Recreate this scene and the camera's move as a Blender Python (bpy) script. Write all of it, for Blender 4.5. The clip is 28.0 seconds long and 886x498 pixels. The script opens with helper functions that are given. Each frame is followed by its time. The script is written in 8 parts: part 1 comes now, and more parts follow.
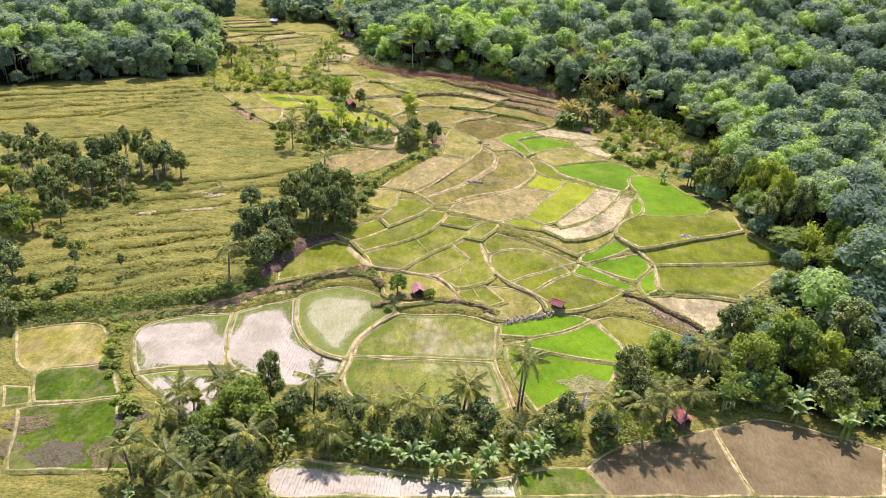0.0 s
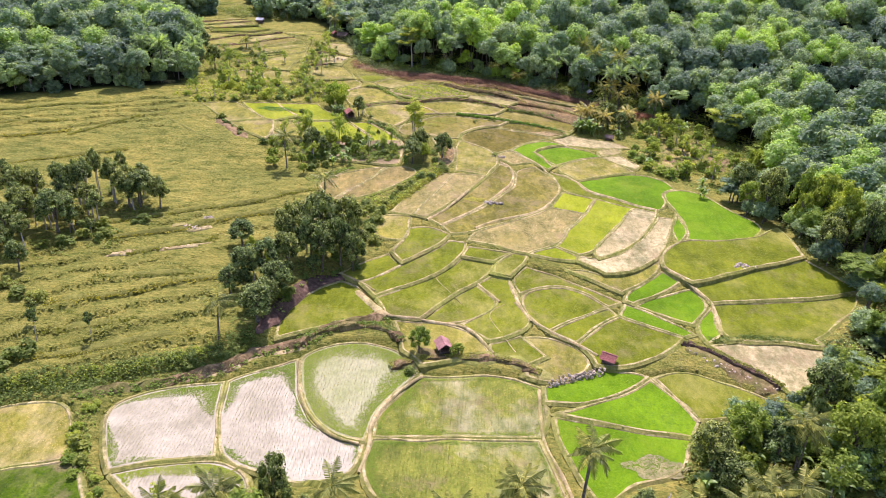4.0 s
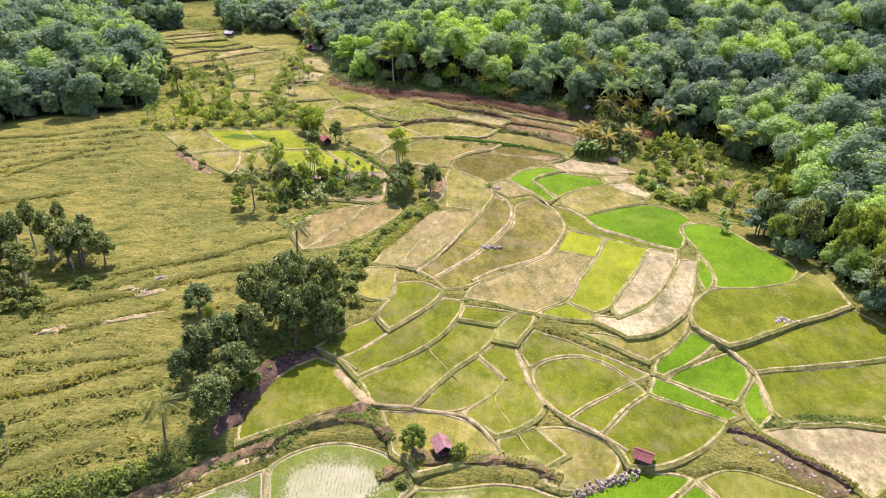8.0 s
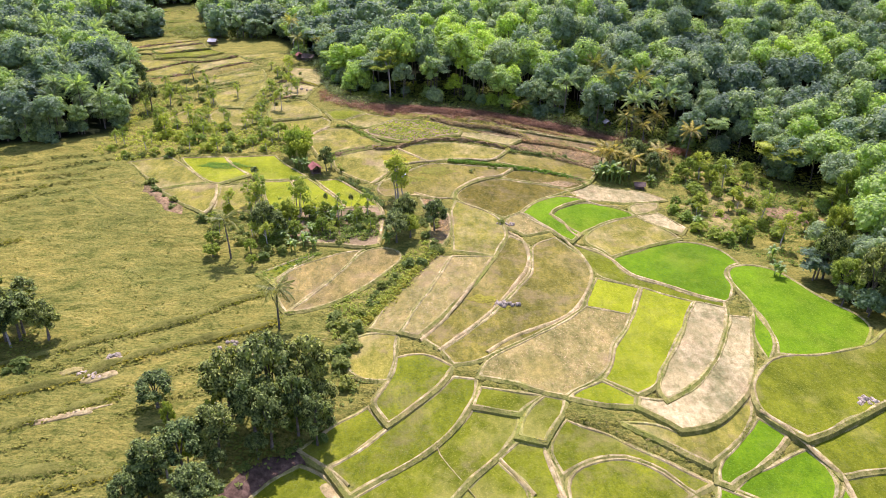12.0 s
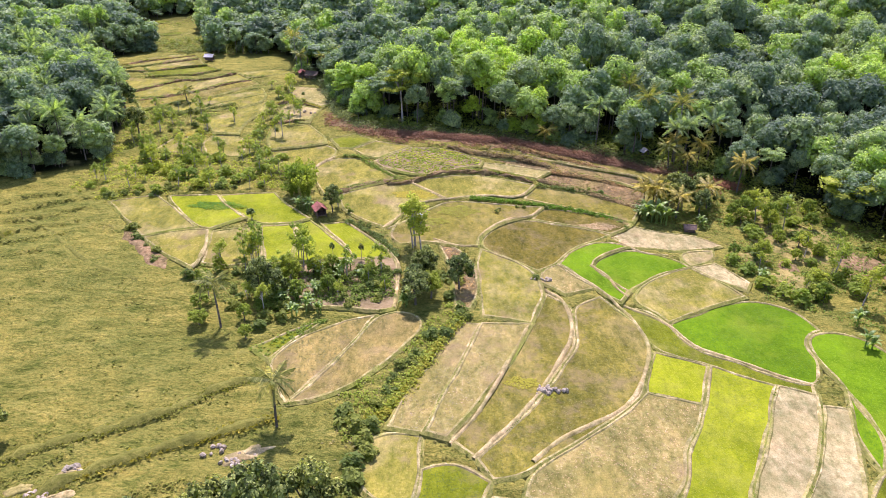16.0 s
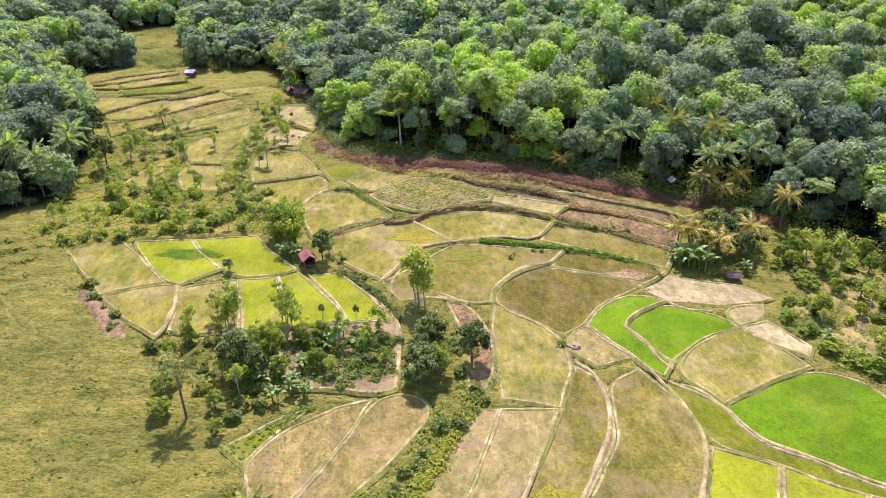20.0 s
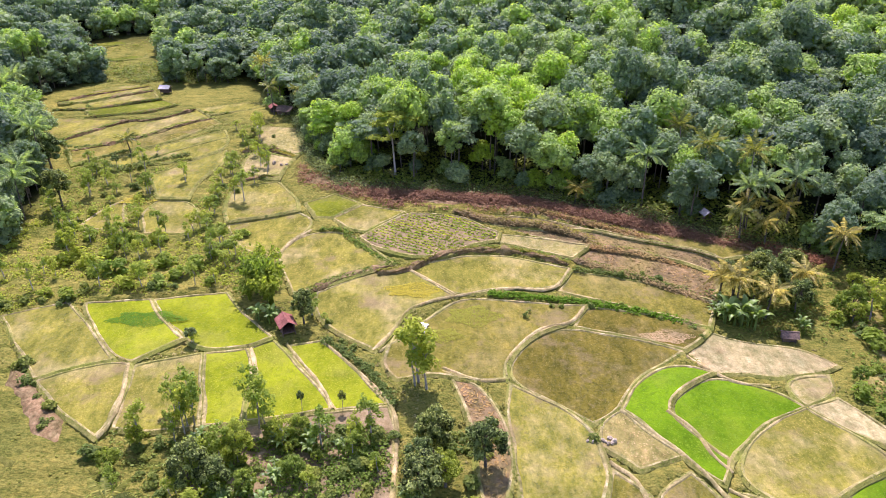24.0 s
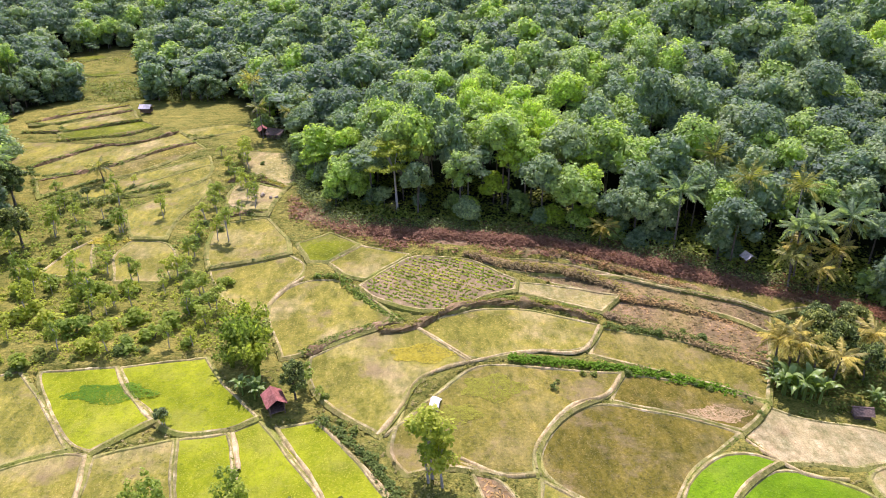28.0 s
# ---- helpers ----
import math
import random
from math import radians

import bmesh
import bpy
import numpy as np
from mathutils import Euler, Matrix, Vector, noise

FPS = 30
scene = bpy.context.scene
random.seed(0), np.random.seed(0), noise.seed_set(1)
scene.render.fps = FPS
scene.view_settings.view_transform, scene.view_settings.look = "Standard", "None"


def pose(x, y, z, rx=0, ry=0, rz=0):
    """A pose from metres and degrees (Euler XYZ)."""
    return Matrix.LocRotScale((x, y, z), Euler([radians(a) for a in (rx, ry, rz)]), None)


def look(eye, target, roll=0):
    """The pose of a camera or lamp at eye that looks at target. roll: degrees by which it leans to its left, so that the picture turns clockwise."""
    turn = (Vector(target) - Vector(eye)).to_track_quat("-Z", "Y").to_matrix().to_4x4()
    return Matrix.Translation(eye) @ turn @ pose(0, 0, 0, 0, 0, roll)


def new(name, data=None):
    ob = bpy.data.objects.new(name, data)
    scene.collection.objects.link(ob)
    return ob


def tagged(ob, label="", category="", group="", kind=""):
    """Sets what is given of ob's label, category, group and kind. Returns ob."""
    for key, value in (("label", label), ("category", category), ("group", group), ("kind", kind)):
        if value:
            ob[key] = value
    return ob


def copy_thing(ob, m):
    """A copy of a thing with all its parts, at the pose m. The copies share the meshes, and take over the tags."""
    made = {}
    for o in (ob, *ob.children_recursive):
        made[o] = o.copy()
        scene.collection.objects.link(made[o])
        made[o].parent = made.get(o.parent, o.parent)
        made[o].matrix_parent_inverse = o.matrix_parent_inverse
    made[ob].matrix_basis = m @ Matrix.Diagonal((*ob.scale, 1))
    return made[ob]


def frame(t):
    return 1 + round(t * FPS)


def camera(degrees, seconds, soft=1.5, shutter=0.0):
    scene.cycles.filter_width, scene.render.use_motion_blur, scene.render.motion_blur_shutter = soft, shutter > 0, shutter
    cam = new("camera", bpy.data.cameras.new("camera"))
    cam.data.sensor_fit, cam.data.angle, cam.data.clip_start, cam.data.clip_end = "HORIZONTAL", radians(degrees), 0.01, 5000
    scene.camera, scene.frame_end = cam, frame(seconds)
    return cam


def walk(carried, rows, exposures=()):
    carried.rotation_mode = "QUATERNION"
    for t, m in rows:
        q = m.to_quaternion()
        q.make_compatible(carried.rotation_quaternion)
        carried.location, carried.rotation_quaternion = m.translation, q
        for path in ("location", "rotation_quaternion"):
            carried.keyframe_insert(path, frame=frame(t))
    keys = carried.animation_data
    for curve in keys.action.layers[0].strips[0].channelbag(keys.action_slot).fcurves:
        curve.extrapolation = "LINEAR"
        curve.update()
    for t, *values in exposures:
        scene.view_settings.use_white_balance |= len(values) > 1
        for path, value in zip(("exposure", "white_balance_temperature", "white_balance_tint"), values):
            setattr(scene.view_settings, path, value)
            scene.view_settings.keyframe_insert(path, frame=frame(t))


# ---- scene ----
cam = camera(63.3, 28.0, soft=0.9)
PATH = [
    (0, (8.979, -34.493, 65.11), (8.93, -32.69, 64.247), 3.3),
    (0.5, (7.624, -31.52, 64.937), (7.573, -29.719, 64.068), 3.3),
    (1, (6.545, -28.663, 64.71), (6.49, -26.865, 63.837), 3.2),
    (1.5, (5.529, -25.722, 64.438), (5.477, -23.925, 63.561), 3.1),
    (2, (4.442, -22.699, 64.17), (4.393, -20.904, 63.29), 3.1),
    (2.5, (3.395, -19.502, 63.978), (3.357, -17.708, 63.096), 3.0),
    (3, (2.458, -16.429, 63.782), (2.428, -14.635, 62.899), 2.9),
    (3.5, (1.71, -13.327, 63.583), (1.685, -11.533, 62.701), 2.7),
    (5.5, (0.045, -0.849, 63.677), (0.045, 0.947, 62.797), 2.1),
    (6, (-0.289, 2.137, 63.78), (-0.29, 3.933, 62.901), 2.0),
    (6.5, (-0.647, 5.257, 63.829), (-0.644, 7.054, 62.951), 1.8),
    (7, (-0.806, 8.47, 63.853), (-0.79, 10.267, 62.975), 1.8),
    (7.5, (-0.686, 11.673, 63.852), (-0.666, 13.469, 62.972), 1.6),
    (8, (-0.589, 14.676, 63.797), (-0.568, 16.472, 62.917), 1.5),
    (8.5, (-0.696, 17.913, 63.743), (-0.671, 19.709, 62.863), 1.4),
    (9, (-0.599, 21.11, 63.773), (-0.578, 22.905, 62.891), 1.3),
    (9.5, (-0.59, 24.614, 63.908), (-0.568, 26.407, 63.023), 1.1),
    (10, (-0.829, 27.913, 64.151), (-0.806, 29.705, 63.263), 1.0),
    (10.5, (-0.898, 31.257, 64.22), (-0.874, 33.046, 63.328), 0.8),
    (11, (-0.957, 34.48, 64.037), (-0.936, 36.269, 63.143), 0.7),
    (11.5, (-1.241, 37.582, 64.013), (-1.22, 39.37, 63.117), 0.6),
    (12, (-1.658, 40.842, 63.996), (-1.64, 42.631, 63.1), 0.5),
    (12.5, (-2.173, 44.179, 64.033), (-2.163, 45.968, 63.138), 0.6),
    (14.5, (-4.18, 56.488, 64.013), (-4.178, 58.28, 63.125), 0.3),
    (15, (-4.501, 59.737, 63.903), (-4.497, 61.53, 63.015), 0.2),
    (15.5, (-5.022, 62.766, 63.761), (-5.02, 64.559, 62.874), 0.2),
    (16, (-5.698, 65.634, 63.557), (-5.69, 67.427, 62.671), 0.3),
    (16.5, (-5.935, 68.609, 63.544), (-5.924, 70.402, 62.659), 0.2),
    (17, (-6.146, 71.578, 63.659), (-6.137, 73.371, 62.773), 0.1),
    (17.5, (-6.379, 74.65, 63.679), (-6.372, 76.443, 62.792), 0.0),
    (18, (-6.527, 77.7, 63.614), (-6.521, 79.494, 62.729), -0.1),
    (18.5, (-6.853, 80.711, 63.479), (-6.845, 82.505, 62.594), -0.1),
    (19, (-7.099, 83.555, 63.46), (-7.094, 85.349, 62.576), -0.1),
    (19.5, (-7.366, 86.24, 63.439), (-7.353, 88.035, 62.556), -0.1),
    (20, (-7.626, 88.946, 63.315), (-7.608, 90.741, 62.432), -0.1),
    (20.5, (-7.668, 92.001, 63.293), (-7.647, 93.796, 62.411), -0.3),
    (21, (-7.766, 95.079, 63.397), (-7.743, 96.874, 62.514), -0.4),
    (21.5, (-7.85, 98.144, 63.432), (-7.822, 99.938, 62.547), -0.6),
    (23.5, (-8.174, 110.279, 63.397), (-8.149, 112.07, 62.506), -0.8),
    (24, (-8.01, 113.0, 63.226), (-7.987, 114.79, 62.335), -0.9),
    (24.5, (-8.023, 115.582, 63.014), (-8.001, 117.373, 62.124), -0.9),
    (25, (-8.43, 118.183, 62.733), (-8.399, 119.974, 61.843), -0.8),
    (25.5, (-8.943, 120.6, 62.497), (-8.908, 122.392, 61.609), -0.7),
    (26, (-9.492, 122.872, 62.286), (-9.454, 124.665, 61.4), -0.7),
    (26.5, (-9.736, 125.337, 62.23), (-9.694, 127.129, 61.344), -0.7),
    (27, (-10.06, 127.74, 62.399), (-10.019, 129.533, 61.514), -0.7),
    (27.5, (-10.318, 129.876, 62.628), (-10.28, 131.672, 61.749), -0.7),
    (28, (-10.84, 131.954, 62.734), (-10.796, 133.751, 61.859), -0.7),
]
walk(cam, [(t, look(eye, target, roll)) for t, eye, target, roll in PATH],
     exposures=((0, 0.85, 5880, 40), (28, 0.82, 5880, 40)))

# ---- world and sun ----
SUN_UP, SUN_AT = 60, 0            # degrees; the sun stands up the valley, ahead of the camera
world = bpy.data.worlds.new("sky")
scene.world = world
world.use_nodes = True
wn = world.node_tree
sky = wn.nodes.new("ShaderNodeTexSky")
sky.sky_type, sky.sun_disc = "NISHITA", False
sky.sun_elevation, sky.sun_rotation = radians(SUN_UP), radians(SUN_AT)
sky.air_density, sky.dust_density = 1.3, 1.0
wn.links.new(sky.outputs[0], wn.nodes["Background"].inputs[0])
wn.nodes["Background"].inputs[1].default_value = 0.15
sun = new("sun", bpy.data.lights.new("sun", "SUN"))
sun.data.energy, sun.data.angle, sun.data.color = 4.7, radians(0.6), (1.0, 0.955, 0.89)
sun.rotation_euler = (radians(90 - SUN_UP), 0, radians(180 - SUN_AT))

# ---- materials ----
def nodes_of(name):
    m = bpy.data.materials.new(name)
    m.use_nodes = True
    nt = m.node_tree
    return m, nt, nt.nodes["Principled BSDF"]


def noise_node(nt, scale, detail=4.0, stretch=None, rough=0.6):
    tex = nt.nodes.new("ShaderNodeTexNoise")
    tex.inputs["Scale"].default_value, tex.inputs["Detail"].default_value = scale, detail
    tex.inputs["Roughness"].default_value = rough
    geo = nt.nodes.new("ShaderNodeNewGeometry")
    if stretch:
        mp = nt.nodes.new("ShaderNodeMapping")
        mp.inputs["Scale"].default_value = stretch[:3]
        mp.inputs["Rotation"].default_value = (0, 0, stretch[3])
        nt.links.new(geo.outputs["Position"], mp.inputs["Vector"])
        nt.links.new(mp.outputs[0], tex.inputs["Vector"])
    else:
        nt.links.new(geo.outputs["Position"], tex.inputs["Vector"])
    return tex


def ramp(nt, fac, stops):
    r = nt.nodes.new("ShaderNodeValToRGB")
    e = r.color_ramp.elements
    while len(e) < len(stops):
        e.new(0.5)
    for el, (p, c) in zip(e, stops):
        el.position, el.color = p, (*c, 1)
    nt.links.new(fac, r.inputs[0])
    return r


def mix(nt, fac, a, b, how="MIX"):
    n = nt.nodes.new("ShaderNodeMix")
    n.data_type, n.blend_type = "RGBA", how
    for sock, v in ((n.inputs[0], fac), (n.inputs[6], a), (n.inputs[7], b)):
        if isinstance(v, bpy.types.NodeSocket):
            nt.links.new(v, sock)
        elif isinstance(v, tuple):
            sock.default_value = (*v, 1)
        else:
            sock.default_value = v
    return n.outputs[2]


def bump(nt, bs, height, strength, dist):
    b = nt.nodes.new("ShaderNodeBump")
    b.inputs["Strength"].default_value, b.inputs["Distance"].default_value = strength, dist
    nt.links.new(height, b.inputs["Height"])
    nt.links.new(b.outputs[0], bs.inputs["Normal"])


def uneven(nt, col, amount):
    """Growth that thins out in drifts: pale streaks and brown hollows a few metres wide."""
    a = noise_node(nt, 0.3, 6.0, (1.0, 0.45, 1, 0.6), 0.7)
    drift = ramp(nt, a.outputs["Fac"], ((0.3, (0.66, 0.7, 0.62)), (0.5, (1, 1, 1)), (0.7, (1.28, 1.2, 1.3))))
    col = mix(nt, amount, col, mix(nt, 1.0, col, drift.outputs[0], "MULTIPLY"))
    e = noise_node(nt, 0.85, 7.0, (1.0, 0.5, 1, -0.35), 0.75)
    streak = ramp(nt, e.outputs["Fac"], ((0.36, (0.62, 0.7, 0.6)), (0.5, (1, 1, 1)), (0.64, (1.32, 1.24, 1.3))))
    col = mix(nt, 0.35 + 0.5 * amount, col, mix(nt, 1.0, col, streak.outputs[0], "MULTIPLY"))
    b = noise_node(nt, 0.13, 6.0, None, 0.7)
    spots = ramp(nt, b.outputs["Fac"], ((0.53, (0, 0, 0)), (0.68, (1, 1, 1))))
    part_of = nt.nodes.new("ShaderNodeMath")
    part_of.operation = "MULTIPLY"
    part_of.inputs[1].default_value = 0.75 * amount
    nt.links.new(spots.outputs[0], part_of.inputs[0])
    return mix(nt, part_of.outputs[0], col, (0.21, 0.155, 0.072))


def earth(name, dark, mid, pale, big=0.12, small=2.2, rough=0.9, relief=0.12, stretch=None, straw=None):
    """Soil, stubble or grass: large patches over fine grain, with relief."""
    m, nt, bs = nodes_of(name)
    a = noise_node(nt, big, 3.0)
    b = noise_node(nt, small, 6.0, stretch, 0.7)
    c = noise_node(nt, small * 6, 3.0, None, 0.7)
    col = ramp(nt, b.outputs["Fac"], ((0.28, dark), (0.5, mid), (0.74, pale)))
    patch = ramp(nt, a.outputs["Fac"], ((0.35, (0.72, 0.74, 0.7)), (0.65, (1.22, 1.18, 1.15))))
    out = mix(nt, 1.0, col.outputs[0], patch.outputs[0], "MULTIPLY")
    if straw:
        d = noise_node(nt, 0.085, 5.0, None, 0.65)
        s = ramp(nt, d.outputs["Fac"], ((0.5, (0, 0, 0)), (0.66, (1, 1, 1))))
        amount = nt.nodes.new("ShaderNodeMath")
        amount.operation = "MULTIPLY"
        amount.inputs[1].default_value = straw[3]
        nt.links.new(s.outputs[0], amount.inputs[0])
        out = mix(nt, amount.outputs[0], out, straw[:3])
        out = uneven(nt, out, straw[4] if len(straw) > 4 else 1.0)
    grain = ramp(nt, c.outputs["Fac"], ((0.3, (0.7, 0.72, 0.7)), (0.7, (1.25, 1.22, 1.2))))
    out = mix(nt, 1.0, out, grain.outputs[0], "MULTIPLY")
    nt.links.new(out, bs.inputs["Base Color"])
    bs.inputs["Roughness"].default_value = rough
    bs.inputs["Specular IOR Level"].default_value = 0.05
    bump(nt, bs, b.outputs["Fac"], 0.8, relief)
    return m


def leafy(name, dark, mid, pale, through_light=0.35, tone=False, straw=None, gloss=0.12, sheen=0.62, vary=((0.7, 0.8, 0.85), (1.35, 1.2, 1.0)), clumps=0.0):
    """Leaves: two-sided, part of the light shines through; hue shifts from plant to plant and leaf to leaf."""
    m, nt, bs = nodes_of(name)
    geo = nt.nodes.new("ShaderNodeNewGeometry")
    info = nt.nodes.new("ShaderNodeObjectInfo")
    leaf = ramp(nt, geo.outputs["Random Per Island"], ((0.0, dark), (0.5, mid), (1.0, pale)))
    if tone:
        at = nt.nodes.new("ShaderNodeAttribute")
        at.attribute_name = "tone"
        source = at.outputs["Fac"]
        shift = ramp(nt, source, ((0.0, (0.42, 0.5, 0.62)), (0.3, (0.66, 0.74, 0.78)), (0.5, (0.95, 0.95, 0.95)), (0.66, (1.0, 1.08, 0.6)), (0.82, (1.12, 1.22, 0.38)), (1.0, (1.4, 1.42, 0.34))))
    else:
        source = info.outputs["Random"]
        shift = ramp(nt, source, ((0.0, vary[0]), (0.5, (1.0, 1.0, 1.0)), (1.0, vary[1])))
    col = mix(nt, 1.0, leaf.outputs[0], shift.outputs[0], "MULTIPLY")
    if straw:
        d = noise_node(nt, 0.085, 5.0, None, 0.65)
        s = ramp(nt, d.outputs["Fac"], ((0.5, (0, 0, 0)), (0.66, (1, 1, 1))))
        amount = nt.nodes.new("ShaderNodeMath")
        amount.operation = "MULTIPLY"
        amount.inputs[1].default_value = straw[3]
        nt.links.new(s.outputs[0], amount.inputs[0])
        col = mix(nt, amount.outputs[0], col, straw[:3])
        col = uneven(nt, col, straw[4] if len(straw) > 4 else 1.0)
    if clumps:
        c = noise_node(nt, clumps, 5.0, None, 0.7)
        spray = ramp(nt, c.outputs["Fac"], ((0.34, (0.5, 0.56, 0.55)), (0.5, (1, 1, 1)), (0.66, (1.4, 1.35, 1.2))))
        col = mix(nt, 1.0, col, spray.outputs[0], "MULTIPLY")
        bump(nt, bs, c.outputs["Fac"], 0.7, 0.35)
    nt.links.new(col, bs.inputs["Base Color"])
    bs.inputs["Roughness"].default_value = sheen
    bs.inputs["Specular IOR Level"].default_value = gloss
    tr = nt.nodes.new("ShaderNodeBsdfTranslucent")
    warm = mix(nt, 1.0, col, (1.5, 1.6, 0.6), "MULTIPLY")
    nt.links.new(warm, tr.inputs["Color"])
    ms = nt.nodes.new("ShaderNodeMixShader")
    ms.inputs[0].default_value = through_light
    nt.links.new(bs.outputs[0], ms.inputs[1])
    nt.links.new(tr.outputs[0], ms.inputs[2])
    nt.links.new(ms.outputs[0], nt.nodes["Material Output"].inputs["Surface"])
    return m


def shallow_water(name, mud, seed, gloss=0.6):
    """Muddy water film with rows of young rice: a rough sheet that takes the glare of the sky."""
    m, nt, bs = nodes_of(name)
    a = noise_node(nt, 0.16, 4.0)
    b = noise_node(nt, 3.0, 5.0, (1, 0.35, 1, 0))
    col = ramp(nt, a.outputs["Fac"], ((0.38, mud), (0.62, seed)))
    fine = ramp(nt, b.outputs["Fac"], ((0.3, (0.75, 0.78, 0.75)), (0.7, (1.2, 1.2, 1.2))))
    nt.links.new(mix(nt, 1.0, col.outputs[0], fine.outputs[0], "MULTIPLY"), bs.inputs["Base Color"])
    r = ramp(nt, b.outputs["Fac"], ((0.35, (0.32, 0.32, 0.32)), (0.65, (0.6, 0.6, 0.6))))
    nt.links.new(r.outputs[0], bs.inputs["Roughness"])
    bs.inputs["Specular IOR Level"].default_value = gloss
    bump(nt, bs, b.outputs["Fac"], 0.35, 0.03)
    return m


FIELD = {
    "lime": earth("bright_rice", (0.0689, 0.144, 0.0012), (0.0978, 0.1893, 0.0018), (0.1268, 0.2139, 0.0038), 0.1, 2.5, straw=(0.2, 0.25, 0.015, 0.35, 0.1)),
    "green": earth("green_rice", (0.0836, 0.1056, 0.0044), (0.1188, 0.1408, 0.0062), (0.154, 0.1716, 0.0123), 0.1, 2.5, straw=(0.25, 0.23, 0.05, 0.6, 0.5)),
    "olive": earth("ripening_rice", (0.1363, 0.1363, 0.0188), (0.188, 0.1786, 0.0263), (0.2444, 0.2162, 0.0517), 0.1, 2.2, straw=(0.33, 0.27, 0.105, 0.75)),
    "yellow": earth("yellow_rice", (0.1451, 0.1847, 0.0038), (0.1919, 0.2284, 0.0057), (0.234, 0.2527, 0.0126), 0.1, 2.2, straw=(0.27, 0.265, 0.035, 0.45, 0.2)),
    "brown": earth("brown_rice", (0.1, 0.094, 0.014), (0.15, 0.136, 0.02), (0.215, 0.19, 0.042), 0.1, 1.8, straw=(0.27, 0.215, 0.075, 0.5)),
    "stubble": earth("cut_stubble", (0.1503, 0.125, 0.0344), (0.2231, 0.19, 0.0574), (0.3201, 0.28, 0.1066), 0.13, 1.4, straw=(0.22, 0.185, 0.045, 0.75)),
    "pale": earth("pale_grass", (0.1721, 0.1568, 0.0392), (0.2418, 0.2156, 0.0672), (0.3348, 0.294, 0.1456), 0.12, 1.6, straw=(0.4, 0.31, 0.16, 0.75)),
    "bare": earth("dry_bare_soil", (0.196, 0.16, 0.0672), (0.3136, 0.265, 0.123), (0.4214, 0.37, 0.1927), 0.12, 0.9, relief=0.2, straw=(0.29, 0.24, 0.1, 0.75)),
    "dry": earth("dry_grass", (0.119, 0.085, 0.04), (0.1785, 0.1275, 0.06), (0.255, 0.187, 0.092), 0.15, 1.2, straw=(0.24, 0.19, 0.055, 0.8)),
    "garden": earth("garden_soil", (0.1292, 0.0952, 0.0408), (0.1972, 0.1496, 0.0748), (0.272, 0.2108, 0.1224), 0.15, 1.0),
    # mud paler than wet mud is: part of the water's glare is in its colour
    "flood": shallow_water("flooded_glare_mud", (0.2392, 0.2042, 0.1122), (0.3312, 0.287, 0.1748), 0.2),
    "seedling": earth("wet_seedbed", (0.0978, 0.1232, 0.0102), (0.136, 0.1573, 0.0153), (0.1785, 0.1913, 0.034), 0.1, 2.0, 0.6, straw=(0.32, 0.29, 0.15, 0.75)),
    "pond": shallow_water("muddy_pond", (0.105, 0.078, 0.03), (0.15, 0.115, 0.047), 0.03),
}
FIELD["deep"] = earth("deep_green_rice", (0.0357, 0.068, 0.0024), (0.0561, 0.1, 0.0032), (0.085, 0.128, 0.0064), 0.16, 2.0, straw=(0.17, 0.15, 0.05, 0.6))
FIELD["dark"] = earth("dark_ripe_rice", (0.07, 0.064, 0.009), (0.11, 0.096, 0.013), (0.16, 0.135, 0.028), 0.12, 1.8, straw=(0.24, 0.19, 0.075, 0.6))
FIELD["garden2"] = FIELD["garden"]
CROP = {
    "lime": leafy("lime_blades", (0.0725, 0.1481, 0.0012), (0.0978, 0.1933, 0.0018), (0.1268, 0.2181, 0.0038), 0.1, straw=(0.2, 0.25, 0.015, 0.35, 0.1), gloss=0.08),
    "green": leafy("green_blades", (0.0836, 0.1056, 0.0044), (0.1188, 0.1408, 0.0062), (0.154, 0.1716, 0.0123), 0.1, straw=(0.25, 0.23, 0.05, 0.6, 0.5)),
    "olive": leafy("olive_blades", (0.141, 0.141, 0.0169), (0.1927, 0.1833, 0.0244), (0.2491, 0.2209, 0.0517), 0.1, straw=(0.33, 0.27, 0.105, 0.75)),
    "yellow": leafy("yellow_blades", (0.1451, 0.1847, 0.0038), (0.1919, 0.2284, 0.0057), (0.234, 0.2527, 0.0126), 0.1, straw=(0.27, 0.265, 0.035, 0.45, 0.2)),
    "brown": leafy("brown_blades", (0.1, 0.094, 0.014), (0.15, 0.136, 0.02), (0.215, 0.19, 0.042), 0.1, straw=(0.27, 0.215, 0.075, 0.5)),
    "stubble": leafy("stubble_blades", (0.18, 0.14, 0.055), (0.26, 0.2, 0.09), (0.35, 0.28, 0.15), 0.1, straw=(0.22, 0.185, 0.045, 0.75)),
    "pale": leafy("pale_blades", (0.186, 0.1715, 0.0448), (0.2511, 0.2254, 0.0728), (0.3162, 0.2793, 0.1176), 0.1, straw=(0.4, 0.31, 0.16, 0.75)),
    "dry": leafy("dry_blades", (0.1599, 0.1092, 0.036), (0.2345, 0.1612, 0.056), (0.3305, 0.234, 0.08), 0.1, straw=(0.24, 0.19, 0.055, 0.8)),
}
CROP["dark"] = leafy("dark_ripe_blades", (0.07, 0.064, 0.009), (0.11, 0.096, 0.013), (0.16, 0.135, 0.028), 0.1, straw=(0.24, 0.19, 0.075, 0.6))
CROP["deep"] = leafy("deep_green_blades", (0.0382, 0.072, 0.0024), (0.0595, 0.104, 0.0032), (0.0892, 0.132, 0.0064), 0.1, straw=(0.17, 0.15, 0.05, 0.6), gloss=0.08)
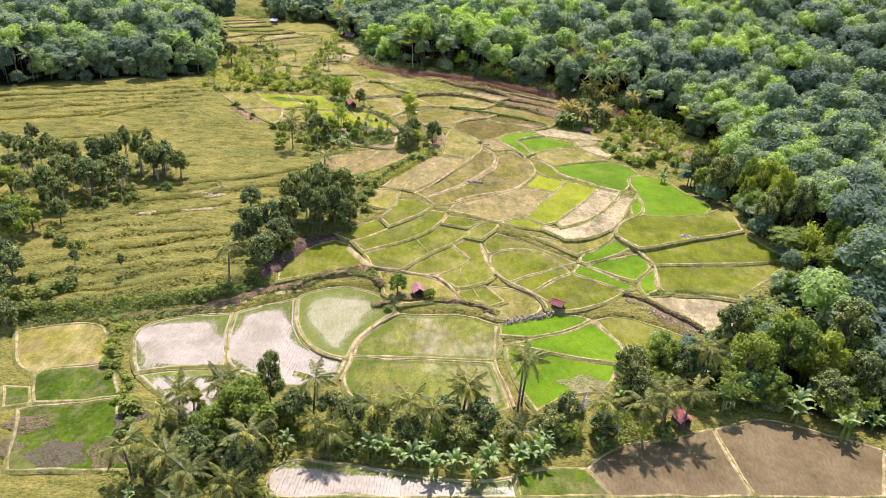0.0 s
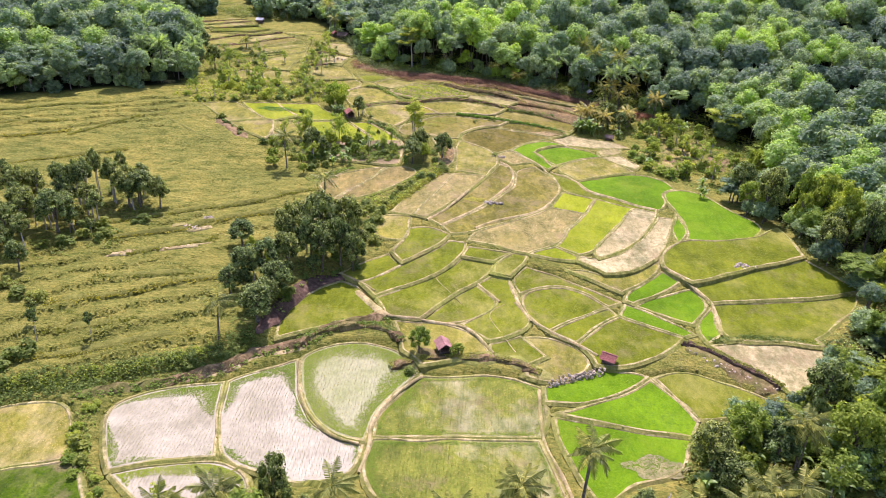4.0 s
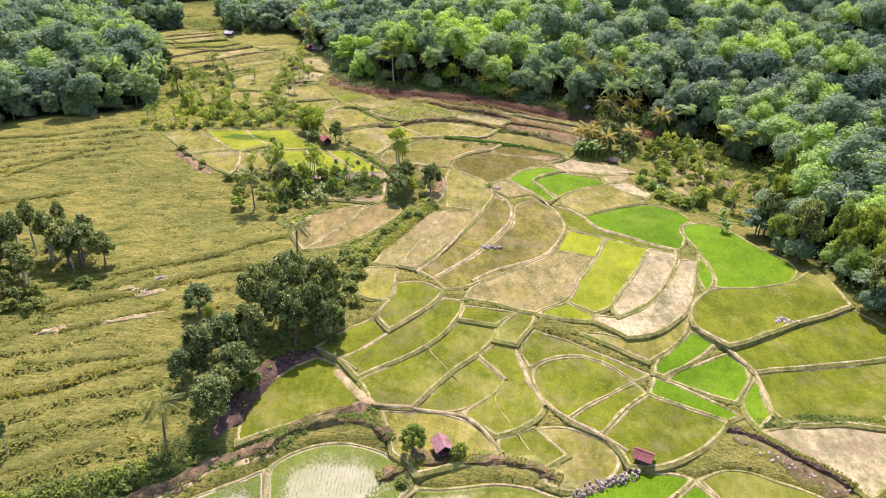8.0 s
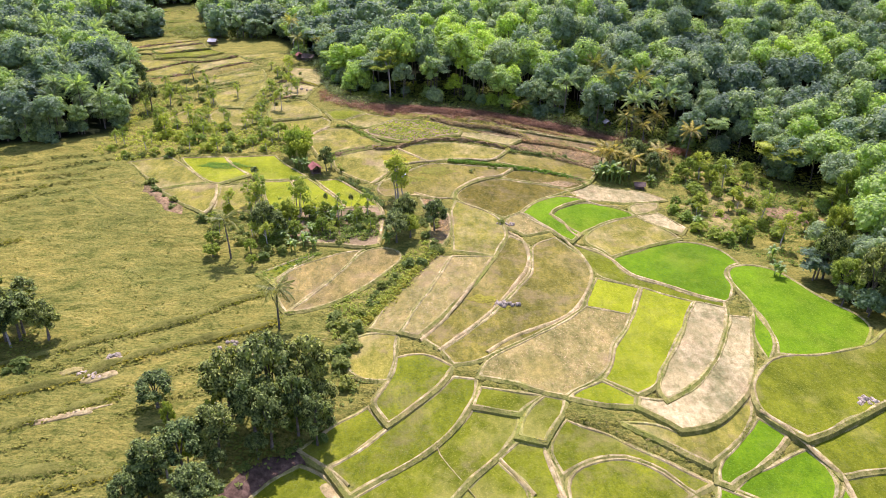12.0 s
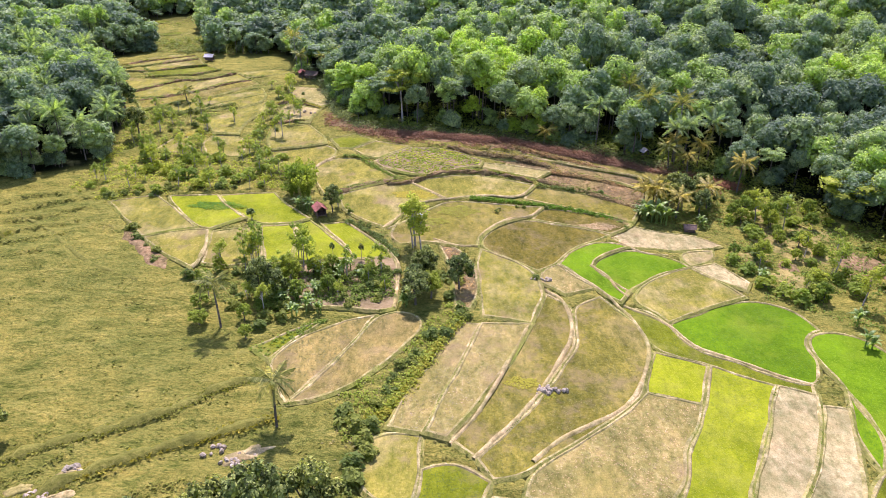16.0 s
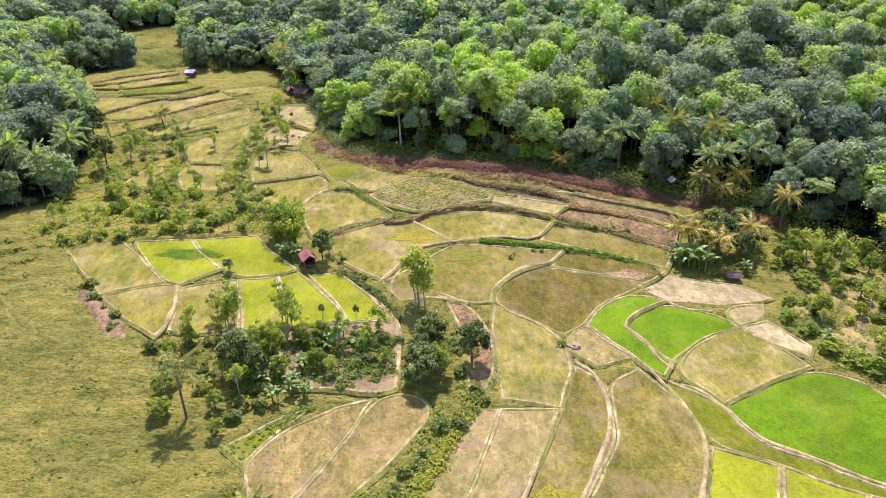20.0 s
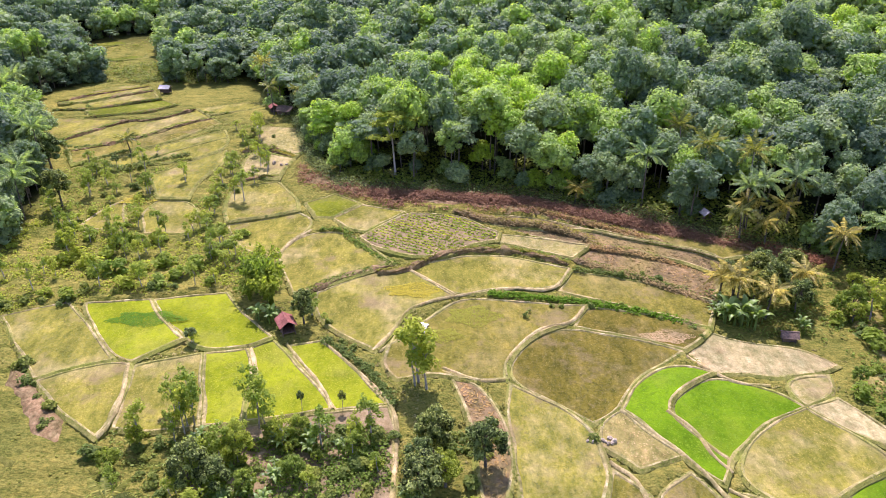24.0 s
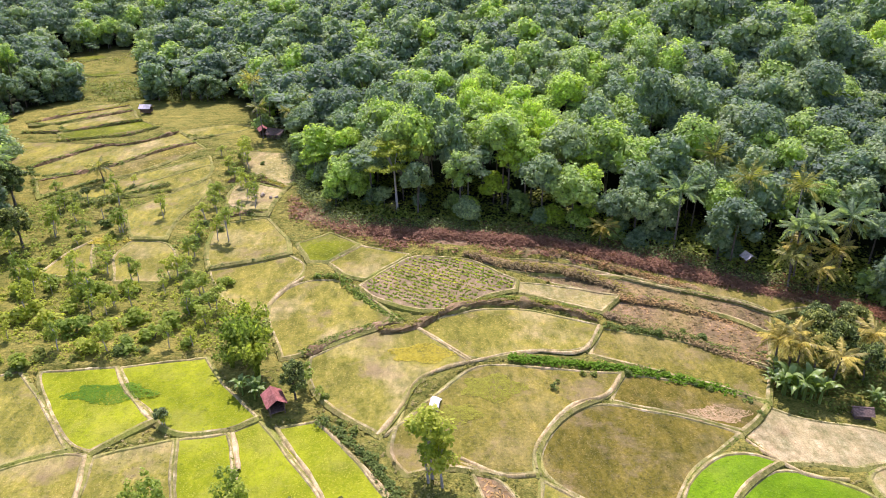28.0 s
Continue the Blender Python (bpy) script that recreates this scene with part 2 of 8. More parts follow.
FIELD["tan"] = earth("tan_cut_rice", (0.15, 0.118, 0.032), (0.205, 0.165, 0.046), (0.275, 0.225, 0.075), 0.12, 1.6, straw=(0.24, 0.185, 0.07, 0.6))
CROP["tan"] = leafy("tan_blades", (0.15, 0.118, 0.032), (0.205, 0.165, 0.046), (0.275, 0.225, 0.075), 0.1, straw=(0.24, 0.185, 0.07, 0.6))
CROP["worn"] = leafy("worn_blades", (0.07, 0.06, 0.022), (0.12, 0.098, 0.045), (0.18, 0.145, 0.075), 0.1)
CROP["sprout"] = leafy("sprout_blades", (0.102, 0.153, 0.0051), (0.1318, 0.187, 0.0068), (0.1615, 0.2082, 0.017), 0.1, straw=(0.24, 0.25, 0.05, 0.4, 0.2), gloss=0.08)
CREST = earth("trodden_crest", (0.16, 0.15, 0.04), (0.29, 0.245, 0.1), (0.44, 0.375, 0.21), 0.2, 0.8, straw=(0.2, 0.21, 0.035, 0.8))
BANK = earth("grassy_bank", (0.115, 0.125, 0.028), (0.2, 0.195, 0.05), (0.31, 0.27, 0.1), 0.25, 1.2, relief=0.25, straw=(0.19, 0.215, 0.035, 0.85, 0.6))
PATH_EARTH = earth("path_earth", (0.194, 0.155, 0.0574), (0.3492, 0.28, 0.1271), (0.485, 0.41, 0.2214), 0.25, 0.7, straw=(0.22, 0.2, 0.05, 0.8))
BROWN_EARTH = earth("brown_earth", (0.07, 0.0475, 0.0208), (0.15, 0.1026, 0.048), (0.29, 0.2137, 0.112), 0.35, 1.1, relief=0.3, straw=(0.13, 0.14, 0.03, 0.8))
MEADOW_BANK = earth("meadow_bank", (0.085, 0.092, 0.018), (0.14, 0.14, 0.028), (0.205, 0.19, 0.05), 0.25, 1.5, relief=0.4)
RED_EARTH = earth("reddish_earth", (0.11, 0.068, 0.03), (0.2, 0.135, 0.064), (0.32, 0.24, 0.13), 0.3, 1.2, straw=(0.17, 0.16, 0.05, 0.6))
PALE_CLOTH = earth("pale_cloth", (0.5, 0.48, 0.45), (0.62, 0.6, 0.57), (0.7, 0.68, 0.65), 0.8, 3.0, 0.8, 0.02)
# reddish earth with the shade of trees and gully mixed into its colour
SHADED_EARTH = earth("shaded_reddish_earth", (0.055, 0.034, 0.024), (0.1, 0.063, 0.043), (0.17, 0.115, 0.08), 0.3, 1.2, relief=0.25)
STONE = earth("grey_stone", (0.22, 0.18, 0.125), (0.36, 0.3, 0.22), (0.52, 0.45, 0.35), 0.4, 1.8, 0.85)
BARK = earth("bark", (0.06, 0.05, 0.04), (0.14, 0.12, 0.095), (0.26, 0.23, 0.19), 0.5, 3.0, relief=0.05)
PALE_BARK = earth("pale_bark", (0.22, 0.2, 0.17), (0.38, 0.35, 0.31), (0.52, 0.49, 0.45), 0.5, 3.0, relief=0.04)
TILE = earth("red_roof", (0.16, 0.06, 0.05), (0.26, 0.1, 0.08), (0.38, 0.18, 0.15), 0.6, 3.0, 0.75, 0.03)
FADED_TILE = earth("faded_roof", (0.195, 0.0975, 0.0825), (0.285, 0.15, 0.1275), (0.375, 0.225, 0.195), 0.6, 3.0, 0.75, 0.03)
TIN = earth("weathered_tin", (0.3, 0.28, 0.28), (0.45, 0.43, 0.43), (0.62, 0.6, 0.6), 0.5, 3.0, 0.5, 0.02)
PLANK = earth("weathered_plank", (0.07, 0.05, 0.04), (0.14, 0.1, 0.08), (0.24, 0.18, 0.14), 0.8, 4.0, 0.85, 0.03)
LEAF_DARK = leafy("dark_leaves", (0.0331, 0.0457, 0.011), (0.1515, 0.1943, 0.0459), (0.3718, 0.4253, 0.1262), 0.35, gloss=0.16, sheen=0.5, clumps=2.2)
LEAF_LIGHT = leafy("light_leaves", (0.1323, 0.1785, 0.0238), (0.2248, 0.2883, 0.0397), (0.3438, 0.4033, 0.0767), 0.5, clumps=2.2)
LEAF_SCRUB = leafy("scrub_leaves", (0.17, 0.215, 0.025), (0.265, 0.325, 0.042), (0.37, 0.42, 0.08), 0.55)
LEAF_BUSH = leafy("bush_leaves", (0.09, 0.12, 0.0216), (0.156, 0.198, 0.0336), (0.24, 0.282, 0.06), 0.42)
LEAF_PALM = leafy("palm_leaflets", (0.0938, 0.1125, 0.0225), (0.1938, 0.2125, 0.0425), (0.35, 0.3375, 0.0875), 0.35, gloss=0.18, sheen=0.45, vary=((0.55, 0.6, 0.6), (1.5, 1.35, 1.05)))
LEAF_GOLD = leafy("golden_leaflets", (0.1875, 0.1625, 0.025), (0.375, 0.3125, 0.05), (0.525, 0.4375, 0.1125), 0.3, gloss=0.25, sheen=0.45, vary=((0.4, 0.45, 0.4), (1.5, 1.4, 1.2)))
LEAF_BANANA = leafy("banana_leaves", (0.09, 0.15, 0.03), (0.17, 0.25, 0.055), (0.28, 0.35, 0.12), 0.4, gloss=0.35, sheen=0.42, vary=((0.6, 0.66, 0.6), (1.6, 1.5, 1.3)))
LEAF_FOREST = leafy("forest_leaves", (0.21, 0.2766, 0.1313), (0.2888, 0.3696, 0.168), (0.378, 0.4592, 0.2048), 0.45, tone=True, gloss=0.3, sheen=0.5, clumps=1.5)

GRASS = leafy("grass_blades", (0.1507, 0.1566, 0.0216), (0.2059, 0.2052, 0.0293), (0.2712, 0.2592, 0.0462), 0.35)
YELLOW_WEED = leafy("yellow_weed", (0.18, 0.17, 0.008), (0.24, 0.225, 0.01), (0.3, 0.275, 0.016), 0.1)
RED_SHRUB = leafy("reddish_shrub", (0.18, 0.0825, 0.045), (0.276, 0.132, 0.066), (0.396, 0.209, 0.1), 0.3)


def ground_material():
    """Meadow grass in long mown swathes, giving way to leaf litter under the woods, its colour darkened for the trees'
    shade.
    """
    m, nt, bs = nodes_of("meadow_and_shaded_litter")
    a = noise_node(nt, 0.05, 4.0)
    b = noise_node(nt, 0.45, 6.0, (0.45, 1.5, 1, 0.45), 0.7)
    c = noise_node(nt, 4.0, 4.0)
    grass = ramp(nt, b.outputs["Fac"], ((0.25, (0.115, 0.113, 0.022)), (0.42, (0.18, 0.171, 0.035)), (0.6, (0.232, 0.212, 0.048)), (0.8, (0.295, 0.258, 0.08))))
    patch = ramp(nt, a.outputs["Fac"], ((0.35, (0.8, 0.85, 0.8)), (0.65, (1.2, 1.12, 1.1))))
    grass = mix(nt, 1.0, grass.outputs[0], patch.outputs[0], "MULTIPLY")
    lump = noise_node(nt, 0.32, 7.0, (0.7, 1.3, 1, 0.5), 0.75)
    lumps = ramp(nt, lump.outputs["Fac"], ((0.36, (0.48, 0.6, 0.46)), (0.48, (0.92, 0.95, 0.92)), (0.7, (1.18, 1.1, 1.05))))
    grass = mix(nt, 1.0, grass, lumps.outputs[0], "MULTIPLY")
    tuft = noise_node(nt, 1.9, 5.0, (0.8, 1.2, 1, 0.5), 0.75)
    tufty = ramp(nt, tuft.outputs["Fac"], ((0.36, (0.5, 0.62, 0.46)), (0.5, (1, 1, 1)), (0.66, (1.32, 1.26, 1.14))))
    grass = mix(nt, 1.0, grass, tufty.outputs[0], "MULTIPLY")
    # litter near black: the shade of the woods is put into its colour
    shaded_litter = ramp(nt, c.outputs["Fac"], ((0.3, (0.006, 0.01, 0.003)), (0.7, (0.022, 0.028, 0.009))))
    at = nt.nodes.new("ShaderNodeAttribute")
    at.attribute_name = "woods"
    col = mix(nt, at.outputs["Fac"], grass, shaded_litter.outputs[0])
    fine = ramp(nt, c.outputs["Fac"], ((0.3, (0.75, 0.76, 0.75)), (0.7, (1.22, 1.2, 1.2))))
    nt.links.new(mix(nt, 1.0, col, fine.outputs[0], "MULTIPLY"), bs.inputs["Base Color"])
    bs.inputs["Roughness"].default_value = 0.95
    bs.inputs["Specular IOR Level"].default_value = 0.05
    both = nt.nodes.new("ShaderNodeMath")
    both.operation = "MULTIPLY_ADD"
    both.inputs[1].default_value = 0.7
    nt.links.new(tuft.outputs["Fac"], both.inputs[0])
    nt.links.new(b.outputs["Fac"], both.inputs[2])
    bump(nt, bs, both.outputs[0], 1.0, 0.6)
    return m


# ---- the lie of the land ----
Y_AT = [-60, 40, 62, 85, 97, 115, 130, 160, 190, 215, 240, 262, 290, 340, 400, 480, 560, 700, 1500]
Z_AT = [-10, -9.4, -9, -8.2, -6.8, -5.8, -4.2, -3.3, -2.4, -1.8, -0.6, 1, 2, 3, 4.5, 9, 18, 30, 40]
# the open valley floor; woods stand on rising ground outside it
OPEN = np.array([(-300, 20), (-300, -200), (140, -200), (120, 46), (96, 54), (78, 59), (60, 65), (42, 72), (41, 77), (55, 82), (64, 89),
                 (67, 93), (74, 105), (85, 117), (81, 130), (79, 150), (73, 156), (72, 168), (82, 180), (92, 196), (92, 212), (84, 224), (66, 238),
                 (46, 248), (22, 260), (6, 267), (-22, 270), (-30, 275), (-40, 292), (-46, 321), (-58, 339), (-74, 366), (-100, 366)])
OPEN = np.concatenate([OPEN, [(-112, 392), (-130, 452), (-155, 437), (-143, 394), (-122, 372), (-132, 364), (-140, 347), (-130, 331), (-110, 300),
                              (-97, 279), (-95, 262), (-92, 238), (-111, 230), (-132, 220), (-150, 208), (-190, 195), (-300, 150)]])
MEADOW = np.array([(-120, 64), (-76, 75), (-66, 78), (-59, 80.6), (-48, 83.4), (-39.5, 86.4), (-32, 91.7), (-26, 95), (-27.5, 101), (-24, 115),
                   (-20, 120), (-20, 140), (-120, 140)])


def smooth(a, b, v):
    t = np.clip((v - a) / (b - a), 0, 1)
    return t * t * (3 - 2 * t)


def inside(poly, x, y):
    x, y = np.asarray(x, float), np.asarray(y, float)
    res = np.zeros(np.broadcast(x, y).shape, bool)
    for (ax, ay), (bx, by) in zip(poly, np.roll(poly, -1, 0)):
        if ay != by:
            res ^= ((ay > y) != (by > y)) & (x < (bx - ax) * (y - ay) / (by - ay) + ax)
    return res


def from_edge(poly, x, y, closed=True):
    x, y = np.asarray(x, float), np.asarray(y, float)
    best = np.full(np.broadcast(x, y).shape, 1e9)
    pairs = list(zip(poly, np.roll(poly, -1, 0)))
    for (ax, ay), (bx, by) in pairs if closed else pairs[:-1]:
        ux, uy = bx - ax, by - ay
        s = np.clip(((x - ax) * ux + (y - ay) * uy) / (ux * ux + uy * uy + 1e-9), 0, 1)
        best = np.minimum(best, np.hypot(x - ax - s * ux, y - ay - s * uy))
    return best


def valley(x, y):
    z = np.interp(y, Y_AT, Z_AT)
    z = z - 0.04 * np.clip(x, 0, 90) * smooth(130, 180, y) * (1 - smooth(230, 260, y))
    return z + 0.03 * np.clip(-x - 10, 0, 60) * smooth(165, 195, y) * (1 - smooth(225, 260, y))


def woods_depth(x, y):
    return np.where(inside(OPEN, x, y), 0, from_edge(OPEN, x, y))


def land(x, y):
    """Height of the ground."""
    x, y = np.asarray(x, float), np.asarray(y, float)
    d = woods_depth(x, y)
    high = np.where(x > -30, 21.0, 13.0)
    z = valley(x, y) + high * smooth(4, 150, d)
    up = np.where(inside(MEADOW, x, y), smooth(0, 2.0, from_edge(MEADOW, x, y)), 0)
    z = z + 1.5 * up * (1 - smooth(105, 138, y))
    return z + 0.25 * np.sin(x * 0.21 + y * 0.13) * np.sin(y * 0.17 - x * 0.08)


def land_at(x, y):
    return float(land(np.array([x]), np.array([y]))[0])


# ---- mesh helpers ----
def grid_mesh(name, v, f, mat, shade=False):
    """A mesh from arrays of corners and of equal-sided faces."""
    v, f = np.asarray(v, np.float32), np.asarray(f, np.int32)
    me = bpy.data.meshes.new(name)
    me.vertices.add(len(v))
    me.vertices.foreach_set("co", v.ravel())
    me.loops.add(f.size)
    me.loops.foreach_set("vertex_index", f.ravel())
    me.polygons.add(len(f))
    me.polygons.foreach_set("loop_start", np.arange(0, f.size, f.shape[1], dtype=np.int32))
    me.polygons.foreach_set("use_smooth", np.full(len(f), shade))
    me.update(calc_edges=True)
    me.materials.append(mat)
    return me


def part(name, data, parent, label=""):
    ob = new(name, data)
    ob.parent = parent
    return tagged(ob, label) if label else ob


def base(name, x, y, z, label, category, group="", turn=0.0):
    ob = new(name)
    ob.empty_display_size = 0.5
    ob.matrix_basis = pose(x, y, z, 0, 0, turn)
    return tagged(ob, label, category, group)


def box(bm, sx, sy, sz, m, bevel=0.0):
    made = bmesh.ops.create_cube(bm, size=1, matrix=m @ Matrix.Diagonal((sx, sy, sz, 1)))
    if bevel:
        edges = list({e for v in made["verts"] for e in v.link_edges})
        bmesh.ops.bevel(bm, geom=edges, offset=bevel, segments=1, affect="EDGES")


def bm_mesh(name, bm, mat):
    me = bpy.data.meshes.new(name)
    bm.to_mesh(me)
    bm.free()
    me.materials.append(mat)
    return me


def tube(points, radii, sides=7):
    """Corners and faces of a tapering round stem through points."""
    points = [Vector(p) for p in points]
    v, f = [], []
    for i, p in enumerate(points):
        d = (points[min(i + 1, len(points) - 1)] - points[max(i - 1, 0)]).normalized()
        s = d.cross(Vector((0.3, 0.9, 0.1))).normalized()
        u = d.cross(s)
        for k in range(sides):
            a = 2 * math.pi * k / sides
            v.append(p + (s * math.cos(a) + u * math.sin(a)) * radii[i])
    for i in range(len(points) - 1):
        for k in range(sides):
            n = (k + 1) % sides
            f.append((i * sides + k, i * sides + n, (i + 1) * sides + n, (i + 1) * sides + k))
    return np.array([tuple(q) for q in v]), np.array(f)


def merge(pieces):
    v, f, n = [], [], 0
    for a, b in pieces:
        v.append(a)
        f.append(np.asarray(b) + n)
        n += len(a)
    return np.concatenate(v), np.concatenate(f)


# ---- ground: one sheet to the horizon, fine in the valley ----
FIELDS = []


def axis(lo, hi, step, ends):
    mid = np.arange(lo, hi + step, step)
    a = [lo - step * 1.35 ** k * 2 for k in range(1, 40)]
    b = [mid[-1] + step * 1.35 ** k * 2 for k in range(1, 40)]
    return np.array([q for q in a[::-1] if q > ends[0]] + list(mid) + [q for q in b if q < ends[1]])


def meadow_steps(x, y):
    """Old worn terrace steps across the meadow: their height, and how far along a step a place lies (0 on the rise, 1 before the next)."""
    wander = np.array([noise.noise((a * 0.035, b * 0.035, 1.7)) + 0.35 * noise.noise((a * 0.13, b * 0.13, 5.2)) for a, b in zip(x, y)])
    u = (-0.4 * x + 0.917 * y) / 6.2 + 0.7 * wander
    strength = np.array([max(0.0, min(1.0, 0.75 + 1.6 * noise.noise((a * 0.03, b * 0.05, 8.1)))) for a, b in zip(x, y)])
    low = (1 - smooth(136, 150, y + 0.25 * (x + 60))) * smooth(76, 84, y - 0.1 * (x + 60))
    high = smooth(184, 192, y - 0.1 * (x + 110)) * (1 - smooth(-92, -80, x))
    where = np.maximum(low, high) * (1 - smooth(-36, -30, x)) * np.where(inside(OPEN, x, y), 1, 0)
    frac = u - np.floor(u)
    saw = np.where(frac < 0.13, frac / 0.13 - 0.5, 0.5 - (frac - 0.13) / 0.87)
    return 0.75 * saw * strength * where, np.where(where * strength > 0.25, frac, 9.0)


def build_ground():
    gx, gy = axis(-150, 110, 1.25, (-2500, 2500)), axis(25, 330, 0.7, (-1200, 3000))
    x, y = np.meshgrid(gx, gy)
    z = land(x, y)
    rng = np.random.RandomState(3)
    near = (x > -160) & (x < 115) & (y > 20) & (y < 335)
    z[near] += [0.26 * noise.noise((a * 0.2 + b * 0.08, b * 0.45 - a * 0.15, 0)) + 0.15 * noise.noise((a * 0.5, b * 0.75, 4)) for a, b in zip(x[near], y[near])]
    z = z + rng.uniform(-0.05, 0.05, z.shape)
    z[near] += meadow_steps(x[near], y[near])[0]
    for poly in FIELDS:
        lo, hi = poly.min(0) - 1, poly.max(0) + 1
        i, j = np.searchsorted(gx, (lo[0], hi[0])), np.searchsorted(gy, (lo[1], hi[1]))
        cut = np.s_[j[0]:j[1], i[0]:i[1]]
        sx, sy = x[cut], y[cut]
        if sx.size:
            deep = np.where(inside(poly, sx, sy), 1, -1) * from_edge(poly, sx, sy)
            z[cut] = np.where(deep > -0.5, np.minimum(z[cut], land(sx, sy) - 1.8 * smooth(-0.5, 0.9, deep)), z[cut])
    n, k = len(gx), np.arange((len(gy) - 1) * (len(gx) - 1))
    r, c = k // (n - 1), k % (n - 1)
    f = np.stack([r * n + c, r * n + c + 1, (r + 1) * n + c + 1, (r + 1) * n + c], 1)
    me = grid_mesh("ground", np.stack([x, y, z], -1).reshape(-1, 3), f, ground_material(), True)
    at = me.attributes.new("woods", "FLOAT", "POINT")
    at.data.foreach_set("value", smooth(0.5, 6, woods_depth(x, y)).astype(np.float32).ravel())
    tagged(new("ground", me), "sloping yellow-green meadow ground with leaf litter coloured dark for shade under woods", "ground", kind="structure")


from mathutils.geometry import tessellate_polygon

# ---- rice terraces ----
WORDS = {
    "dark": "dark olive-brown ripe rice terrace with worn patches", "deep": "deep green rice paddy with bare purplish patches", "lime": "bright lime-green young rice paddy inside earthen bunds", "green": "mid-green rice paddy inside trodden earthen bunds",
    "olive": "olive-green ripening rice paddy inside earthen bunds", "yellow": "yellow-green ripe rice paddy inside earthen bunds",
    "tan": "tan half-cut rice terrace with a grassy bank", "brown": "brownish ripe rice terrace with a grassy bank", "stubble": "harvested terrace of dry straw stubble",
    "pale": "pale grassy fallow terrace with a worn rim", "bare": "bare dry pale soil terrace between bunds",
    "dry": "terrace of dry reddish-yellow grass below the woods", "garden2": "bare earth garden strip planted with shrubs and bananas", "garden": "vegetable garden plot with bare soil rows",
    "flood": "flooded paddy with glaring water and rice seedlings", "seedling": "wet seedling paddy with thin rows of rice",
    "ring": "wet paddy with pale young rice inside a green rim",
    "pond": "muddy brown flooded paddy with still water",
}
# tufts per square metre, height, width
STAND = {"tan": (7, 0.05, 0.18), "dark": (7, 0.04, 0.18), "deep": (8, 0.03, 0.18), "lime": (8, 0.025, 0.17), "green": (7, 0.025, 0.17), "olive": (7, 0.028, 0.17), "yellow": (7, 0.025, 0.17), "brown": (7, 0.04, 0.18),
         "stubble": (5, 0.04, 0.17), "pale": (5, 0.04, 0.18), "dry": (5, 0.2, 0.4), "seedling": (6, 0.03, 0.15)}
CROP["seedling"] = CROP["olive"]
FIELD["ring"] = shallow_water("pale_wet_mud", (0.19, 0.195, 0.055), (0.255, 0.24, 0.105), 0.15)


LEVELS = []
LEAN = 0.45


def level_at(plane, x, y):
    """Height of a leaning terrace at a place."""
    return plane[0] + plane[1] * (x - plane[3]) + plane[2] * (y - plane[4])



def outline(corners):
    """The rim of a terrace: corners joined by gently wandering lines."""
    p = np.array(corners, float)
    turn = []
    for a, b, c in zip(np.roll(p, 1, 0), p, np.roll(p, -1, 0)):
        u, w = b - a, c - b
        turn.append(abs(math.atan2(u[0] * w[1] - u[1] * w[0], u @ w)))
    far = 1.4 if p[:, 1].mean() < 260 else 2.5
    pts, fixed = [], []
    for i in range(len(p)):
        a, b = p[i], p[(i + 1) % len(p)]
        n = max(1, int(np.hypot(*(b - a)) / far))
        for k in range(n):
            pts.append(a + (b - a) * k / n)
            fixed.append(k == 0 and turn[i] > 1.0)
    pts, fixed = np.array(pts), np.array(fixed)[:, None]
    for _ in range(4):
        pts = np.where(fixed, pts, (np.roll(pts, 1, 0) + 2 * pts + np.roll(pts, -1, 0)) / 4)
    wander = np.array([noise.noise_vector((q[0] * 0.16, q[1] * 0.16, 3.1))[:2] for q in pts])
    pts = pts + 0.35 * wander
    area = 0.5 * np.sum(pts[:, 0] * np.roll(pts[:, 1], -1) - np.roll(pts[:, 0], -1) * pts[:, 1])
    return pts if area > 0 else pts[::-1]


def inset(p, d):
    e = np.roll(p, -1, 0) - p
    e = e / (np.hypot(e[:, 0], e[:, 1])[:, None] + 1e-9)
    n = np.stack([-e[:, 1], e[:, 0]], 1)
    m = n + np.roll(n, 1, 0)
    m = m / (np.hypot(m[:, 0], m[:, 1])[:, None] + 1e-9)
    c = np.clip(np.sum(m * n, 1), 0.55, 1)[:, None]
    return p + m * d / c


def ring(a, za, b, zb):
    n = len(a)
    v = np.concatenate([np.column_stack([a, za]), np.column_stack([b, zb])])
    k = np.arange(n)
    return v, np.stack([k, (k + 1) % n, (k + 1) % n + n, k + n], 1)


def tufts(x, y, z, height, width, rng, spread=0.4):
    """Each tuft is a leaning pair of blades that cross."""
    n = len(x)
    v, f = [], []
    for q in range(2):
        a = rng.uniform(0, math.pi, n)
        dx, dy = np.cos(a) * width / 2, np.sin(a) * width / 2
        h = height * rng.uniform(0.6, 1.25, n)
        lx, ly = rng.uniform(-spread, spread, n) * h, rng.uniform(-spread, spread, n) * h
        low = [np.stack([x - dx * 0.6, y - dy * 0.6, z], 1), np.stack([x + dx * 0.6, y + dy * 0.6, z], 1)]
        top = [np.stack([x + dx + lx, y + dy + ly, z + h], 1), np.stack([x - dx + lx, y - dy + ly, z + h * 0.8], 1)]
        v.append(np.stack(low + top, 1).reshape(-1, 3))
        f.append(np.arange(4 * n).reshape(-1, 4) + 4 * n * q)
    return np.concatenate(v), np.concatenate(f)


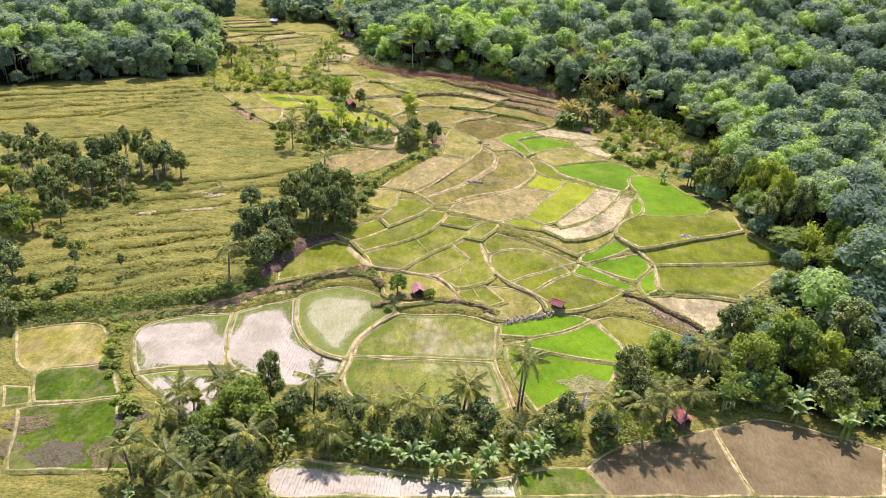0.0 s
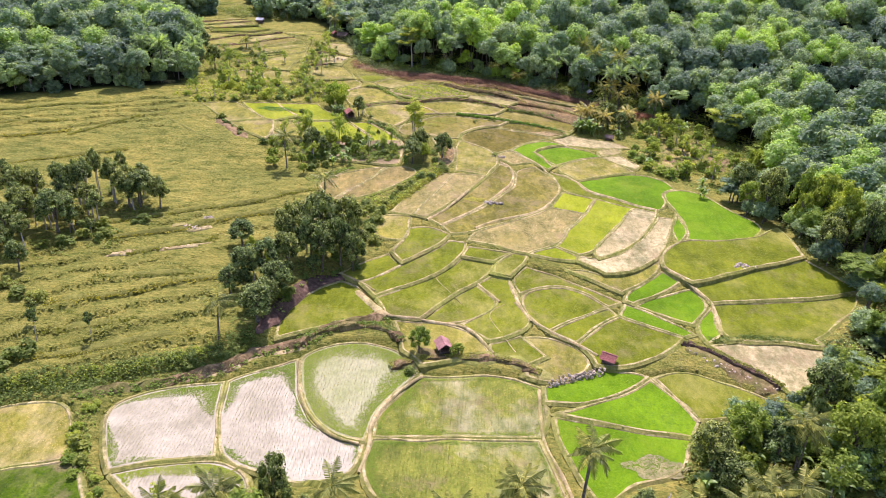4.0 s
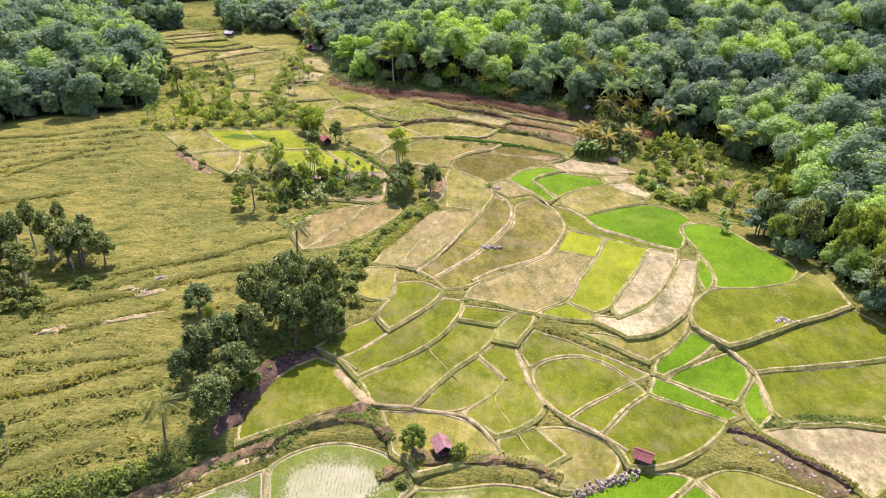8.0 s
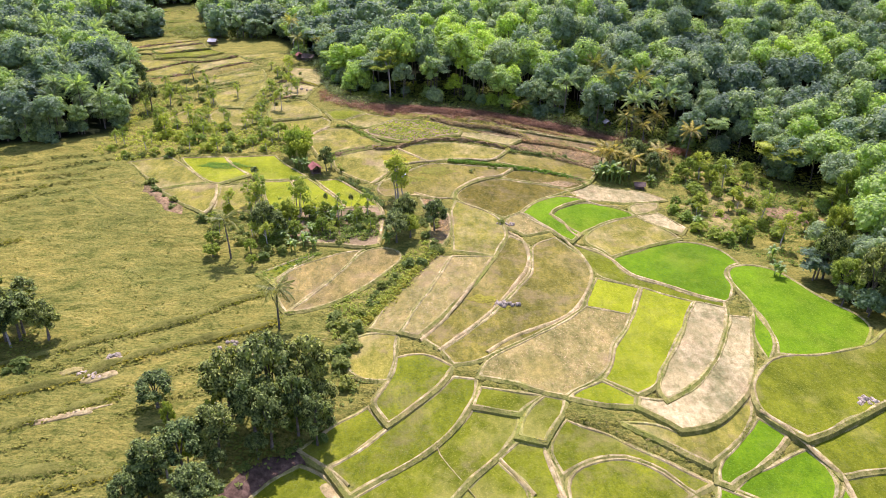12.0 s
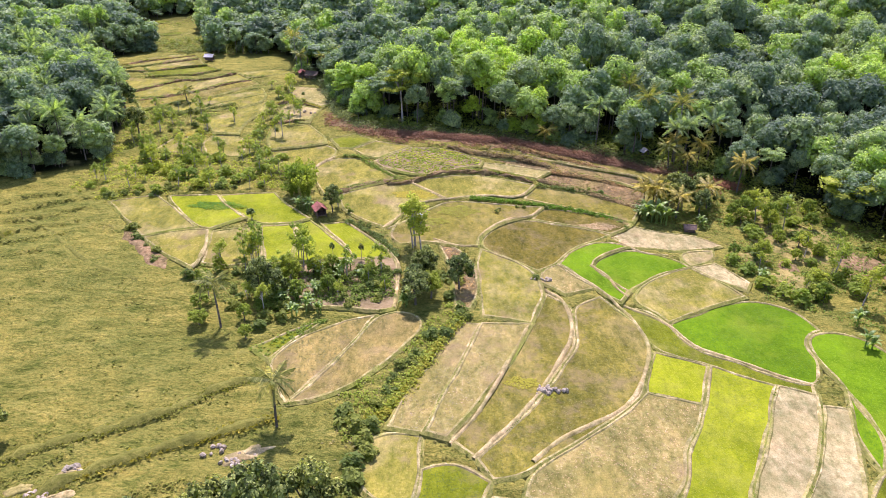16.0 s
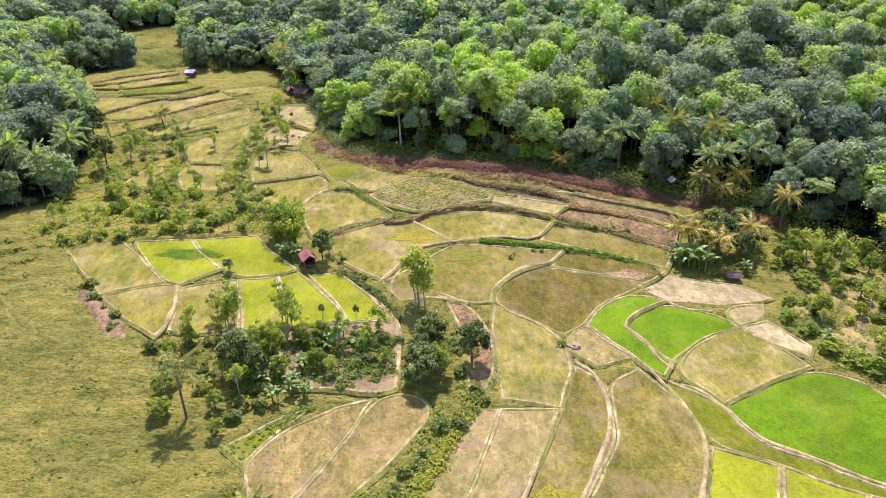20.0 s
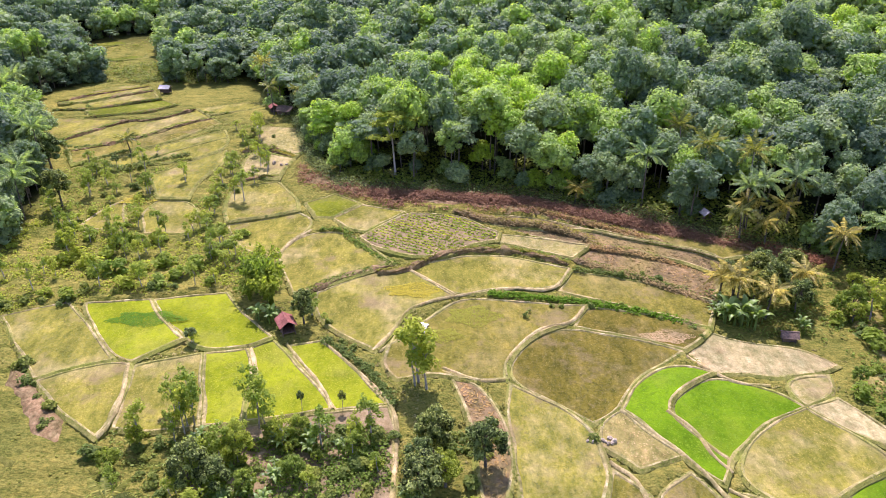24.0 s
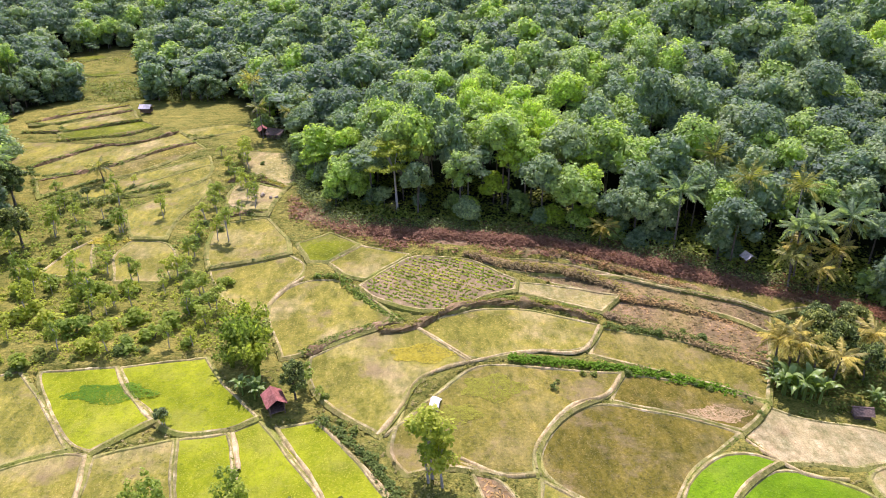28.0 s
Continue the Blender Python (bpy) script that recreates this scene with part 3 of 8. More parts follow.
def blades(x, y, z, lift, width, rng):
    """Leaf tops that nod this way and that, most of them facing the sky."""
    n = len(x)
    a = rng.uniform(0, 2 * math.pi, n)
    ux, uy = np.cos(a) * width, np.sin(a) * width
    wx, wy = -uy * 0.35, ux * 0.35
    t1, t2 = rng.normal(0, lift, n), rng.normal(0, lift * 0.5, n)
    v = np.stack([np.stack([x - ux, y - uy, z - np.abs(t1) * 0.5], 1), np.stack([x + wx, y + wy, z + t2 + lift * 0.4], 1),
                  np.stack([x + ux, y + uy, z + t1], 1), np.stack([x - wx, y - wy, z - t2 + lift * 0.4], 1)], 1)
    return v.reshape(-1, 3), np.arange(4 * n).reshape(-1, 4)


def scatter(poly, per, rng, edge=0.6):
    lo, hi = poly.min(0), poly.max(0)
    n = int(per * np.prod(hi - lo))
    x, y = rng.uniform(lo[0], hi[0], n), rng.uniform(lo[1], hi[1], n)
    ok = inside(poly, x, y)
    x, y = x[ok], y[ok]
    return x, y


def paddy(kind, *corners):
    rim = outline(corners)
    rng = np.random.RandomState(len(FIELDS) + 11)
    mid = rim.mean(0)
    lvl = float(np.mean(land(rim[:, 0], rim[:, 1])) + 2 * land_at(*mid)) / 3
    lvl += 0.06 * math.sin(len(FIELDS) * 2.4)
    FIELDS.append(rim)
    # a terrace leans a little with the hillside
    fit = np.linalg.lstsq(np.column_stack([rim - mid, np.ones(len(rim))]), land(rim[:, 0], rim[:, 1]), rcond=None)[0]
    gx, gy = (float(np.clip(g, -0.12, 0.12)) * LEAN for g in fit[:2])
    LEVELS.append((lvl, gx, gy, mid[0], mid[1]))
    far = mid[1] > 260
    top = base("rice_paddy" if kind not in ("garden", "garden2", "pale", "dry", "bare", "stubble") else "terrace", mid[0], mid[1], lvl, WORDS[kind], "field", "terraces of the valley")
    top.matrix_basis = pose(mid[0], mid[1], lvl, math.degrees(math.atan(gy)), -math.degrees(math.atan(gx)), 0)
    c = np.array([mid[0], mid[1]])
    rough = np.array([noise.noise((q[0] * 0.5, q[1] * 0.5, 7)) for q in rim])
    wide = (0.28 + 0.32 * np.array([noise.noise((q[0] * 0.23, q[1] * 0.23, 2)) for q in rim]))[:, None]
    p0, p1 = rim - c, inset(rim, 0.1) - c
    p2, p3 = p1 + (inset(rim, 1.1) - c - p1) * np.clip(wide, 0.1, 0.5), p1 + (inset(rim, 1.1) - c - p1) * (np.clip(wide, 0.1, 0.5) + 0.2)
    n = len(rim)
    hi = 0.14 + 0.1 * rough
    low = np.minimum(land(rim[:, 0], rim[:, 1]) - lvl, 0) - 1.9
    v, f = merge([ring(inset(rim, -0.9) - c, low, inset(rim, -0.42) - c, hi - 0.34), ring(inset(rim, -0.42) - c, hi - 0.34, p1, hi)])
    bank = part("bank", grid_mesh("bank", v, f, BANK, True), top)
    v, f = merge([ring(p1, hi, p2, hi + 0.02), ring(p2, hi + 0.02, p3, np.full(n, -0.05))])
    part("bund", grid_mesh("bund", v, f, BANK if far else CREST, True), top)
    edge = [Vector((q[0], q[1], 0)) for q in inset(rim, 0.2) - c]
    tri = np.array([t if (edge[t[1]] - edge[t[0]]).cross(edge[t[2]] - edge[t[0]]).z > 0 else (t[0], t[2], t[1]) for t in tessellate_polygon([edge])])
    part("water" if kind in ("flood", "pond", "ring") else "soil", grid_mesh("field_floor", [tuple(q) for q in edge], tri, FIELD[kind]), top)
    core = inset(rim, 0.75)
    if kind in STAND:
        per, h, w = STAND[kind]
        k = 2.0 if far else 1.0
        x, y = scatter(core, per / (k * k * 1.2), rng)
        v, f = blades(x - c[0], y - c[1], np.full(len(x), 0.03), h * 0.5, w * k, rng)
        crop = part("crop", grid_mesh("crop", v, f, CROP[kind]), top)
        tagged(crop, kind="stuff")
    if kind in ("flood", "seedling", "ring"):
        lo, hi2 = rim.min(0), rim.max(0)
        x, y = np.meshgrid(np.arange(lo[0], hi2[0], 0.52), np.arange(lo[1], hi2[1], 0.22))
        x, y = (x + 0.05 * y + rng.uniform(-0.06, 0.06, x.shape)).ravel(), (y + rng.uniform(-0.1, 0.1, y.shape)).ravel()
        keep = inside(core, x, y) & (rng.uniform(0, 1, x.shape) < (0.75 if kind == "flood" else 0.5))
        v, f = tufts(x[keep] - c[0], y[keep] - c[1], np.zeros(keep.sum()), 0.08, 0.1, rng, 1.0)
        tagged(part("young_rice", grid_mesh("young_rice", v, f, CROP["olive"]), top, "thin rows of rice seedlings"), kind="stuff")
        x, y = scatter(core, 100, rng)
        patch = np.array([max(0, noise.noise((a * 0.11, b * 0.11, 1))) for a, b in zip(x, y)])
        upper = smooth(0.55, 1.0, (y - lo[1]) / (hi2[1] - lo[1]))
        reach = 0.5 + 2.5 * patch + (3.6 * upper if kind == "flood" else 2.0 + 1.5 * upper if kind == "ring" else 0.8)
        keep = from_edge(rim, x, y) < reach * rng.uniform(0.25, 1.25, len(x))
        v, f = blades(x[keep] - c[0], y[keep] - c[1], np.full(keep.sum(), 0.05), 0.015, 0.15, rng)
        tagged(part("rim_grass", grid_mesh("rim_grass", v, f, CROP["sprout"]), top, "green growth along the rim"), kind="stuff")
    if kind == "garden":
        rows = 0
        for r in range(-14, 15):
            x = np.arange(-14, 14, 0.45)
            px, py = mid[0] + x * 0.8 + r * 0.62, mid[1] + r * 0.9 - x * 0.5
            ok = inside(core, px, py) & (rng.uniform(0, 1, len(px)) < 0.85)
            if ok.sum() > 2:
                v, f = tufts(px[ok] - c[0], py[ok] - c[1], np.zeros(ok.sum()), 0.3, 0.5, rng, 1.2)
                tagged(part("vegetable_bed", grid_mesh("vegetable_bed", v, f, LEAF_SCRUB), top), kind="stuff")
    # ragged grass on the bank
    count_of = n * (5 if far else 6)
    t, w = rng.uniform(0, 1, (count_of, 1)), rng.uniform(-0.5, 1.3, (count_of, 1)) * rng.uniform(0.3, 1, (count_of, 1))
    i = rng.randint(0, n, count_of)
    drift = np.array([noise.noise((q[0] * 0.2, q[1] * 0.2, 4.0)) for q in rim])[i]
    ok = drift + rng.uniform(-0.4, 0.4, count_of) > -0.12
    t, w, i = t[ok], w[ok], i[ok]
    out = inset(rim, -0.42) - c
    q = (p1[i] * (1 - w) + out[i] * w) * (1 - t) + (p1[(i + 1) % n] * (1 - w) + out[(i + 1) % n] * w) * t
    z = 0.18 - 0.34 * np.maximum(w[:, 0], 0)
    v, f = blades(q[:, 0], q[:, 1], z - 0.03, 0.06, 0.42 if far else 0.2, rng)
    tagged(part("bank_grass", grid_mesh("bank_grass", v, f, LEAF_BUSH if far else (GRASS, CROP["green"], CROP["sprout"])[len(FIELDS) % 3]), top), kind="stuff")


paddy("flood", (-50.2, 74.5), (-48.4, 78.8), (-44, 81.6), (-38.4, 83.1), (-34, 83.9), (-32.8, 76.5), (-30.5, 66.8), (-32, 66.9), (-39.5, 65), (-44.1, 63.4), (-47.5, 68.7))
paddy("flood", (-34, 83.9), (-29.1, 88), (-23.5, 91.2), (-21.8, 82.1), (-18.8, 76), (-14.5, 71.9), (-9.9, 71.2), (-10, 66.4), (-11.9, 64), (-18.6, 62.4), (-24.4, 64.4), (-27.1, 65.6), (-30.5, 66.8), (-32.8, 76.5))
paddy("flood", (-44.1, 63.4), (-39.5, 65), (-32, 66.9), (-30.5, 66.8), (-27.1, 65.6), (-24.4, 64.4), (-23.4, 59), (-26.8, 55.4), (-29.9, 51.7), (-32.9, 52.5), (-36.6, 57.6), (-39.4, 58.9))
paddy("ring", (-23.5, 91.2), (-20.8, 94.1), (-15.3, 96.2), (-10.1, 95.9), (-6.2, 93.4), (-4.1, 92.5), (-2.7, 89.1), (-2.4, 87.9), (-5.8, 83.3), (-8.5, 78.6), (-9.5, 74.7), (-9.1, 72.7), (-9.9, 71.2), (-14.5, 71.9), (-18.8, 76), (-21.8, 82.1), (-23.5, 91.2))
paddy("seedling", (-2.7, 89.1), (-2.4, 87.9), (-5.8, 83.3), (-8.5, 78.6), (-9.5, 74.7), (-9.1, 72.7), (3.1, 73.2), (16.2, 74.2), (18.5, 79.7), (17.4, 82.1), (17.7, 86.1), (14.2, 88.4), (9.9, 89.2), (6.4, 89.1), (2.3, 87.9), (-2.4, 87.9))
paddy("seedling", (-9.9, 71.2), (-10, 66.4), (-9.4, 63.4), (-6.3, 59.9), (-3, 58.7), (3.2, 57.9), (3.9, 57.1), (7.2, 56.6), (13.9, 58.1), (19, 61.4), (17.5, 68.4), (16.2, 74.2), (3.1, 73.2), (-9.1, 72.7))
paddy("lime", (17.7, 86.1), (23.1, 88.4), (27, 91.5), (28.1, 90.7), (33.8, 91.7), (36.1, 89.9), (34.1, 87.6), (29.6, 84.7), (23.9, 82.1), (17.4, 82.1))
paddy("lime", (18.5, 79.7), (23.9, 82.1), (29.6, 84.7), (34.1, 87.6), (36.1, 89.9), (39.3, 84.5), (41.8, 80.2), (39.4, 75.6), (32.3, 76.6), (24.9, 78.3))
paddy("lime", (18.5, 79.7), (24.9, 78.3), (32.3, 76.6), (39.4, 75.6), (37.4, 70.5), (35, 67.6), (27, 65.1), (23.3, 60.6), (22.1, 63.3), (20.2, 68.7), (18.8, 74.1))
paddy("green", (36.1, 89.9), (40.5, 92.8), (43, 93.3), (46.2, 90.7), (51.2, 88.7), (54.1, 86.3), (55.3, 85.4), (53.6, 81), (48.1, 80.9), (41.8, 80.2), (39.3, 84.5))
paddy("bare", (48.6, 99.4), (52, 101.1), (55.5, 99.7), (62.2, 101), (65.3, 99.7), (70, 99.7), (67.1, 94.7), (62.3, 88.4), (58.5, 86.1), (56.4, 90.4), (53.3, 94.1), (50, 96.4))
paddy("green", (45.8, 124.1), (46.2, 129), (49.4, 134.1), (52.7, 136.7), (54.5, 138.6), (60.9, 138.2), (70.9, 141.2), (78.6, 147.2), (79.5, 139.5), (78.9, 132.4), (64.2, 125.3), (50.3, 118.4), (48.8, 120.1))
paddy("green", (50.3, 118.4), (64.2, 125.3), (78.9, 132.4), (82.8, 125.9), (85.4, 119.7), (76.1, 116.5), (64.2, 114.5), (52.6, 112.8), (52.4, 115))
paddy("green", (52.6, 112.8), (64.2, 114.5), (76.1, 116.5), (85.4, 119.7), (79.8, 111.6), (69.1, 102.1), (70, 99.7), (65.3, 99.7), (62.2, 101), (55.5, 99.7), (52, 101.1), (51.4, 101.9), (52.8, 109))
paddy("lime", (52.6, 112.8), (52.8, 109), (51.4, 101.9), (52, 101.1), (51.4, 101.9), (48.6, 99.4), (46.7, 102.4), (47.1, 105.1), (50.2, 108.3))
paddy("green", (24.4, 97.6), (28.3, 102.2), (33.6, 107.1), (38.8, 103.7), (44.4, 100.9), (42.2, 97.3), (38.1, 94.7), (33.8, 91.7), (28.1, 90.7), (27, 91.5), (27.4, 94.1), (25.9, 96))
paddy("green", (20, 100.4), (23.8, 104.2), (28.7, 107.1), (32.3, 109.8), (33.6, 107.1), (28.3, 102.2), (24.4, 97.6))
paddy("green", (15.2, 112.6), (19.3, 116), (24.5, 117.1), (28.1, 115.3), (30.2, 112.3), (32.3, 109.8), (28.7, 107.1), (23.8, 104.2), (20, 100.4), (17.1, 102.9), (16.1, 107.1), (14.8, 109.2))
paddy("green", (13.7, 118.6), (14.8, 121), (17.5, 124), (22.4, 121.2), (28.2, 117.2), (35.5, 111.7), (32.3, 109.8), (30.2, 112.3), (28.1, 115.3), (24.5, 117.1), (19.3, 116), (15.2, 112.6), (13.9, 115.5))
paddy("lime", (35.5, 111.7), (37.1, 110.7), (41.7, 107.4), (46.7, 102.4), (44.4, 100.9), (38.8, 103.7), (33.6, 107.1))
paddy("olive", (25.1, 122.7), (28.7, 122.9), (32.1, 122.5), (33.3, 120.4), (36.8, 120.8), (40.6, 123), (46.2, 129), (45.8, 124.1), (41.5, 119.4), (35.5, 114.3), (30.8, 118.3))
paddy("lime", (35.5, 114.3), (41.5, 119.4), (45.8, 124.1), (48.8, 120.1), (44.7, 115.5), (39, 112.1), (37.1, 110.7), (35.5, 111.7))
paddy("lime", (37.1, 110.7), (39, 112.1), (44.7, 115.5), (50.3, 118.4), (52.4, 115), (52.6, 112.8), (50.2, 108.3), (47.1, 105.1), (41.7, 107.4))
paddy("olive", (14.7, 99.1), (20, 100.4), (24.4, 97.6), (25.9, 96), (27.4, 94.1), (27, 91.5), (23.1, 88.4), (17.7, 86.1), (14.2, 88.4), (15.3, 90.5), (19, 93.5), (18.2, 96), (16, 97.5))
paddy("green", (8.9, 96.6), (14.7, 99.1), (16, 97.5), (18.2, 96), (19, 93.5), (15.3, 90.5), (9.2, 93), (9.1, 93.9))
paddy("green", (3.6, 101.5), (7.1, 104.2), (11.2, 109.2), (11, 110.7), (7, 116.1), (9.8, 120), (13.7, 118.6), (13.9, 115.5), (15.2, 112.6), (14.8, 109.2), (16.1, 107.1), (17.1, 102.9), (14.7, 99.1), (8.9, 96.6), (6.6, 98.6))
paddy("green", (-3.5, 102.1), (1.7, 110.7), (7, 116.1), (11, 110.7), (11.2, 109.2), (7.1, 104.2), (3.6, 101.5))
paddy("green", (-12.7, 108.8), (-8.4, 112.2), (-3.5, 115.8), (0.6, 120.3), (3.6, 125.8), (10.7, 124.1), (9.8, 120), (7, 116.1), (1.7, 110.7), (-3.5, 102.1), (-8.6, 102.2), (-10.5, 103.2), (-10.5, 105.9))
paddy("green", (3.6, 125.8), (5.2, 130.6), (14.6, 128.3), (10.7, 124.1))
paddy("green", (9.8, 120), (10.7, 124.1), (14.6, 128.3), (17.9, 127.4), (17.5, 124), (14.8, 121), (13.7, 118.6))
paddy("green", (-16.3, 113.8), (-12.2, 116.9), (-8.4, 121.4), (-4.3, 126.1), (1, 133.1), (5, 132.5), (5.2, 130.6), (3.6, 125.8), (0.6, 120.3), (-3.5, 115.8), (-8.4, 112.2), (-12.7, 108.8))
paddy("green", (-21, 117.5), (-17.6, 121.1), (-11.8, 126.4), (-8.4, 121.4), (-12.2, 116.9), (-16.3, 113.8), (-20.2, 115.3))
paddy("green", (-11.8, 126.4), (-9, 131.2), (-7.7, 135.1), (-8.2, 137.3), (-6.3, 138.7), (-3.2, 138.6), (1.3, 135), (1, 133.1), (-4.3, 126.1), (-8.4, 121.4), (-11.8, 126.4))
paddy("olive", (-17.2, 139.5), (-16.6, 143.3), (-13.2, 145), (-8, 143.9), (-8.2, 137.3), (-7.7, 135.1), (-9, 131.2), (-13.1, 130.9), (-15.8, 132.9), (-16.9, 135.6))
paddy("green", (-28.1, 94), (-29.4, 98.9), (-27.9, 105.8), (-25.1, 110.9), (-20.2, 115.3), (-16.3, 113.8), (-12.7, 108.8), (-10.5, 105.9), (-10.5, 103.2), (-14.7, 101.2), (-20, 99.1), (-24.9, 96.4))
paddy("olive", (-8.6, 102.2), (-3.5, 102.1), (3.6, 101.5), (6.6, 98.6), (8.9, 96.6), (9.1, 93.9), (9.2, 93), (4, 91.7), (-2.7, 89.1), (-4.1, 92.5), (-6.2, 93.4), (-6.7, 96.9))
paddy("stubble", (4.6, 135.2), (8.4, 138.8), (14.8, 143.3), (22, 149.4), (25.6, 153.6), (33.4, 151), (31.9, 145.9), (27.5, 140.7), (26.7, 135.4), (24.3, 131.7), (18.6, 128.8), (17.9, 127.4), (14.6, 128.3), (9.5, 131.4), (5, 132.5))
paddy("yellow", (17.9, 127.4), (18.6, 128.8), (24.3, 131.7), (29, 127.7), (28.1, 125.4), (25.4, 125.3), (21.3, 126.2))
paddy("yellow", (37.6, 160.8), (46.2, 155.4), (37.5, 139.4), (31.7, 129.1), (29, 127.7), (24.3, 131.7), (26.7, 135.4), (27.5, 140.7), (31.9, 145.9), (33.4, 151))
paddy("yellow", (29.9, 164.8), (37.6, 160.8), (33.4, 151), (25.6, 153.6), (26.8, 158.7))
paddy("bare", (46.2, 155.4), (51.5, 153.1), (51, 150.7), (47.9, 143.7), (40.7, 132.7), (36.6, 128.3), (33.1, 126.4), (31.7, 129.1), (37.5, 139.4))
paddy("bare", (51, 150.7), (54.8, 150.1), (52, 141.8), (49.4, 134.1), (46.2, 129), (40.6, 123), (36.8, 120.8), (33.3, 120.4), (32.1, 122.5), (28.1, 125.4), (29, 127.7), (33.1, 126.4), (36.6, 128.3), (40.7, 132.7), (47.9, 143.7))
paddy("brown", (18.5, 178.4), (24.1, 182.1), (27.4, 175.9), (29.6, 170.4), (29.1, 167), (29.9, 164.8), (26.8, 158.7), (25.6, 153.6), (22, 149.4), (14.8, 143.3), (8.4, 138.8), (4.6, 135.2), (1.3, 135), (-0.9, 139), (3.4, 144.1), (9.3, 152), (15.9, 163.4), (17.3, 166.3))
paddy("brown", (10.4, 171.7), (13.9, 183), (18.5, 178.4), (17.3, 166.3), (15.9, 163.4), (9.3, 152), (3.4, 144.1), (-0.9, 139), (-4.7, 142.6), (-0.3, 149.5), (5.5, 160.3))
paddy("stubble", (-13.2, 145), (-9.9, 155.1), (-2.3, 171.8), (1.6, 171.5), (-2.9, 158.3), (-8, 143.9))
paddy("stubble", (-8, 143.9), (-2.9, 158.3), (1.6, 171.5), (10.4, 171.7), (5.5, 160.3), (-0.3, 149.5), (-4.7, 142.6))
paddy("stubble", (13.4, 190.7), (18.1, 193.9), (24, 184.4), (17.9, 182), (15.2, 185.4), (13.3, 186.6))
paddy("olive", (2.6, 200.2), (4.3, 198.7), (9.4, 194.4), (13.4, 190.7), (13.3, 186.6), (13.9, 183), (10.4, 171.7), (1.8, 173.7), (1.8, 182), (1.9, 186.4), (1.3, 192.1))
paddy("dry", (-6.4, 202), (-1.7, 199.5), (1.3, 192.1), (1.9, 186.4), (1.8, 182), (-0.1, 175.6), (-3.2, 175.6), (-3.4, 183.8), (-3.6, 191.2))
paddy("dark", (2.6, 200.2), (2.3, 203.8), (5.8, 209.7), (9.9, 213.9), (14.9, 214.9), (20.9, 212.5), (27.3, 210.3), (31.8, 207.8), (27, 204.4), (23, 201.5), (20.7, 198.8), (18.1, 193.9), (13.4, 190.7), (9.4, 194.4), (4.3, 198.7))
paddy("brown", (-8.1, 219.1), (-4.5, 223.8), (-1.8, 223.7), (4.1, 223.5), (9.7, 221.7), (18.6, 221.2), (14.9, 214.9), (9.9, 213.9), (5.8, 209.7), (2.3, 203.8), (2.6, 200.2), (-1.7, 199.5), (-6.4, 202), (-1.7, 199.5), (-9.3, 202), (-13.9, 200.6), (-17, 204.4), (-14.9, 213), (-17.8, 207.3))
paddy("dark", (18.6, 221.2), (26.7, 219.9), (32.8, 217.5), (38, 213.8), (36.7, 211.8), (31.8, 207.8), (27.3, 210.3), (20.9, 212.5), (14.9, 214.9))
paddy("olive", (-13, 233.6), (-8.4, 237.3), (-3.1, 238.8), (2.9, 239.3), (9.3, 237.6), (18, 233.3), (14.2, 226.2), (10.7, 225.4), (4.2, 226.5), (-1.8, 223.7), (-4.5, 223.8))
paddy("olive", (-29.6, 225.7), (-25.3, 229.2), (-19.2, 232.9), (-15.7, 235.1), (-13, 233.6), (-4.5, 223.8), (-9.6, 221.9), (-13.3, 219.2), (-14.9, 213), (-17.8, 207.3), (-23, 211.7), (-26, 214.2), (-28.8, 219.2))
paddy("olive", (-37.9, 235.3), (-39, 237.7), (-37, 245.2), (-34.2, 249.1), (-31.5, 249.7), (-26.5, 249.6), (-23.6, 246.2), (-20, 241.4), (-15.7, 235.1), (-19.2, 232.9), (-25.3, 229.2), (-29.6, 225.7), (-33.6, 224.7), (-35.8, 230.8))
paddy("brown", (18, 233.3), (30, 229.9), (35.9, 225.7), (41.5, 221.6), (38, 213.8), (32.8, 217.5), (26.7, 219.9), (19.5, 223.5), (14.2, 226.2))
paddy("garden", (-23.6, 246.2), (-22.2, 248.1), (-13.9, 257.6), (-3.4, 256.1), (5.5, 247.5), (4.7, 243.7), (-1.5, 242), (-3.1, 238.8), (-8.4, 237.3), (-13.5, 237.4), (-20, 241.4))
paddy("pale", (4.7, 243.7), (5.5, 247.5), (14.6, 245.5), (23.2, 242.4), (20.9, 239.4), (18.8, 236.8), (11.7, 240.5))
paddy("dry", (23.2, 242.4), (31.7, 239.7), (40.3, 235.4), (45.3, 230.1), (41.5, 221.6), (35.9, 225.7), (30, 229.9), (21.7, 234.3), (18.8, 236.8), (20.9, 239.4))
paddy("dry", (6.2, 250.4), (15.3, 249.3), (25.7, 248.1), (35.5, 243.1), (44.8, 238.4), (47.5, 235.3), (45.3, 230.1), (40.3, 235.4), (31.7, 239.7), (23.2, 242.4), (14.6, 245.5))
paddy("green", (-36.9, 263.1), (-30.6, 267.9), (-24.1, 262.1), (-29.7, 254.6), (-33.6, 255.1))
paddy("olive", (-29.7, 254.6), (-24.1, 262.1), (-13.9, 257.6), (-22.2, 248.1), (-26.5, 249.6))
paddy("olive", (-52.1, 253.4), (-55.1, 260.1), (-55.2, 272.8), (-45.3, 275.6), (-39.2, 265.7), (-36.9, 263.1), (-37.4, 258.9), (-44.6, 255.7))
paddy("olive", (-52.1, 253.4), (-44.6, 255.7), (-37.4, 258.9), (-33.6, 255.1), (-34.2, 249.1), (-37, 245.2), (-39, 237.7), (-42.5, 239), (-47.6, 242.9))
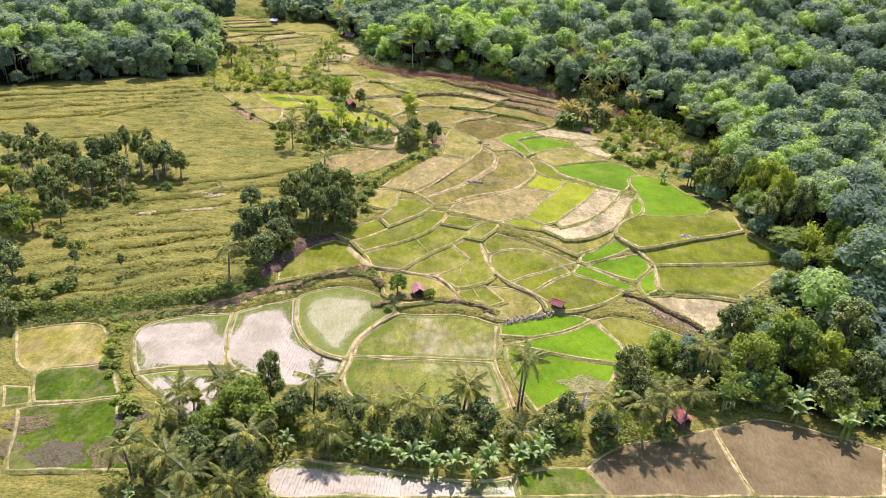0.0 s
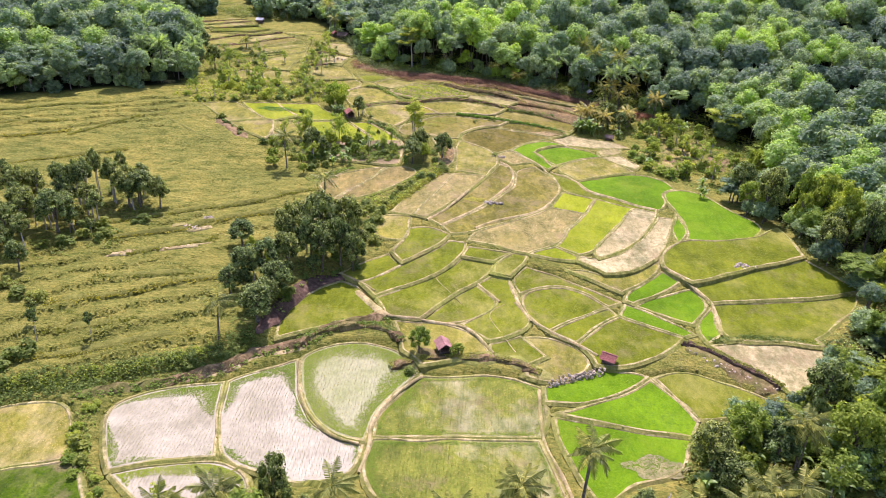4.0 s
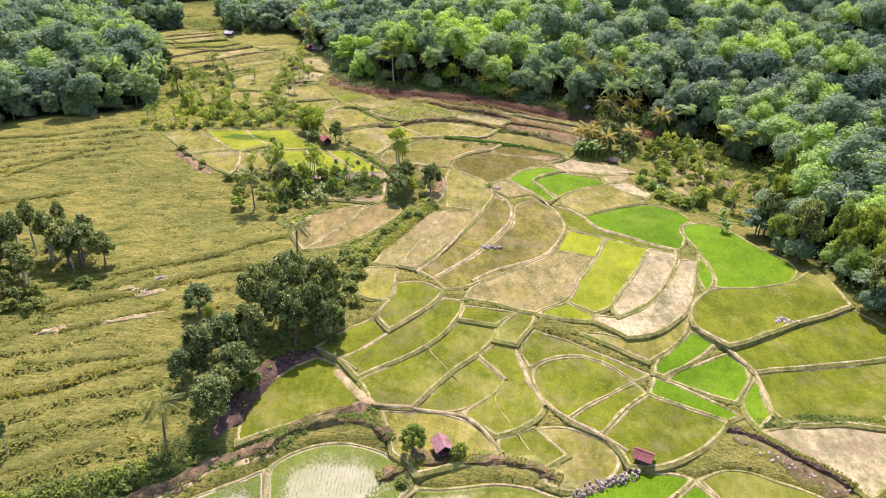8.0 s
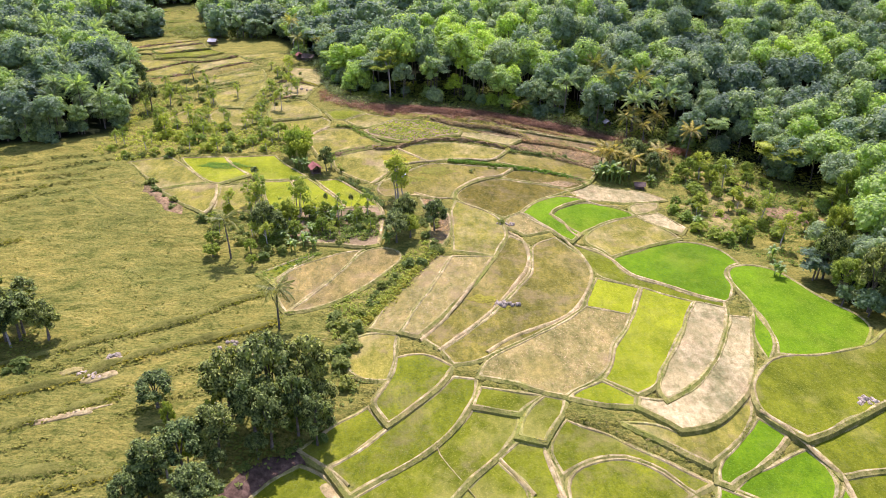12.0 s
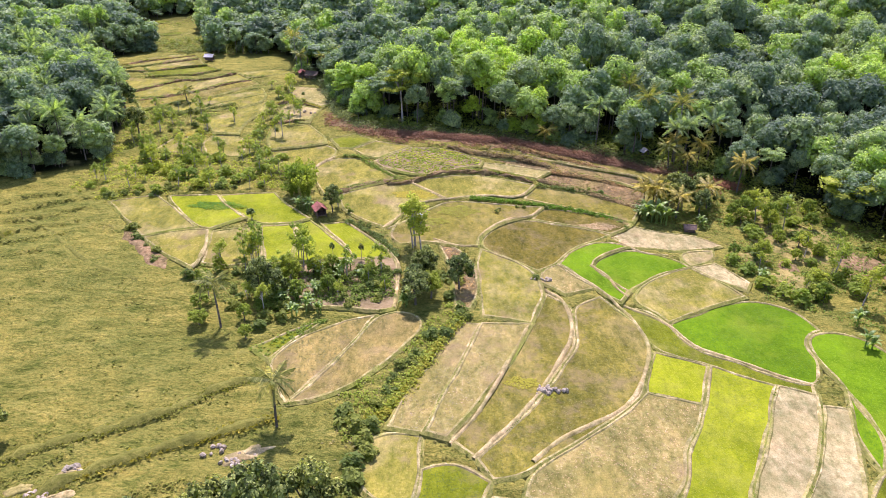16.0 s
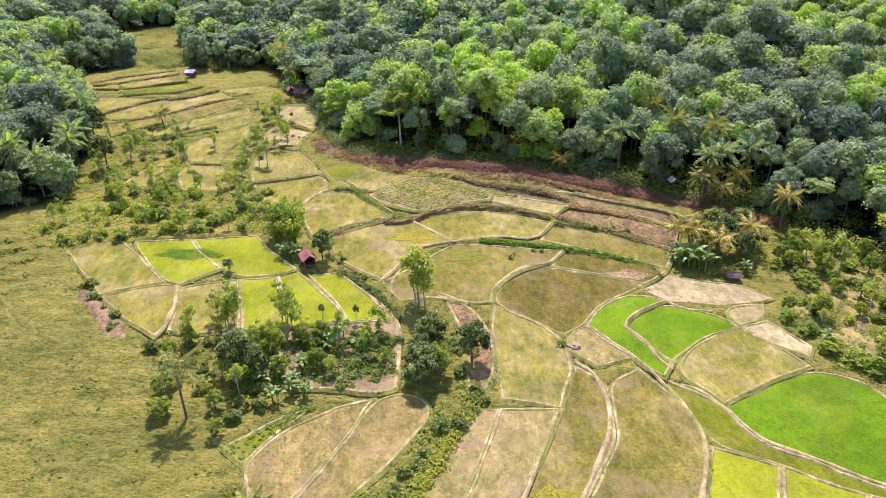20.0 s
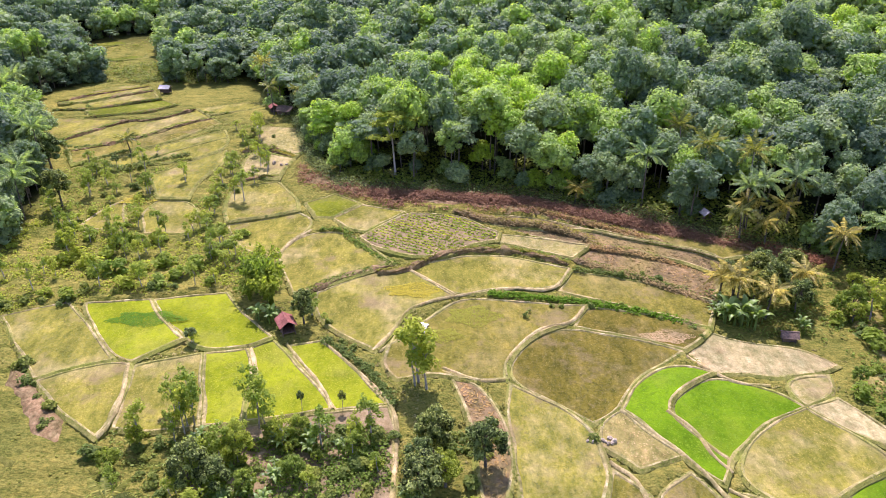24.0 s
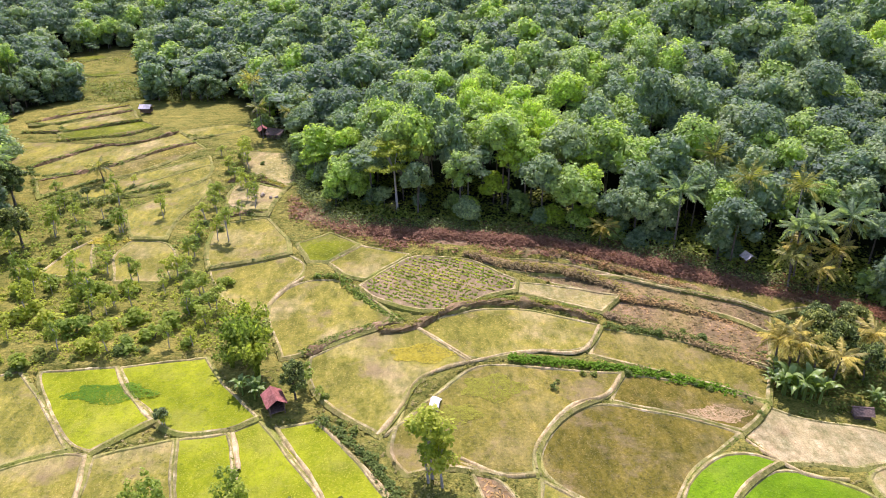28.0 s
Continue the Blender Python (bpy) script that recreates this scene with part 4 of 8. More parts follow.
paddy("pale", (-55.4, 278.5), (-57.1, 291.3), (-54.9, 297.2), (-43.7, 290.5), (-45, 283), (-45.3, 275.6), (-52, 276.4))
paddy("pale", (-59.7, 319.7), (-44.8, 315.8), (-40.4, 298.9), (-43.7, 290.5), (-53.8, 301), (-57.6, 307.9))
paddy("lime", (18.1, 193.9), (20.7, 198.8), (23, 201.5), (27, 204.4), (30.6, 204.8), (34.4, 202.2), (28.4, 198.7), (24.6, 194.4), (24.3, 192.5), (27.1, 189.3), (28.1, 185), (29.9, 183.7), (29.3, 181), (27.5, 179.4), (24.1, 182.1), (24, 184.4))
paddy("lime", (24.6, 194.4), (28.4, 198.7), (34.4, 202.2), (39.2, 199.9), (43.4, 198.1), (45, 194.6), (38.9, 191.9), (32.9, 186.6), (29.9, 183.7), (28.1, 185), (27.1, 189.3), (24.3, 192.5))
paddy("olive", (29.3, 181), (29.9, 183.7), (32.9, 186.6), (38.9, 191.9), (45, 194.6), (47, 191.8), (50.4, 187.4), (52.1, 183.3), (42.4, 178.3), (34.6, 173.7), (33, 177.6), (30.6, 179.1))
paddy("bare", (31.8, 207.8), (36.7, 211.8), (38, 213.8), (41.5, 210.7), (45.7, 210), (51.2, 209.2), (54.7, 204), (51.9, 201.8), (48, 202.3), (43.9, 200.4), (39.5, 202.3), (34.4, 202.2))
paddy("pale", (43.9, 200.4), (48, 202.3), (51.9, 201.8), (50.7, 196.8), (45, 194.6), (43.4, 198.1))
paddy("bare", (45, 194.6), (50.7, 196.8), (55.1, 188.9), (53.3, 185.8), (50.4, 187.4), (47, 191.8))
paddy("lime", (34.6, 173.7), (42.4, 178.3), (52.1, 183.3), (57, 181.2), (59.6, 180.2), (61.4, 172.4), (58.7, 171.4), (56.5, 167.5), (56.5, 161.8), (53.3, 156.1), (52.2, 155.8), (47.4, 157.7), (41.9, 162.9), (37.6, 164.2), (36.2, 166.5))
paddy("lime", (56.5, 167.5), (58.7, 171.4), (61.4, 172.4), (65.4, 171.9), (68.6, 167.6), (71, 158.9), (76.1, 151), (75.9, 147.2), (70.9, 141.2), (60.9, 138.2), (54.5, 138.6), (56.9, 145.6), (56.8, 155.2), (56.5, 161.8))
paddy("lime", (56.8, 155.2), (56.9, 145.6), (54.5, 138.6), (52.7, 136.7), (52, 141.8), (54.8, 150.1))
paddy("green", (27.5, 179.4), (30.6, 179.1), (33, 177.6), (34.6, 173.7), (36.2, 166.5), (37.6, 164.2), (41.9, 162.9), (47.4, 157.7), (52.2, 155.8), (53.3, 156.1), (52.2, 155.8), (51.5, 153.1), (46.2, 155.4), (37.6, 160.8), (29.9, 164.8), (29.1, 167), (29.6, 170.4), (27.4, 175.9))
paddy("olive", (-81.8, 218.2), (-72, 222.7), (-64.7, 214.3), (-57.6, 205.1), (-63.6, 202.9), (-67.7, 200.3), (-73.8, 208.3))
paddy("yellow", (-69.1, 222.2), (-57.8, 223.5), (-54.5, 217.3), (-48.5, 210.9), (-51.4, 208.3), (-54.7, 204.4), (-57.6, 205.1), (-64.7, 214.3))
paddy("yellow", (-57.8, 223.5), (-45.1, 225.8), (-41.7, 219.8), (-34.4, 211.2), (-38.1, 208.6), (-44.7, 207.5), (-48.5, 210.9), (-54.5, 217.3))
paddy("olive", (-67.7, 200.3), (-63.6, 202.9), (-57.6, 205.1), (-54.7, 204.4), (-53.3, 197.6), (-52.4, 190.2), (-53.7, 188), (-57.7, 190.9), (-60.6, 193.3))
paddy("olive", (-54.7, 204.4), (-50.1, 206), (-44.7, 207.5), (-43.4, 202.3), (-40.1, 190.1), (-44.9, 189.4), (-47.8, 188.7), (-52.4, 190.2), (-53.3, 197.6))
paddy("yellow", (-44.7, 207.5), (-38.1, 208.6), (-35.2, 201.4), (-35.7, 195), (-34.8, 191.1), (-37.7, 189.8), (-40.1, 190.1), (-43.4, 202.3))
paddy("yellow", (-38.1, 208.6), (-34.4, 211.2), (-32.1, 210), (-31.7, 207.4), (-25.5, 199.3), (-22.6, 193.5), (-30.2, 192.1), (-34.8, 191.1), (-35.7, 195), (-35.2, 201.4))
paddy("yellow", (-32.1, 210), (-26.7, 211.2), (-23.2, 207.4), (-19, 201.4), (-14.7, 194.7), (-22.6, 193.5), (-25.5, 199.3), (-31.7, 207.4))
paddy("tan", (-33.1, 160.8), (-30.1, 166.5), (-22.3, 172.1), (-16.6, 174.4), (-19.5, 167), (-24.1, 156.8), (-28.2, 149.7), (-31.2, 154.3))
paddy("tan", (-28.2, 149.7), (-24.1, 156.8), (-19.5, 167), (-16.6, 174.4), (-13.9, 175.7), (-9, 174.4), (-7.7, 171.1), (-12.9, 162.1), (-18, 155.1), (-23.4, 150.3))
paddy("olive", (-125.2, 357.8), (-118.5, 368), (-111.4, 368.9), (-110.5, 363.1), (-120.3, 357.4), (-124.6, 353.7))
paddy("olive", (-130.7, 348.2), (-124.6, 353.7), (-120.3, 357.4), (-110.5, 363.1), (-106.3, 365), (-103.3, 359.9), (-119.5, 346), (-128.7, 345.1))
paddy("olive", (-119.5, 346), (-103.3, 359.9), (-98, 349.6), (-117.3, 337.3))
paddy("green", (-117.3, 337.3), (-98, 349.6), (-89.2, 341.9), (-101.7, 333.7), (-112.6, 329))
paddy("olive", (-122, 314.5), (-123.6, 330), (-112.6, 329), (-99.6, 326.9), (-111, 307.9), (-116.9, 304.5))
paddy("olive", (-111, 307.9), (-99.6, 326.9), (-93.2, 324.9), (-82.1, 336.9), (-76.5, 329.9), (-90, 308.1), (-106.2, 299.8))
paddy("brown", (-106.2, 299.8), (-90, 308.1), (-76.5, 329.9), (-70.5, 321.9), (-83, 302), (-94.4, 295.7), (-99.8, 288))
paddy("olive", (-92.4, 290.9), (-83, 302), (-67.9, 315.7), (-65.2, 309), (-76.5, 299), (-83, 289.3), (-88.3, 284.2))
paddy("olive", (-83, 289.3), (-76.5, 299), (-65.2, 309), (-63.1, 298.9), (-70.1, 290.3), (-78.6, 286.9))
paddy("olive", (-82.1, 336.9), (-69.6, 344.4), (-60.8, 340.1), (-63, 334.8), (-76.5, 329.9))
paddy("olive", (-78.1, 280.6), (-70.1, 290.3), (-63.1, 298.9), (-61.1, 285.9), (-64.8, 278), (-64, 266.1), (-71.1, 266.5))
paddy("olive", (-71.1, 266.5), (-64, 266.1), (-59.6, 260.3), (-59, 248.6), (-68.1, 249), (-72.7, 259.4))
paddy("olive", (-83.5, 252.6), (-82.3, 261.3), (-78.9, 267.7), (-75.5, 258.1), (-72.7, 252.1), (-77.8, 250.9))
paddy("green", (-153.1, 431.1), (-145.2, 449.3), (-135.3, 451.6), (-131.4, 436.9), (-145.5, 426.2))
paddy("green", (-143.6, 416), (-127.7, 423.3), (-121.4, 408.2), (-135.6, 401.5))
paddy("olive", (-71, 73.1), (-64.9, 76.2), (-58.4, 77.6), (-55.2, 76.6), (-52.7, 70.1), (-49.7, 65.7), (-54.3, 63.4), (-57.6, 63.9), (-60.8, 61.1), (-64.7, 62.7))
paddy("deep", (-59.3, 57.9), (-60.8, 61.1), (-57.6, 63.9), (-54.3, 63.4), (-49.7, 65.7), (-46.6, 61.6), (-44.3, 57.2), (-50.7, 54.9), (-56.5, 53.9))
paddy("deep", (-58.5, 52.6), (-56.5, 53.9), (-50.7, 54.9), (-44.3, 57.2), (-41.1, 50.5), (-34.9, 41.4), (-52.4, 39.5))
paddy("deep", (-63.8, 57.6), (-61.7, 57.8), (-59.3, 57.9), (-56.5, 53.9), (-58.5, 52.6), (-60.5, 52.3))
paddy("pond", (34.2, 54.2), (43.6, 57.1), (51.9, 60.4), (53.5, 45.5), (32.7, 43.4), (29.8, 48.8))
paddy("pond", (51.9, 60.4), (61.2, 64.6), (78.5, 58.4), (73.2, 47.5), (53.5, 45.5))
paddy("flood", (-16.8, 43.9), (-14.3, 47), (-2.4, 46), (11.7, 44.6), (19, 46.3), (19.7, 42), (-15.3, 38.4))
paddy("deep", (19, 46.3), (23.3, 48.7), (29.8, 48.8), (32.7, 43.4), (19.7, 42))
paddy("dry", (-3.4, 256.1), (7, 256.5), (16.1, 253.5), (25.7, 248.1), (35.5, 243.1), (44.8, 238.4), (47.5, 235.3), (44.8, 238.4), (35.5, 243.1), (25.7, 248.1), (15.3, 249.3), (6.2, 250.4))
paddy("brown", (10.9, 257.8), (17.4, 260.5), (29.1, 255.6), (41.3, 247.7), (52.9, 241.6), (57.8, 237.4), (47.5, 235.3), (44.8, 238.4), (35.5, 243.1), (25.7, 248.1), (26.2, 250.1), (16.1, 253.5))
paddy("garden2", (-37.7, 189.8), (-34.8, 191.1), (-30.2, 192.1), (-22.6, 193.5), (-14.7, 194.7), (-13.6, 188.6), (-13.6, 181.4), (-13.9, 175.7), (-16.6, 174.4), (-24.6, 175.7), (-32.1, 176.1), (-35.3, 181.7))
paddy("green", (-36.8, 164), (-33.9, 167), (-27.3, 172.1), (-24.9, 172.7), (-30.1, 166.5), (-33.1, 160.8))


build_ground()


# ---- meadow grass, banks and paths ----
def cards(c, nrm, size, rng):
    """Leaf clumps: one bent four-cornered leaf each, facing about along nrm."""
    n = len(c)
    nrm = nrm / (np.linalg.norm(nrm, axis=1)[:, None] + 1e-9)
    r = rng.normal(size=(n, 3))
    u = np.cross(nrm, r)
    u /= np.linalg.norm(u, axis=1)[:, None] + 1e-9
    w = np.cross(nrm, u)
    s = (size * rng.uniform(0.6, 1.3, n))[:, None]
    v = np.stack([c - u * s, c - w * s * 0.6 - nrm * s * 0.15, c + u * s - nrm * s * 0.3, c + w * s * 0.6 + nrm * s * 0.1], 1)
    return v.reshape(-1, 3), np.arange(4 * n).reshape(-1, 4)


def along(points, step):
    p = np.array(points, float)
    for _ in range(2):
        q = [p[0]]
        for a, b in zip(p[:-1], p[1:]):
            q += [a * 0.75 + b * 0.25, a * 0.25 + b * 0.75]
        p = np.array(q + [p[-1]])
    out = []
    for a, b in zip(p[:-1], p[1:]):
        n = max(1, int(np.hypot(*(b - a)) / step))
        out += [a + (b - a) * k / n for k in range(n)]
    return np.array(out + [p[-1]])


def bund_top(p, side):
    """Height of the highest terrace rim within a step of each point of a line."""
    out = np.full(len(p), -1e3)
    for poly, lvl in zip(FIELDS, LEVELS):
        lo, hi = poly.min(0) - 1, poly.max(0) + 1
        near = np.all((p > lo) & (p < hi), 1)
        if near.any():
            for off in (-0.7, 0.0, 0.7):
                q = p[near] + side[near] * off
                ok = inside(poly, q[:, 0], q[:, 1])
                i = np.flatnonzero(near)[ok]
                out[i] = np.maximum(out[i], level_at(lvl, p[i, 0], p[i, 1]) + 0.22)
    z = np.where(out > -500, out, land(p[:, 0], p[:, 1]) + 0.12)
    for _ in range(3):
        w = np.concatenate([z[:1], z, z[-1:]])
        z = (w[:-2] + 2 * w[1:-1] + w[2:]) / 4
    return z


def strip(name, points, profile, mat, label, category, lift=0.0, ragged=0.2, kind="structure", on_bund=False, jag=0.0):
    """A ribbon along the ground: profile is pairs of offset and height across it."""
    p = along(points, 1.0)
    e = np.gradient(p, axis=0)
    e /= np.hypot(e[:, 0], e[:, 1])[:, None] + 1e-9
    side = np.stack([-e[:, 1], e[:, 0]], 1)
    w = np.array([1 + ragged * noise.noise((q[0] * 0.4, q[1] * 0.4, 5)) * 2 for q in p])
    if name != "path" and not on_bund:
        k = np.arange(len(p))
        w = w * np.clip(np.minimum(k, len(p) - 1 - k) / 3.0, 0.12, 1)
    rows = []
    for off, h in profile:
        q = p + side * (off * w)[:, None]
        rows.append(np.column_stack([q, (bund_top(p, side) if on_bund else land(q[:, 0], q[:, 1])) + h * w + lift]))
    v = np.stack(rows, 1).reshape(-1, 3)
    if jag:
        v = v + np.random.RandomState(len(p)).normal(0, jag, v.shape) * np.array([1, 1, 0.7])
    m, n = len(profile), len(p)
    k = np.array([(i * m + j, (i + 1) * m + j, (i + 1) * m + j + 1, i * m + j + 1) for i in range(n - 1) for j in range(m - 1)])
    return tagged(new(name, grid_mesh(name, v, k, mat, not jag)), label, category, kind=kind)


def grass_bank(points, high=0.7, seed=1):
    rng = np.random.RandomState(seed)
    top = strip("grass_bank", points, ((-1.0, -0.5), (-0.6, 0.05), (0.1, high), (0.7, high * 0.9), (1.5, high * 0.25), (1.9, -0.5)), MEADOW_BANK,
                "low grassy bank with a dark overgrown face", "bank", ragged=0.35)
    p = along(points, 0.3)
    n = int(len(p) * 4)
    i = rng.randint(0, len(p), n)
    x, y = p[i, 0] + rng.normal(0, 0.55, n), p[i, 1] + rng.normal(0, 0.55, n)
    v, f = tufts(x, y, land(x, y) + high * 0.3, 0.24, 0.4, rng, 1.4)
    g = part("bank_grass", grid_mesh("bank_grass", v, f, GRASS), top, "long grass on the bank")
    tagged(g, kind="stuff")


def meadow_grass():
    """Rank grass of the meadow in clumps, thickest along the old steps and in drifts."""
    rng = np.random.RandomState(77)
    n = 90000
    x, y = rng.uniform(-150, -20, n), rng.uniform(74, 222, n)
    free = inside(OPEN, x, y) & (np.abs(x) < 30 + 0.72 * (y - 20))
    for poly in FIELDS:
        free &= ~inside(poly, x, y)
    x, y = x[free], y[free]
    h, frac = meadow_steps(x, y)
    drift = np.array([noise.noise((a * 0.16 + b * 0.08, b * 0.4 - a * 0.2, 2.0)) + 0.5 * noise.noise((a * 0.5, b * 0.8, 6.0)) for a, b in zip(x, y)])
    chance = 0.03 + 0.3 * np.clip(drift, 0, 1) + 0.55 * ((frac < 0.16) | ((frac > 0.94) & (frac < 2)))
    keep = rng.uniform(0, 1, len(x)) < chance
    x, y, h, frac = x[keep], y[keep], h[keep], frac[keep]
    tall = rng.uniform(0.05, 0.15, len(x)) + 0.14 * (frac < 0.16)
    m = 3
    d = rng.normal(size=(len(x), m, 3))
    d /= np.linalg.norm(d, axis=2)[:, :, None]
    d[:, :, 2] = np.abs(d[:, :, 2])
    c = np.stack([x, y, land(x, y) + h], 1)[:, None, :] + d * tall[:, None, None] * np.array([1.5, 1.5, 1.0])
    v, f = cards(c.reshape(-1, 3), (d * 0.6 + np.array([0, 0, 1.0])).reshape(-1, 3), 0.26, rng)
    tagged(new("meadow_grass", grid_mesh("meadow_grass", v, f, GRASS)), "rank yellow-green grass clumps over the meadow", "grass", kind="stuff")


meadow_grass()
grass_bank([(-78, 131), (-65.3, 136.9), (-57.1, 142), (-45.1, 147.1), (-38.2, 153.6), (-33.4, 156.1)], 0.6, 1)
grass_bank([(-72, 124), (-60.4, 129.6), (-56, 131.6), (-53.7, 134.4), (-47.4, 138.1), (-41.5, 141.2), (-28.5, 147.1)], 0.8, 2)
grass_bank([(-64.8, 118.7), (-57.3, 123.1), (-48.6, 127.8)], 0.4, 3)
grass_bank([(-54.3, 107.3), (-49.6, 109.3), (-40.3, 112.2)], 0.35, 4)
grass_bank([(-66, 109.5), (-60.6, 110.7), (-55.8, 111.4), (-48.4, 112.5)], 0.35, 5)
grass_bank([(-68.3, 84.9), (-58.2, 87.3), (-49.7, 90.9), (-41.9, 93.5)], 0.4, 6)
grass_bank([(-67.6, 91.9), (-52.4, 96)], 0.35, 7)
grass_bank([(-71.2, 99.2), (-55.5, 105.7)], 0.35, 8)
flat = ((-0.8, -0.3), (-0.4, 0.0), (0, 0.02), (0.4, 0.0), (0.8, -0.3))
edge_line = [(-56, 78.1), (-48.6, 81.3), (-39.1, 85), (-34.2, 87.5), (-30.9, 90.7), (-24.4, 93.7), (-23.2, 95), (-19.1, 99.5), (-13.8, 101.2), (-9.6, 102.7)]
strip("cut_bank", edge_line, ((-2.0, -0.9), (-1.5, -0.45), (-0.8, -0.05), (0.05, 0.45), (0.6, 0.4), (1.2, -0.5)), BROWN_EARTH, "ragged bare brown earth face above the flooded paddies", "bank", 0.26, 0.5, jag=0.14)
strip("path", [(-39.6, 84.0), (-34.6, 86.4), (-31.4, 89.4), (-24.9, 92.4), (-23.4, 93.6)], flat, PATH_EARTH, "pale trodden earth path above the flooded paddies", "path", 0.12, 0.5)
strip("path", [(-9.6, 102.7), (-13.2, 107.3), (-16.4, 111.5)], flat, PATH_EARTH, "narrow worn earth path between terraces", "path", 0.05, 0.4, on_bund=True)
narrow = tuple((a * 0.5, b) for a, b in flat)
strip("path", [(27.2, 178.9), (29, 171.5), (29.3, 164.6), (25.1, 154.7), (21.5, 149.4), (15.8, 145.9), (10.7, 142.8), (6.7, 138.5)], narrow, PATH_EARTH,
      "pale curving footpath on top of a terrace bank", "path", 0.04, 0.3, on_bund=True)
strip("path", [(14.1, 183.6), (17.4, 180.3), (17.4, 169.3), (13.7, 161.6), (8.9, 151.9), (3.4, 144.4), (-1.2, 138.9)], narrow, PATH_EARTH,
      "pale curving footpath between brown terraces", "path", 0.04, 0.3, on_bund=True)
thin = tuple((a * 0.4, b) for a, b in flat)


def footpath(line):
    strip("path", line, thin, PATH_EARTH, "narrow trodden footpath along a paddy bund", "path", 0.03, 0.4, on_bund=True)


for line in ([(2.4, 201.0), (2.3, 204.5), (6.1, 210.5), (10.0, 214.4), (14.9, 215.2), (18.3, 221.2)],
             [(-18.1, 207.5), (-14.9, 213.3), (-13.3, 219.2), (-9.6, 221.7), (-1.7, 224.8), (4.2, 226.5), (10.7, 225.4), (14.0, 226.2), (17.5, 233.2)],
             [(-12.8, 233.4), (-4.4, 224.0)],
             [(17.9, 193.7), (21.3, 188.8), (24.2, 184.4), (26.6, 179.3), (28.3, 174.9)],
             [(24.5, 193.4), (27.3, 188.9), (27.7, 184.1), (29.3, 181.3)],
             [(-39.0, 237.7), (-37.0, 245.2), (-33.6, 249.8)],
             [(-32.1, 210.0), (-25.2, 199.5), (-22.9, 193.8)],
             [(-26.7, 211.2), (-19.0, 201.4), (-14.4, 194.6), (-13.6, 188.6), (-13.6, 181.4), (-13.9, 175.7)],
             [(-37.4, 208.4), (-35.0, 201.4)],
             [(-54.9, 203.7), (-53.3, 197.6), (-52.5, 190.2), (-53.5, 188.0)],
             [(27.7, 179.5), (34.5, 174.0), (36.6, 166.5), (40.0, 164.1), (52.2, 155.8)],
             [(-4.3, 141.7), (-0.5, 147.2), (3.9, 156.8), (9.4, 170.5)]):
    footpath(line)
for line in ([(-21.0, 117.5), (-16.0, 113.8), (-12.9, 110.6)],
             [(-9.6, 102.7), (-3.3, 102.2), (3.6, 101.4), (6.6, 98.7), (9.6, 93.5)],
             [(7.2, 116.1), (11.3, 109.6)],
             [(13.5, 117.5), (14.8, 109.2), (16.8, 103.2)],
             [(14.3, 109.7), (15.9, 106.1), (18.0, 102.2), (24.4, 97.4), (27.7, 94.2)],
             [(46.0, 124.4), (48.9, 120.4), (52.2, 114.4), (53.2, 112.2), (51.5, 101.9)],
             [(-23.2, 89.8), (-21.8, 82.1), (-18.8, 76.0), (-14.5, 71.9), (-10.7, 70.9)],
             [(-2.4, 87.6), (-5.8, 83.2), (-8.5, 78.6), (-9.6, 74.4), (-9.0, 70.6), (-10.0, 65.5)],
             [(16.9, 85.5), (16.5, 78.9), (16.5, 72.9), (18.4, 67.6), (19.7, 61.9)],
             [(37.0, 89.6), (38.9, 85.4), (41.1, 79.1)],
             [(31.5, 206.5), (34.2, 202.7), (37.4, 199.8), (41.9, 199.4)],
             [(2.1, 200.2), (-2.0, 199.7), (-7.1, 203.3)]):
    footpath(line)

wide = ((-1.8, -0.4), (-1.2, 0.06), (0, 0.1), (1.2, 0.06), (1.8, -0.4))
# earth strip whose dark colour includes the shadow of the trunks
strip("bare_bank", [(-31.5, 94), (-30.2, 99), (-28.7, 105), (-26.4, 110.8), (-22.8, 115.3), (-18, 117)], wide, SHADED_EARTH, "bare reddish-brown earth slope coloured darker for shade under dark trees", "bank", 0.12, 0.3)
strip("bare_bank", [(-72, 203), (-64.9, 194.9), (-58.4, 187.5)], wide, RED_EARTH, "bare reddish earth scar beside the meadow", "bank", 0.12, 0.4)
strip("bare_bank", [(-29.5, 273.1), (-19.7, 269.9), (5.8, 264.7), (29.5, 257), (46, 249.5), (66, 240)], wide, RED_EARTH, "reddish earth strip along the edge of the woods", "bank", 0.12, 0.4)
broad_strip = tuple((a * 1.6, b) for a, b in wide)
strip("bare_bank", [(-40, 280), (-28, 270), (-14, 264), (6, 261), (24, 254.5), (44, 245), (58, 236)], broad_strip, RED_EARTH, "reddish-brown bare slope below the woods", "bank", 0.08, 0.5)
strip("cut_bank", [(-23.7, 93.3), (-22.7, 95.8), (-17.9, 99.1), (-14.3, 99.8), (-9.9, 99.5), (-6.9, 96.1)], ((-0.6, -0.9), (-0.4, -0.3), (-0.1, 0.25), (0.4, 0.3), (0.9, -0.3)), BANK, "steep weedy bank above a round paddy", "bank", 0.1, 0.7)
strip("bare_bank", [(-6.2, 89.5), (-1.5, 91.4), (5, 92.2), (11, 92.6), (15, 91.2), (19.5, 87.5)], wide, BANK, "weedy brown bank below the hut yard", "bank", 0.15, 0.5)
strip("bare_bank", [(-3.6, 93.6), (-0.4, 91.9), (4, 92.6)], wide, BROWN_EARTH, "bare trodden earth in front of the hut", "bank", 0.25, 0.3)
